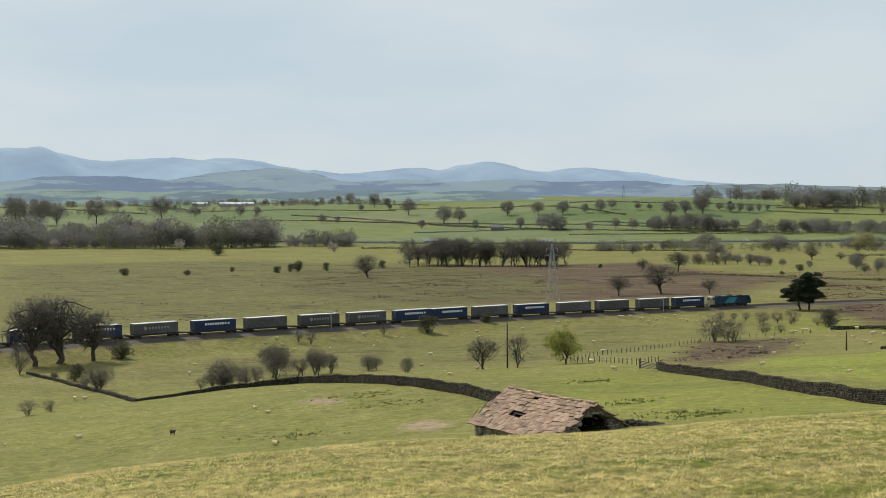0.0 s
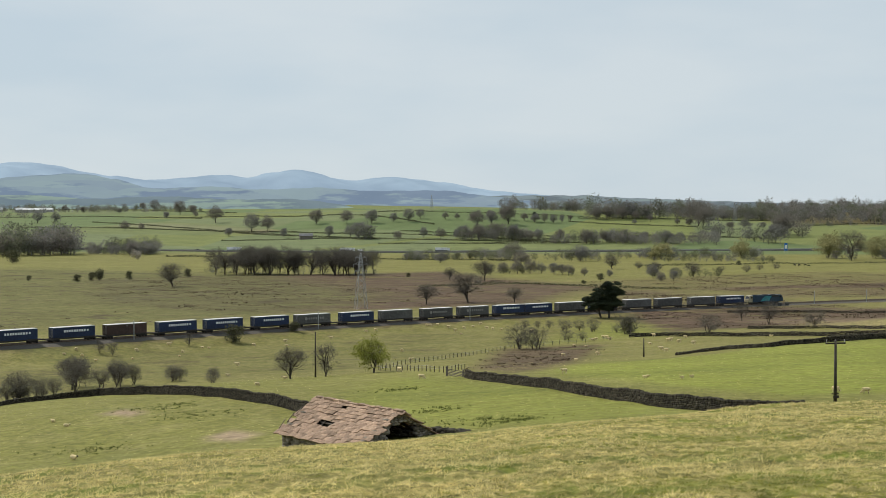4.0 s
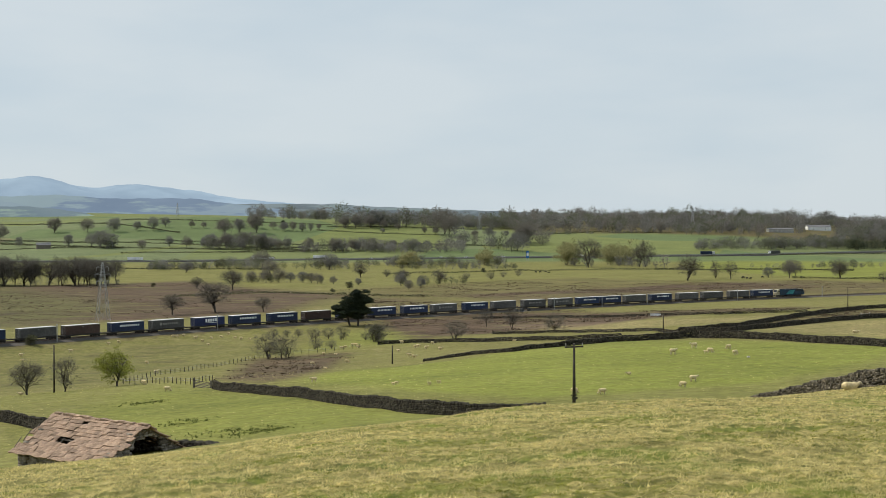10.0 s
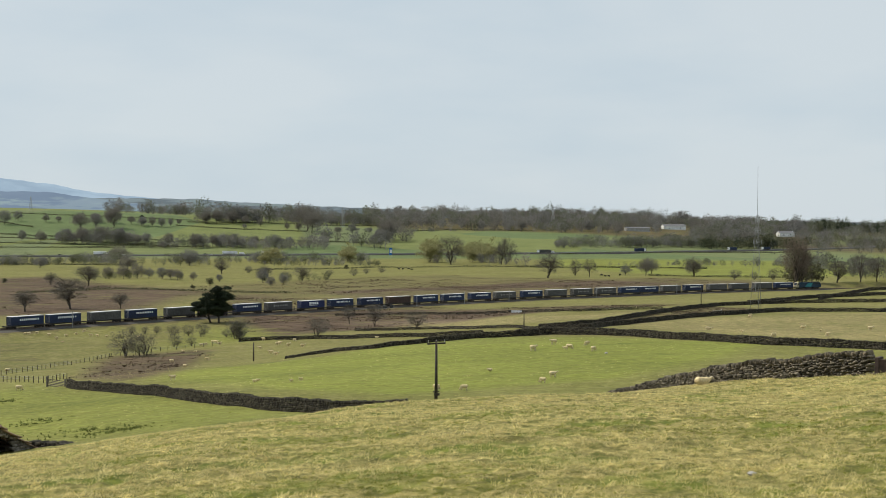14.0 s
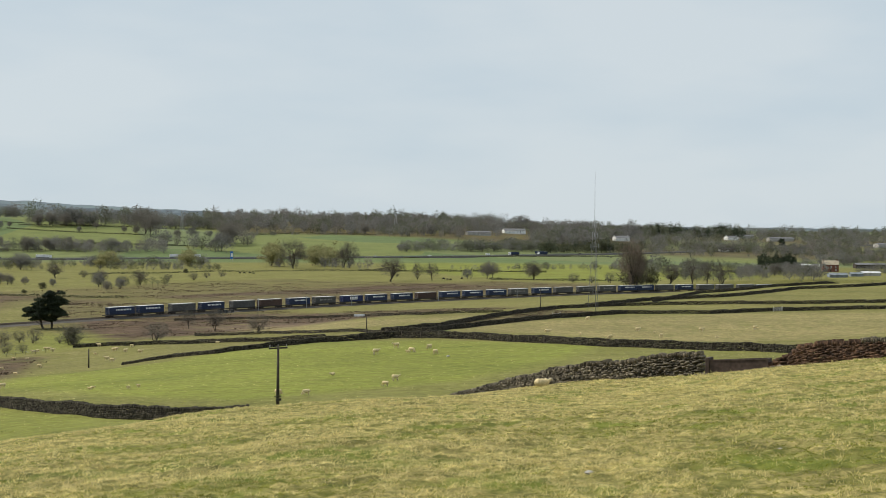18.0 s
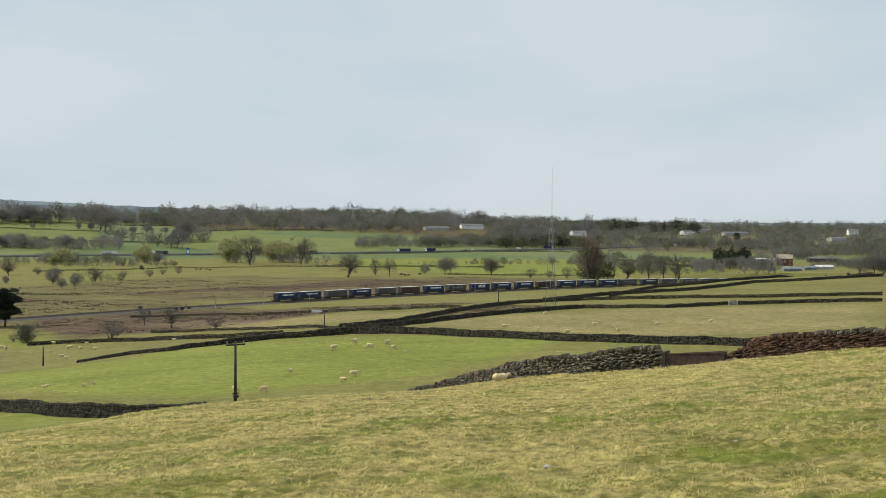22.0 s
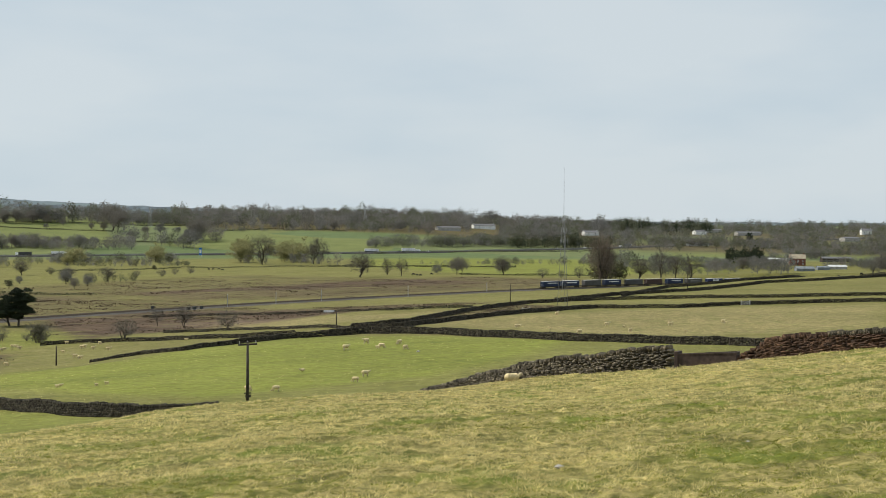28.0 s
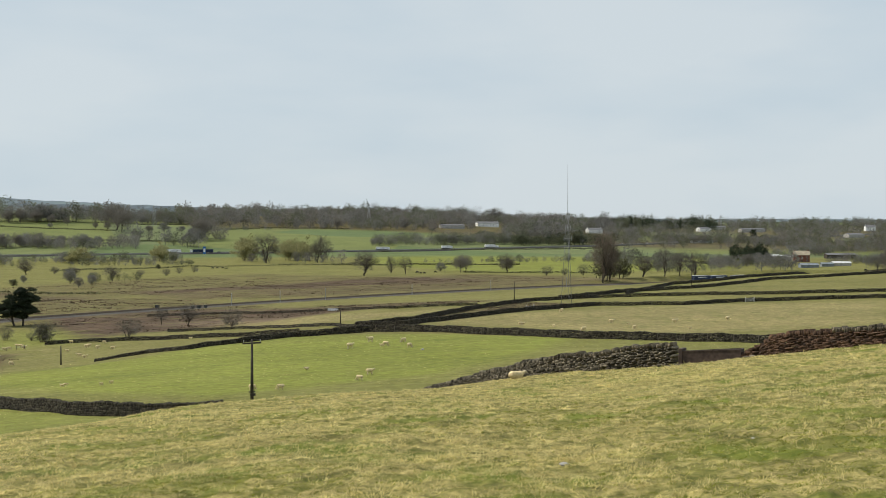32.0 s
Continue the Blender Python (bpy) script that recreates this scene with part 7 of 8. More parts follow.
# ---- gate, fences, poles, pylons, mast ----
def field_gate(a, b, mat=None):
    mat = mat or M_GATE
    (ax, ay), (bx, by) = a, b
    L, turn = math.hypot(bx - ax, by - ay), math.atan2(by - ay, bx - ax)
    g = thing("field_gate", "closed five-bar wooden field gate between posts", "gate", Matrix.Translation((ax, ay, gz(ax, ay))) @ Matrix.Rotation(turn, 4, "Z"))
    for x in (0.0, L):
        child("post", box_mesh("post", x - 0.11, x + 0.11, -0.13, 0.13, -0.3, 1.6, mat, 0.02), g)
    for k in range(5):
        z = 0.2 + 0.235 * k
        child("bar", box_mesh("bar", 0.14, L - 0.14, -0.025, 0.025, z, z + 0.12, mat), g)
    for x in (0.2, L - 0.2):
        child("stile", box_mesh("stile", x - 0.05, x + 0.05, -0.05, 0.05, 0.12, 1.28, mat), g)
    child("brace", rod_mesh("brace", (0.25, 0, 0.25), (L - 0.25, 0, 1.15), 0.035, 0.035, mat, 5), g)


field_gate(*GATE)
field_gate((136.4, 350.2), (139.8, 352.6), M_CONC)
field_gate((221.8, 367.8), (225.6, 368.6), M_CONC)


def water_trough(x, y, turn):
    t = thing("water_trough", "pale galvanised water trough standing in the pasture", "trough", Matrix.Translation((x, y, gz(x, y))) @ Matrix.Rotation(turn, 4, "Z"))
    for y0, y1 in ((-0.5, -0.44), (0.44, 0.5)):
        child("side_panel", box_mesh("side_panel", -1.8, 1.8, y0, y1, 0.1, 0.8, M_WHITE, 0.01), t)
    for x0, x1 in ((-1.86, -1.802), (1.802, 1.86)):
        child("end_panel", box_mesh("end_panel", x0, x1, -0.5, 0.5, 0.1, 0.8, M_WHITE, 0.01), t)
    child("bottom", box_mesh("bottom", -1.8, 1.8, -0.438, 0.438, 0.1, 0.16, M_WHITE), t)
    for x0 in (-1.4, 1.2):
        child("foot", box_mesh("foot", x0, x0 + 0.2, -0.45, 0.45, -0.1, 0.098, M_CONC), t)


water_trough(94.6, 429.5, -0.2)


def wire_fence(pts, step, h, rails, label):
    p = np.array(pts)
    run = np.concatenate([[0], np.cumsum(np.hypot(*np.diff(p, axis=0).T))])
    f = thing("post_fence", label, "fence", group="stock fences")
    pr = random.Random(len(pts))
    tops = []
    post = box_mesh("post", -0.06, 0.06, -0.06, 0.06, -0.3, 1.0, M_WOOD, 0.015)
    s = 0
    while s <= run[-1]:
        x, y = float(np.interp(s, run, p[:, 0])), float(np.interp(s, run, p[:, 1]))
        z = gz(x, y)
        hh = h * pr.uniform(0.85, 1.1)
        child("post", post, f, Matrix.Translation((x, y, z)) @ Matrix.Rotation(pr.gauss(0, 0.05), 4, "X") @ Matrix.Diagonal((1, 1, hh, 1)))
        tops.append((x, y, z))
        s += step * pr.uniform(0.85, 1.15)
    for k in range(rails):
        bm = bmesh.new()
        for a, b in zip(tops[:-1], tops[1:]):
            dz = h * (0.9 - 0.3 * k)
            rod(bm, (a[0], a[1], a[2] + dz), (b[0], b[1], b[2] + dz), 0.012, None, 4)
        tagged(child("wire", bm_mesh("wire", bm, M_STEEL), f), kind="stuff")


for pts, st, hh, rl in ((FENCE_A, 2.6, 1.05, 2), (FENCE_B, 2.4, 1.05, 3), (FENCE_C, 3.0, 1.0, 2)):
    wire_fence(pts, st, hh, rl, "weathered post and wire stock fence")


def beside(pts, off):
    """The plan line moved off metres towards the viewpoint."""
    return [(x * (1 - off / math.hypot(x, y)), y * (1 - off / math.hypot(x, y))) for x, y in pts]


wire_fence(beside(WALL_FIELD, 0.9), 5.0, 1.45, 0, "line of thin weathered stakes beside a field wall")


def wood_pole(x, y, h, arm, label):
    p = thing("utility_pole", label, "pole", Matrix.Translation((x, y, gz(x, y))) @ Matrix.Rotation(0.35, 4, "Z"), "wooden poles")
    child("shaft", rod_mesh("shaft", (0, 0, -0.4), (0, 0, h), 0.17, 0.11, M_POLE, 10), p)
    if arm:
        a = child("crossarm", box_mesh("crossarm", -1.0, 1.0, -0.06, 0.06, h - 0.35, h - 0.2, M_POLE, 0.01), p)
        for dx in (-0.9, 0.0, 0.9):
            child("insulator", rod_mesh("insulator", (dx, 0, h - 0.2), (dx, 0, h + 0.08), 0.05, 0.035, M_CONC, 8), a)
        child("step_bracket", box_mesh("step_bracket", -0.35, 0.35, -0.05, 0.05, 1.1, 1.2, M_POLE), p)
        child("stay_plate", box_mesh("stay_plate", -0.3, 0.28, -0.19, -0.12, 0.75, 1.0, M_POLE), p)
    return p


for x, y, h, arm in POLES:
    wood_pole(x, y, h, arm, "dark wooden utility pole with a crossarm" if arm else "plain dark wooden pole in a field")


def rail_mast(s, h):
    x, y, z, a = along(s, -3.6)
    m = thing("line_mast", "slender pale steel mast beside the railway", "mast", Matrix.Translation((float(x), float(y), float(z) - 0.8)) @ Matrix.Rotation(float(a), 4, "Z"), "railway masts")
    child("column", box_mesh("column", -0.11, 0.11, -0.11, 0.11, 0, h, M_STEEL, 0.02), m)
    child("footing", box_mesh("footing", -0.35, 0.35, -0.35, 0.35, -0.3, 0.25, M_CONC, 0.03), m)


for s in MASTS:
    rail_mast(s, 5.6)


def relay_cabinet(s, off, k):
    x, y, z, a = along(s, off)
    c = thing("relay_cabinet", "dark grey lineside relay cabinet on a concrete base", "cabinet", Matrix.Translation((float(x), float(y), float(z) - 0.75)) @ Matrix.Rotation(float(a), 4, "Z"), "lineside cabinets")
    child("base", box_mesh("base", -1.0 * k, 1.0 * k, -0.55, 0.55, -0.3, 0.25, M_CONC, 0.02), c)
    child("body", box_mesh("body", -0.9 * k, 0.9 * k, -0.45, 0.45, 0.252, 1.45, M_MASTDARK, 0.03), c)
    child("roof", box_mesh("roof", -1.0 * k, 1.0 * k, -0.55, 0.55, 1.452, 1.56, M_MASTDARK, 0.03), c)
    for x0 in (-0.86 * k, 0.03):
        d = child("door", box_mesh("door", x0, x0 + 0.83 * k, -0.485, -0.453, 0.4, 1.38, M_MASTDARK, 0.01), c)
        child("handle", box_mesh("handle", x0 + 0.4, x0 + 0.44, -0.51, -0.487, 0.95, 1.2, M_STEEL), d)


for s, off, k in ((66.0, -5.2, 0.6), (69.0, -5.4, 0.8), (73.0, -5.2, 0.6), (60.0, 9.4, 0.7)):
    relay_cabinet(s, off, k)


def lattice(name, label, x, y, h, base_w, arms, r, turn, group):
    """Four-legged steel lattice tower with arms."""
    t = thing(name, label, "pylon", Matrix.Translation((x, y, gz(x, y) - 0.2)) @ Matrix.Rotation(turn, 4, "Z"), group)
    wid = lambda z: base_w * max(0.0, 1 - z / h) ** 0.85 * 0.92 + base_w * 0.08
    for sx, sy in ((-1, -1), (1, -1), (1, 1), (-1, 1)):
        rings = [(sx * wid(h * k / 6) / 2 + r * dx, sy * wid(h * k / 6) / 2 + r * dy, h * k / 6) for k in range(7) for dx, dy in ((-1, 0), (0, -1), (1, 0), (0, 1))]
        quads = [(4 * k + i, 4 * k + (i + 1) % 4, 4 * k + 4 + (i + 1) % 4, 4 * k + 4 + i) for k in range(6) for i in range(4)]
        child("leg", quick_mesh("leg", np.array(rings), np.array(quads), M_STEEL), t)
    zs = [h * (1 - 0.86**k) / (1 - 0.86**11) for k in range(12)]
    for a, b in (((-1, -1), (1, -1)), ((1, -1), (1, 1)), ((1, 1), (-1, 1)), ((-1, 1), (-1, -1))):
        bm = bmesh.new()
        for z0, z1 in zip(zs[:-1], zs[1:]):
            w0, w1 = wid(z0) / 2, wid(z1) / 2
            rod(bm, (a[0] * w0, a[1] * w0, z0), (b[0] * w1, b[1] * w1, z1), r * 0.6, None, 4)
            rod(bm, (b[0] * w0, b[1] * w0, z0), (a[0] * w1, a[1] * w1, z1), r * 0.6, None, 4)
        tagged(child("bracing", bm_mesh("bracing", bm, M_STEEL), t), kind="stuff")
    for z, w in arms:
        arm = bmesh.new()
        for s in (-1, 1):
            rod(arm, (0, 0, h * z + 0.9), (s * w, 0, h * z), r * 0.7, None, 4)
            rod(arm, (0, 0, h * z - 0.2), (s * w, 0, h * z), r * 0.7, None, 4)
            rod(arm, (s * w, 0, h * z), (s * w, 0, h * z - 1.6), r * 0.9, None, 5)
        child("crossarm", bm_mesh("crossarm", arm, M_STEEL), t)
    return t


for k, (x, y, h) in enumerate(PYLONS):
    far = math.hypot(x, y) > 900
    lattice("pylon", "grey steel lattice electricity pylon", x, y, h, h * 0.2, ((0.68, h * 0.11), (0.80, h * 0.13), (0.92, h * 0.10)), 0.14 if far else 0.085, 0.5 + 0.3 * k, "pylons")


def radio_mast(x, y, h):
    t = thing("radio_mast", "tall slim lattice radio mast with a whip aerial", "mast", Matrix.Translation((x, y, gz(x, y) - 0.3)))
    low = h * 0.66
    wid = lambda z: 3.6 * (1 - z / low) + 0.7
    for k in range(3):
        a = 2 * math.pi * k / 3 + 0.4
        b = a + 2 * math.pi / 3
        child("leg", rod_mesh("leg", (wid(0) / 2 * math.cos(a), wid(0) / 2 * math.sin(a), 0), (wid(low) / 2 * math.cos(a), wid(low) / 2 * math.sin(a), low), 0.075, 0.055, M_MASTSTEEL, 6), t)
        bm = bmesh.new()
        for j in range(14):
            z0, z1 = low * j / 14, low * (j + 1) / 14
            p, q = (a, b) if j % 2 else (b, a)
            rod(bm, (wid(z0) / 2 * math.cos(p), wid(z0) / 2 * math.sin(p), z0), (wid(z1) / 2 * math.cos(q), wid(z1) / 2 * math.sin(q), z1), 0.028, None, 4)
        tagged(child("bracing", bm_mesh("bracing", bm, M_MASTSTEEL), t), kind="stuff")
    child("whip_aerial", rod_mesh("whip_aerial", (0, 0, low - 0.5), (0, 0, h), 0.06, 0.035, M_MASTSTEEL, 6), t)
    for z, r in ((0.47, 1.5), (0.55, 1.0), (0.62, 0.8)):
        bm = bmesh.new()
        for k in range(3):
            a = 2.1 * k
            rod(bm, (0, 0, h * z), (r * math.cos(a), r * math.sin(a), h * z + 0.3), 0.06, None, 5)
            rod(bm, (r * math.cos(a), r * math.sin(a), h * z - 0.6), (r * math.cos(a), r * math.sin(a), h * z + 0.9), 0.09, None, 6)
        child("antenna_arm", bm_mesh("antenna_arm", bm, M_STEEL), t)


radio_mast(*RADIO_MAST)


# ---- sheet-metal panel, posts and stones by the near wall ----
def metal_panel():
    (ax, ay), (bx, by) = PANEL
    L, turn = math.hypot(bx - ax, by - ay), math.atan2(by - ay, bx - ax)
    t = thing("metal_feed_trough", "rusty brown sheet-metal trough closing a wall gap", "trough", Matrix.Translation((ax, ay, gz(ax, ay))) @ Matrix.Rotation(turn, 4, "Z") @ Matrix.Rotation(0.0, 4, "Y"))
    dz = gz(bx, by) - gz(ax, ay)
    def skew(name, x0, x1, y0, y1, za0, za1, zb0, zb1, mat):
        bm = bmesh.new()
        v = [bm.verts.new(c) for c in ((x0, y0, za0), (x1, y0, zb0), (x1, y1, zb0), (x0, y1, za0), (x0, y0, za1), (x1, y0, zb1), (x1, y1, zb1), (x0, y1, za1))]
        for f in BOX_F:
            bm.faces.new([v[i] for i in f])
        return bm_mesh(name, bm, mat)
    child("front_panel", skew("front_panel", 0.12, L, -0.03, 0.03, -0.25, 0.72, dz - 0.25, dz + 0.48, M_TROUGH), t)
    child("back_panel", skew("back_panel", 0.12, L, 0.62, 0.66, -0.25, 0.74, dz - 0.25, dz + 0.56, M_TROUGH), t)
    child("rim", skew("rim", 0.1, L + 0.02, -0.06, 0.05, 0.72, 0.78, dz + 0.48, dz + 0.54, M_TROUGH), t)
    child("end_post", box_mesh("end_post", -0.1, 0.12, -0.1, 0.7, -0.3, 0.9, M_TROUGH, 0.02), t)
    child("end_panel", box_mesh("end_panel", L + 0.001, L + 0.08, -0.05, 0.68, dz - 0.3, dz + 0.55, M_TROUGH), t)


metal_panel()


def rock(x, y, size, label, mat, sink=0.2):
    rng = random.Random(int(x * 10) + 7)
    bm = bmesh.new()
    bmesh.ops.create_icosphere(bm, subdivisions=2, radius=size)
    for v in bm.verts:
        k = 1 + 0.28 * noise.noise(Vector(v.co) / size * 1.3 + Vector((x, y, 0)))
        v.co = Vector((v.co.x * 1.25 * k, v.co.y * 0.9 * k, v.co.z * 0.55 * k))
    thing("field_stone", label, "stone", Matrix.Translation((x, y, gz(x, y) + size * 0.3 * (1 - sink))) @ Matrix.Rotation(rng.uniform(0, 6), 4, "Z"), "loose stones", me=bm_mesh("field_stone", bm, mat))


for x, y, s in STONES:
    rock(x, y, s, "pale loose stone lying in the grass", M_CONC)
for x, y, s in ((33.2, 62.1, 0.16), (33.0, 62.7, 0.13), (32.7, 63.2, 0.18), (32.5, 63.6, 0.12), (36.0, 59.6, 0.2), (36.1, 59.1, 0.17), (35.9, 60.2, 0.15)):
    rock(x, y, s, "reddish stone fallen from the wall", M_COPE)


# ---- sheep and cattle ----
def blob(name, parts, mat, seed, rough=0.08):
    bm = bmesh.new()
    for (cx, cy, cz), (sx, sy, sz) in parts:
        r = bmesh.ops.create_icosphere(bm, subdivisions=2, radius=1.0)
        for v in r["verts"]:
            k = 1 + rough * noise.noise(v.co * 2.3 + Vector((seed, cx * 9, 0)))
            v.co = Vector((cx + v.co.x * sx * k, cy + v.co.y * sy * k, cz + v.co.z * sz * k))
    return bm_mesh(name, bm, mat, True)


def make_sheep(pose_kind, fleece=None, face=None, label="", k=1.0):
    fl, fa = fleece or M_FLEECE, face or M_FACE
    s = thing("sheep", label, "sheep", group="grazing sheep")
    low = pose_kind == "lying"
    z = 0.34 if low else 0.62
    child("fleece", blob("fleece", [((0, 0, z), (0.50, 0.27, 0.29)), ((0.26, 0, z + 0.02), (0.27, 0.25, 0.27)), ((-0.28, 0, z + 0.03), (0.28, 0.27, 0.28)), ((0.46, 0, z + 0.08), (0.16, 0.14, 0.16))], fl, 3), s)
    if pose_kind == "grazing":
        hx, hz = 0.66, 0.22
    else:
        hx, hz = 0.68, z + 0.22
    head = child("head", blob("head", [((hx, 0, hz), (0.15, 0.085, 0.10)), ((hx + 0.11, 0, hz - 0.05), (0.08, 0.06, 0.065))], fa, 5, 0.03), s)
    child("neck", rod_mesh("neck", (0.42, 0, z + 0.05), (hx - 0.02, 0, hz), 0.15, 0.085, fl, 8), s)
    for y in (-0.11, 0.11):
        child("ear", blob("ear", [((hx - 0.05, y, hz + 0.05), (0.03, 0.06, 0.025))], fa, 8, 0.02), head)
    if not low:
        for x in (-0.32, 0.32):
            for y in (-0.14, 0.14):
                child("leg", rod_mesh("leg", (x, y, 0.45), (x, y, -0.02), 0.055, 0.04, fa, 6), s)
    child("tail", blob("tail", [((-0.55, 0, z + 0.02), (0.06, 0.05, 0.14))], fl, 4), s)
    return s


SHEEP_KINDS = {
    "g": make_sheep("grazing", label="cream woolly sheep grazing with lowered head"),
    "s": make_sheep("standing", label="cream woolly sheep standing in the pasture"),
    "l": make_sheep("lying", label="cream woolly sheep lying on the grass"),
    "d": make_sheep("lying", face=M_DARKFACE, label="cream sheep with a dark face lying down"),
    "b": make_sheep("standing", fleece=M_POLE, face=M_DARKFACE, label="dark brown sheep standing alone"),
}
SHEEP_MADE = set()


def put_sheep(x, y, size, kind, turn):
    proto = SHEEP_KINDS[kind]
    m = Matrix.Translation((x, y, gz(x, y))) @ Matrix.Rotation(turn, 4, "Z") @ Matrix.Scale(size * (0.86 if 100 < math.hypot(x, y) < 200 else (1.1 if math.hypot(x, y) >= 200 else 1.0)), 4)
    if kind in SHEEP_MADE:
        return copy_thing(proto, m)
    SHEEP_MADE.add(kind)
    proto.matrix_basis = m
    return proto


sr = random.Random(77)
FLOCK = [put_sheep(x, y, sz * 0.92, kd, sr.uniform(-0.7, 0.7) + (math.pi if sr.random() < 0.5 else 0)) for x, y, sz, kd in SHEEP]
for kd in "gsldb":
    if kd not in SHEEP_MADE:
        put_sheep(60.0, 180.0, 1.0, kd, 0.5)


def make_cow():
    c = thing("cow", "black cow grazing in a distant field", "cow", group="distant cattle")
    child("body", blob("body", [((0, 0, 1.0), (0.95, 0.36, 0.42)), ((0.6, 0, 1.05), (0.4, 0.3, 0.38))], M_HIDE, 3, 0.04), c)
    child("head", blob("head", [((1.25, 0, 0.55), (0.28, 0.14, 0.16))], M_HIDE, 4, 0.03), c)
    child("neck", rod_mesh("neck", (0.75, 0, 1.1), (1.2, 0, 0.6), 0.24, 0.15, M_HIDE, 8), c)
    for x in (-0.7, 0.65):
        for y in (-0.22, 0.22):
            child("leg", rod_mesh("leg", (x, y, 0.8), (x, y, -0.02), 0.1, 0.07, M_HIDE, 6), c)
    return c


cow = None
for x, y in COWS:
    m = Matrix.Translation((x, y, gz(x, y))) @ Matrix.Rotation(sr.choice((0.1, 3.0, 0.6, 3.6)), 4, "Z")
    if cow is None:
        cow = make_cow()
        cow.matrix_basis = m
    else:
        copy_thing(cow, m)


# ---- buildings ----
def house(name, label, x, y, turn, L, Wd, wall_h, roof_h, wall_mat, roof_mat, windows=0, chimney=False, door=False, category="house"):
    z = gz(x, y)
    t = thing(name, label, category, Matrix.Translation((x, y, z)) @ Matrix.Rotation(turn, 4, "Z"), "buildings")
    bm = bmesh.new()
    slab(bm, -L / 2, L / 2, -Wd / 2, Wd / 2, -1.0, wall_h)
    body = bm_mesh("wall", bm, wall_mat)
    child("wall", body, t)
    for s in (-1, 1):
        bm = bmesh.new()
        a = [bm.verts.new(c) for c in ((s * L / 2, -Wd / 2, wall_h), (s * L / 2, Wd / 2, wall_h), (s * L / 2, 0, wall_h + roof_h))]
        b = [bm.verts.new(v.co + Vector((-s * 0.3, 0, 0))) for v in a]
        bm.faces.new(a), bm.faces.new(b[::-1])
        for i in range(3):
            bm.faces.new((a[(i + 1) % 3], a[i], b[i], b[(i + 1) % 3]))
        bmesh.ops.recalc_face_normals(bm, faces=bm.faces)
        child("gable", bm_mesh("gable", bm, wall_mat), t)
        bm = bmesh.new()
        o, e, th = 0.3, 0.35, 0.12
        k = roof_h / (Wd / 2)
        pts = [(-L / 2 - o, 0, wall_h + roof_h), (L / 2 + o, 0, wall_h + roof_h), (L / 2 + o, s * (Wd / 2 + e), wall_h - e * k), (-L / 2 - o, s * (Wd / 2 + e), wall_h - e * k)]
        lo = [bm.verts.new(Vector(c) + Vector((0, 0, 0.02))) for c in pts]
        hi = [bm.verts.new(Vector(c) + Vector((0, 0, 0.02 + th))) for c in pts]
        bm.faces.new(lo), bm.faces.new(hi[::-1])
        for i in range(4):
            bm.faces.new((lo[(i + 1) % 4], lo[i], hi[i], hi[(i + 1) % 4]))
        bmesh.ops.recalc_face_normals(bm, faces=bm.faces)
        child("roof", bm_mesh("roof", bm, roof_mat), t)
    for s in (-1, 1):
        for k in range(windows):
            for fl in range(2 if wall_h > 4 else 1):
                wx = -L / 2 + (k + 0.5) * L / windows
                wz = 1.0 + 2.5 * fl
                if door and fl == 0 and k == windows // 2:
                    child("door", box_mesh("door", wx - 0.5, wx + 0.5, s * Wd / 2 - 0.04, s * Wd / 2 + 0.04, 0.0, 2.05, M_POLE), t)
                    continue
                win = child("window", box_mesh("window", wx - 0.55, wx + 0.55, s * Wd / 2 - 0.05, s * Wd / 2 + 0.03, wz, wz + 1.3, M_WHITE), t)
                child("pane", box_mesh("pane", wx - 0.45, wx + 0.45, s * Wd / 2 - 0.02, s * Wd / 2 + 0.05 * s + 0.0, wz + 0.1, wz + 1.2, M_GLASS) if s > 0 else box_mesh("pane", wx - 0.45, wx + 0.45, -Wd / 2 - 0.06, -Wd / 2 + 0.02, wz + 0.1, wz + 1.2, M_GLASS), win)
    if chimney:
        for s in (-1, 1):
            child("chimney", box_mesh("chimney", s * (L / 2 - 0.9) - 0.45, s * (L / 2 - 0.9) + 0.45, -0.4, 0.4, wall_h + roof_h - 0.7, wall_h + roof_h + 1.1, wall_mat), t)
    return t


def build_buildings():
    x, y = FARMHOUSE
    house("farmhouse", "red brick two-storey farmhouse with a pale stone roof", x, y, -0.45, 13, 9, 6.2, 3.4, M_BRICK, M_ROOFSAND, 3, True, True)
    kinds = {"g": (M_CONC, M_ROOFGREY, "grey-roofed farm shed among trees", "shed"), "w": (M_WHITE, M_ROOFGREY, "white rendered house with a grey roof", "house"),
             "b": (M_BLUESHED, M_BLUESHED, "low shed with pale blue-grey sheeting", "shed"), "s": (M_BARNWALL, M_ROOFGREY, "stone field barn with a pale slate roof", "barn"),
             "p": (M_CONC, M_ROOFPALE, "long farm shed with a pale fibre-cement roof", "shed"),
             "d": (M_POLE, M_ROOFGREY, "long dark farm shed with a pale roof", "shed")}
    for x, y, turn, L, Wd, wh, rh, k in SHEDS:
        wm, rm, lab, cat = kinds[k]
        house("farm_shed" if cat == "shed" else ("house" if cat == "house" else "stone_barn"), lab, x, y, turn, L, Wd, wh, rh, wm, rm, 2 if cat == "house" else 0, cat == "house", False, cat)


build_buildings()


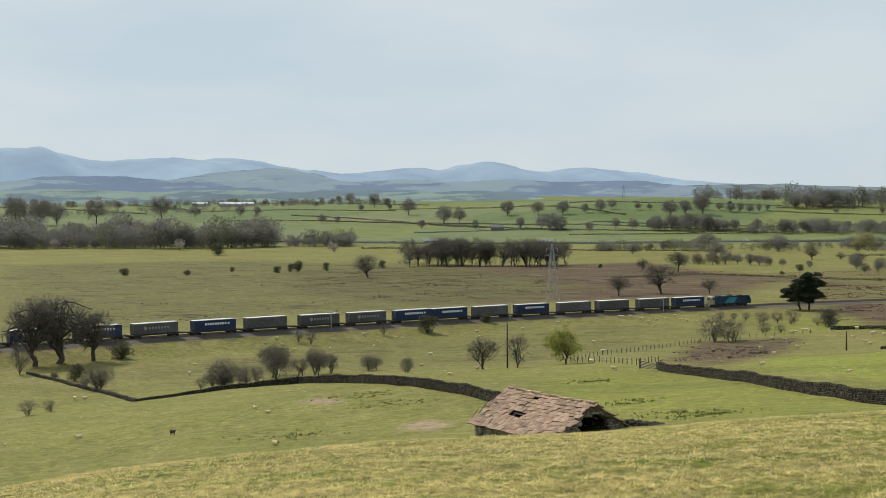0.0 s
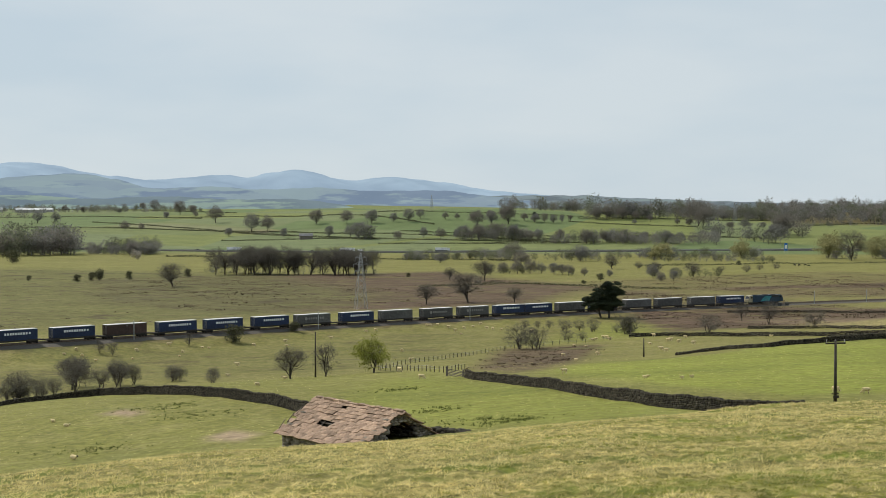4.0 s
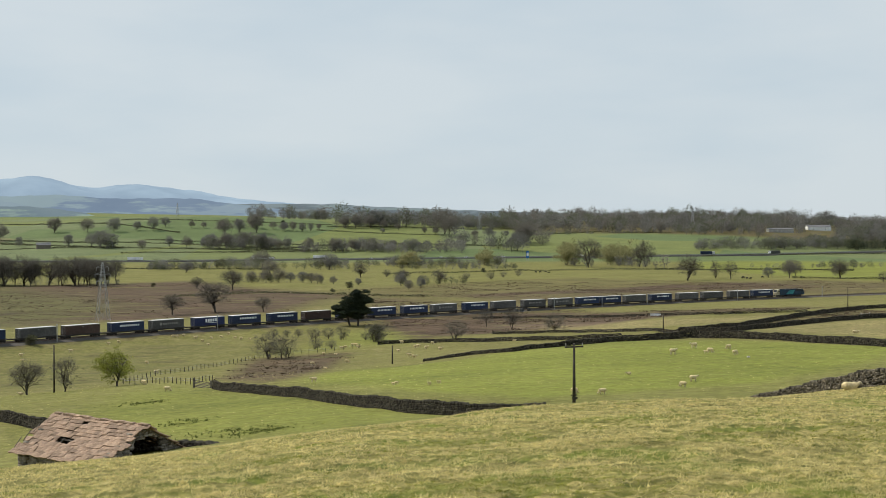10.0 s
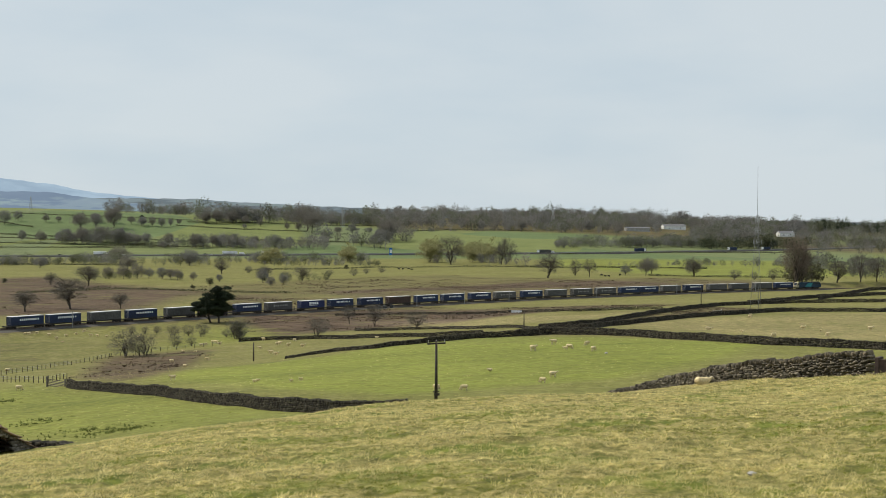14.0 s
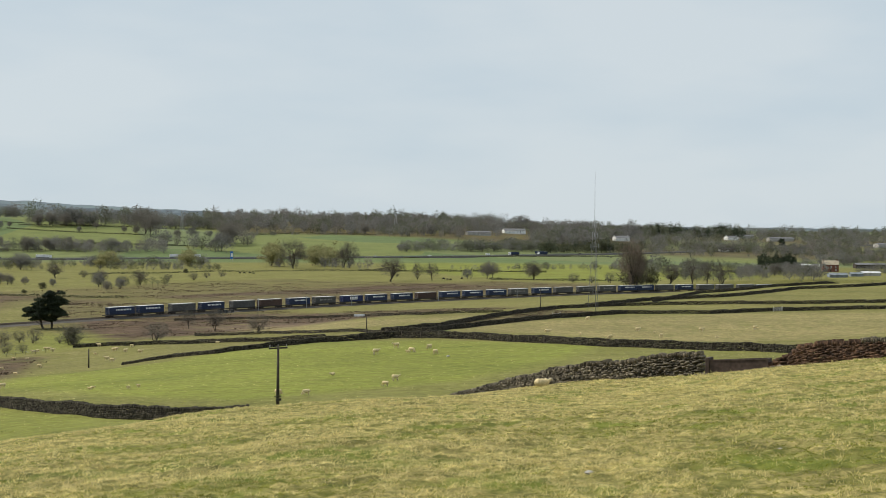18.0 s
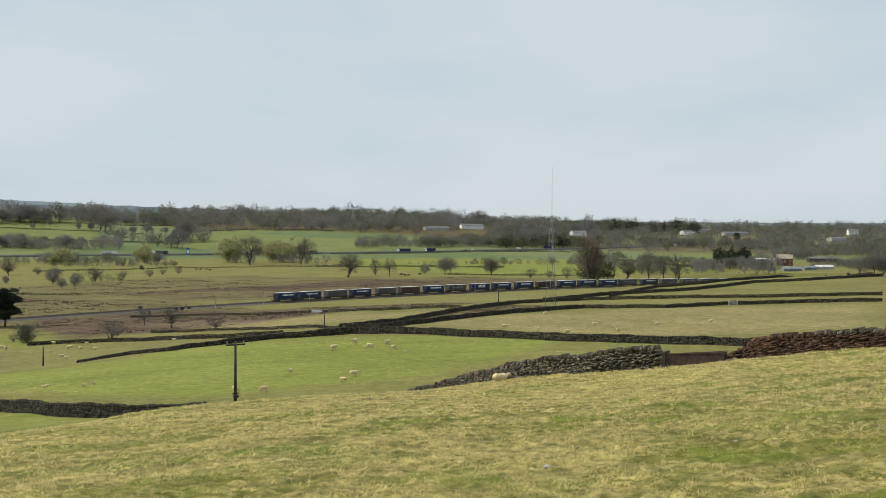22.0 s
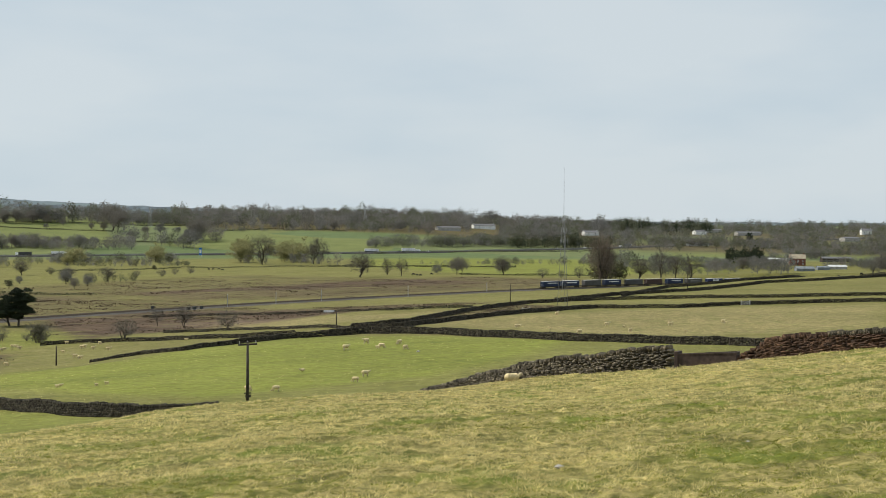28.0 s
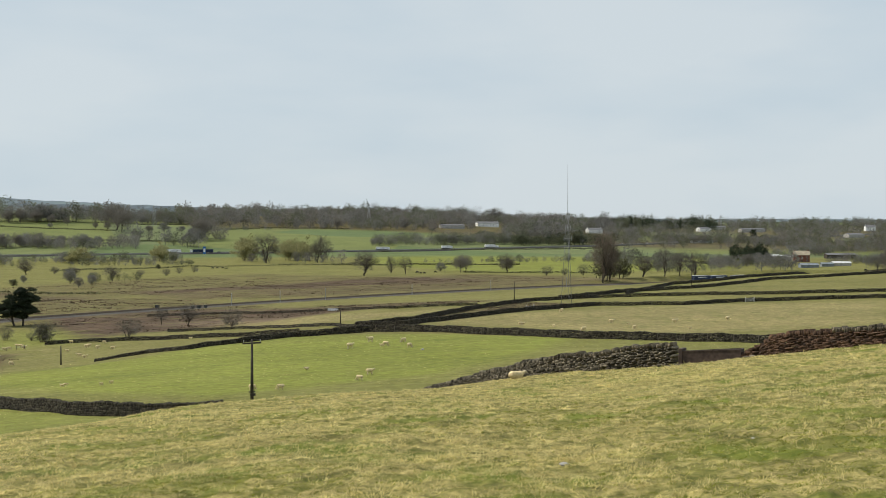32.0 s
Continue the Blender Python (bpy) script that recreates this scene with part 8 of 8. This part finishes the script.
# ---- motorway, sign and traffic ----
def road_at(q):
    """Point on the motorway, q in 0..1 along the plan, and its heading."""
    p = np.array(ROAD)
    run = np.concatenate([[0], np.cumsum(np.hypot(*np.diff(p, axis=0).T))])
    s = q
    x, y = np.interp(s, run, p[:, 0]), np.interp(s, run, p[:, 1])
    x1, y1 = np.interp(s + 5, run, p[:, 0]), np.interp(s + 5, run, p[:, 1])
    x0, y0 = np.interp(s - 5, run, p[:, 0]), np.interp(s - 5, run, p[:, 1])
    return x, y, np.arctan2(y1 - y0, x1 - x0), run[-1]


ROAD_LEN = float(road_at(0.0)[3])
RAISE = 0.6


def build_road():
    s = np.linspace(0, ROAD_LEN, 260)
    x, y, a, _ = road_at(s)
    z = ground_z(x, y)
    z = np.convolve(np.pad(z, 8, "edge"), np.ones(17) / 17, "valid") + RAISE
    rows = []
    for o, dz in ((-17, -2.6), (-12, 0), (12, 0), (17, -2.6)):
        rows.append(np.stack([x - np.sin(a) * o, y + np.cos(a) * o, z + dz], 1))
    n = len(s)
    f = np.concatenate([np.stack([k * n + np.arange(n - 1), k * n + np.arange(1, n), (k + 1) * n + np.arange(1, n), (k + 1) * n + np.arange(n - 1)], 1)[:, ::-1] for k in range(3)])
    thing("road", "grey asphalt motorway crossing the valley", "road", kind="structure", me=quick_mesh("road", np.vstack(rows), f, M_ROAD))
    bm = bmesh.new()
    for o in (-12.2, 0.0, 12.2):
        for i in range(0, n - 1, 2):
            pa = (x[i] - math.sin(a[i]) * o, y[i] + math.cos(a[i]) * o, z[i] + 0.65)
            j = min(i + 2, n - 1)
            pb = (x[j] - math.sin(a[j]) * o, y[j] + math.cos(a[j]) * o, z[j] + 0.65)
            rod(bm, pa, pb, 0.1, None, 4)
    thing("crash_barrier", "galvanised steel motorway crash barrier", "barrier", kind="structure", me=bm_mesh("crash_barrier", bm, M_MASTSTEEL))
    return s, z


ROAD_S, ROAD_Z = build_road()


def road_pose(s, lane):
    x, y, a, _ = road_at(s)
    z = float(np.interp(s, ROAD_S, ROAD_Z))
    flip = math.pi if lane < 0 else 0.0
    return Matrix.Translation((float(x - math.sin(a) * lane), float(y + math.cos(a) * lane), z + 0.02)) @ Matrix.Rotation(float(a) + flip, 4, "Z")


def make_lorry(body_mat, label):
    t = thing("articulated_lorry", label, "lorry", group="motorway traffic")
    child("trailer", box_mesh("trailer", -8.2, 4.6, -1.27, 1.27, 1.2, 4.0, body_mat, 0.06), t)
    cab = child("cab", box_mesh("cab", 5.1, 7.6, -1.23, 1.23, 0.8, 3.7, M_WHITE, 0.15), t)
    child("windscreen", box_mesh("windscreen", 7.55, 7.63, -1.05, 1.05, 2.0, 3.1, M_GLASS), cab)
    child("chassis", box_mesh("chassis", -8.1, 7.2, -0.5, 0.5, 0.7, 1.15, M_CHASSIS), t)
    child("skirt", box_mesh("skirt", -3.5, 2.2, -1.2, 1.2, 0.45, 1.1, M_CHASSIS), t)
    for x in (-7.0, -5.7, -4.4, 3.6, 6.4):
        for y in (-1.05, 1.05):
            child("wheel", rod_mesh("wheel", (x, y - 0.15, 0.5), (x, y + 0.15, 0.5), 0.5, 0.5, M_CHASSIS, 14), t)
    return t


def make_car(mat, label, van=False):
    t = thing("van" if van else "car", label, "van" if van else "car", group="motorway traffic")
    if van:
        child("body", box_mesh("body", -2.8, 2.2, -0.98, 0.98, 0.35, 2.35, mat, 0.15), t)
        child("bonnet", box_mesh("bonnet", 2.1, 3.0, -0.95, 0.95, 0.35, 1.3, mat, 0.12), t)
        child("windscreen", box_mesh("windscreen", 2.15, 2.4, -0.85, 0.85, 1.32, 2.1, M_GLASS, 0.05), t)
        ends = (-1.8, 2.0)
    else:
        child("body", box_mesh("body", -2.1, 2.1, -0.88, 0.88, 0.3, 0.95, mat, 0.12), t)
        child("cabin", box_mesh("cabin", -1.3, 0.9, -0.78, 0.78, 0.94, 1.45, M_GLASS, 0.18), t)
        child("roof", box_mesh("roof", -1.0, 0.5, -0.7, 0.7, 1.42, 1.49, mat, 0.02), t)
        ends = (-1.3, 1.35)
    for x in ends:
        for y in (-0.8, 0.8):
            child("wheel", rod_mesh("wheel", (x, y - 0.1, 0.33), (x, y + 0.1, 0.33), 0.33, 0.33, M_CHASSIS, 12), t)
    return t


MAKERS = {"L": lambda: make_lorry(M_WHITE, "white articulated lorry on the motorway"), "K": lambda: make_lorry(M_BLUE, "articulated lorry with a dark trailer on the motorway"),
          "G": lambda: make_lorry(M_GREYBOX, "articulated lorry with a grey trailer on the motorway"),
          "c": lambda: make_car(M_WHITE, "white car on the motorway"), "k": lambda: make_car(M_CARDARK, "dark car on the motorway"), "v": lambda: make_car(M_WHITE, "white van on the motorway", True)}
TRAFFIC = []
made_kinds = {}
for kind, s0, speed, lane in VEHICLES:
    if kind in made_kinds:
        ob = copy_thing(made_kinds[kind], Matrix())
    else:
        made_kinds[kind] = ob = MAKERS[kind]()
    TRAFFIC.append((ob, s0, speed, lane))


def road_sign(x, y):
    t = thing("road_sign", "tall blue motorway sign with white panel", "sign", Matrix.Translation((x, y, gz(x, y))) @ Matrix.Rotation(0.1, 4, "Z"))
    child("board", box_mesh("board", -1.5, 1.5, -0.1, 0.1, 3.0, 10.5, M_SIGNBLUE, 0.03), t)
    child("panel", box_mesh("panel", -1.0, 1.0, -0.16, -0.101, 5.0, 8.5, M_WHITE), t, label="white panel of unreadable writing")
    for dx in (-1.1, 1.1):
        child("post", rod_mesh("post", (dx, 0.15, -0.5), (dx, 0.15, 3.2), 0.16, 0.16, M_STEEL, 8), t)


road_sign(*SIGN)


# ---- grass and rushes ----
def tufts(name, label, n, d0, d1, h, w, blades, mat, seed, keep, power=1.0, category="grass", spread=0.0):
    """Short grass in tufts over the near slope; keep(x, y) is the chance of a tuft."""
    rng = np.random.default_rng(seed)
    d = d0 + (d1 - d0) * rng.uniform(0, 1, n) ** power
    a = np.radians(rng.uniform(-40, 40, n))
    x, y = d * np.sin(a), d * np.cos(a)
    ok = rng.uniform(0, 1, n) < keep(x, y)
    x, y = x[ok], y[ok]
    m = len(x)
    z = ground_z(x, y)
    o = np.repeat(np.stack([x, y, z - 0.01], 1), blades, 0)
    k = m * blades
    gap = rng.normal(scale=spread or w * 1.6, size=(k, 2))
    o[:, :2] += gap
    size = np.repeat(rng.uniform(0.5, 1.3, m), blades)
    fan = gap / (spread or 1e9) * 0.5
    way = np.stack([rng.normal(scale=0.9, size=k) + 0.2 + fan[:, 0], rng.normal(scale=0.9, size=k) + fan[:, 1], np.ones(k)], 1)
    v, f = slivers(o, way, h * size * rng.uniform(0.6, 1.2, k), w * size, rng)
    thing(name, label, category, kind="stuff", me=quick_mesh(name, v, f, mat))


def patchy(scale, low, high, ox=0.0):
    def f(x, y):
        q = np.sin(x * scale + 2.1 * np.sin(y * scale * 0.8 + ox)) * np.sin(y * scale * 1.3 + 1.7 * np.sin(x * scale * 0.6 + ox)) + 0.5 * np.sin(x * scale * 3.1 + ox) * np.sin(y * scale * 2.7)
        return low + (high - low) * np.clip(0.5 + 0.5 * q, 0, 1)
    return f


def greenness(x, y):
    """0 on bleached grass, 1 on fresh green patches."""
    q = np.sin(x * 0.31 + 1.9 * np.sin(y * 0.23 + 1)) * np.sin(y * 0.21 + 1.6 * np.sin(x * 0.19 + 2)) + 0.55 * np.sin(x * 0.9 + 1.2 * np.sin(y * 0.7)) * np.sin(y * 0.8 + x * 0.3)
    q = q + 1.1 * np.exp(-((x - 17.5) / 5) ** 2 - ((y - 29.5) / 4) ** 2) + 0.35 * np.clip((21 - np.hypot(x, y)) / 7, 0, 1) * (x > 2) + 0.9 * np.clip((34 - np.hypot(x, y)) / 12, 0, 1) * np.clip((x - 5) / 6, 0, 1) - 0.55 * np.clip((np.hypot(x, y) - 38) / 15, 0, 1)
    return np.clip(0.22 + 0.6 * q, 0, 1)


for d0, d1, n, h, w, r in ((9, 20, 34000, 0.055, 0.009, 0.045), (18, 31, 24000, 0.068, 0.013, 0.05), (28, 56, 34000, 0.085, 0.024, 0.07), (54, 92, 34000, 0.10, 0.040, 0.09)):
    tufts("straw_grass", "short straw-coloured winter grass on the slope", n, d0, d1, h * 1.1, w * 1.1, 8, M_BLADE, 21 + d0, lambda x, y: (1 - 0.85 * greenness(x, y)) * np.clip(1.5 * tussock(x, y) - 0.02, 0, 1), 0.7, spread=r)
    tufts("green_grass", "short green spring grass between the straw", int(n * 1.5), d0, d1, h * 0.6, w, 5, M_BLADEGREEN, 61 + d0, lambda x, y: 0.2 + 0.8 * greenness(x, y) - 0.2 * tussock(x, y), 0.7, spread=r * 0.6)
for x, y, a, b in WEEDS:
    wr = np.random.default_rng(int(abs(x) * 10))
    m = 150
    p = np.stack([x + wr.normal(scale=a, size=m), y + wr.normal(scale=b, size=m)], 1)
    p = p[tussock(p[:, 0] * 0.5, p[:, 1] * 0.5) > 0.35]
    o = np.repeat(np.column_stack([p, ground_z(p[:, 0], p[:, 1])]), 5, 0)
    o[:, :2] += wr.normal(scale=0.14, size=(len(o), 2))
    v, f = slivers(o, wr.normal(scale=0.7, size=(len(o), 3)) + [0, 0, 1], wr.uniform(0.1, 0.28, len(o)), wr.uniform(0.05, 0.12, len(o)), wr)
    thing("nettle_patch", "dark green patch of young nettles in pasture", "weeds", kind="stuff", me=quick_mesh("nettle_patch", v, f, M_NETTLE))
tufts("coarse_grass", "taller bleached grass clumps on the slope", 1500, 20, 88, 0.12, 0.03, 12, M_BLADE, 24, patchy(0.25, 0.0, 0.8, 3.0), 0.8)
tufts("pasture_grass", "coarse green tufts on the lower pasture", 42000, 88, 235, 0.05, 0.085, 3, M_BLADEGREEN, 23, patchy(0.12, 0.05, 0.9, 1.0), 0.8)
tufts("pasture_straw", "bleached grass tufts on the lower pasture", 30000, 88, 260, 0.055, 0.085, 3, M_BLADE, 25, patchy(0.09, 0.0, 0.6, 2.0), 0.8)


def rushes(name, label, poly, n, h, w, seed):
    rng = np.random.default_rng(seed)
    p = np.array(scatter(poly, n, seed))
    q = patchy(0.045, -0.3, 1.2, seed)(p[:, 0], p[:, 1])
    p = p[rng.uniform(0, 1, n) < q]
    off, _ = rail_gap(p[:, 0], p[:, 1])
    p = p[np.abs(off - 1.9) > 11]
    k, b = len(p), 12
    o = np.repeat(np.stack([p[:, 0], p[:, 1], ground_z(p[:, 0], p[:, 1])], 1), b, 0)
    one = np.exp(rng.normal(-0.25, 0.55, k))
    size = np.repeat(np.clip(one, 0.3, 2.4), b)
    wide = np.repeat(rng.uniform(0.8, 3.6, k), b)
    o[:, :2] += rng.normal(size=(k * b, 2)) * np.stack([wide, np.full(k * b, 0.6)], 1) * (w * size)[:, None]
    way = np.stack([rng.normal(scale=1.3, size=k * b), rng.normal(scale=0.8, size=k * b), np.ones(k * b)], 1)
    v, f = slivers(o, way, h * 0.65 * size, w * 0.6 * size, rng)
    thing(name, label, "rushes", kind="stuff", me=quick_mesh(name, v, f, M_RUSH))


rushes("rush_clumps", "dark rush clumps scattered over the far pasture", TUFT_LEFT, 1500, 0.24, 1.0, 31)
rushes("moor_clumps", "brown rush and dead grass over the moor", MOOR_FAR, 1900, 0.30, 1.0, 32)
rushes("moor_clumps", "brown rush and dead grass over the moor", MOOR_RIGHT, 1900, 0.40, 0.9, 33)
rushes("moor_clumps", "brown rush and dead grass over the moor", MOOR_LEFT, 1000, 0.32, 1.0, 36)
rushes("moor_clumps", "dark rush streaks on the moor beside the railway", MOOR_NEAR, 1800, 0.45, 0.6, 37)
rushes("moor_clumps", "thin rush streaks on the flat moor", MOOR_EAST, 1400, 0.35, 0.7, 38)
rushes("rush_clumps", "brown rushes beside the field gate", RUSH_GATE, 320, 0.35, 0.35, 34)
rushes("rush_clumps", "brown rushes between railway and walls", RUSH_STRIP, 1300, 0.45, 0.5, 35)
rushes("rush_clumps", "dark rushes on the bank between two walls", DARK_BANK, 800, 0.35, 0.35, 39)


# ---- everything that moves ----
def motions():
    for ob, off in TRAIN:
        walk(ob, [(t, rail_pose(TRAIN_START + TRAIN_SPEED * t + off)) for t in range(0, 33, 2)])
    for ob, s0, speed, lane in TRAFFIC:
        walk(ob, [(t, road_pose(min(max(s0 + speed * t, 6.0), ROAD_LEN - 6.0), lane)) for t in range(0, 33, 2)])


motions()
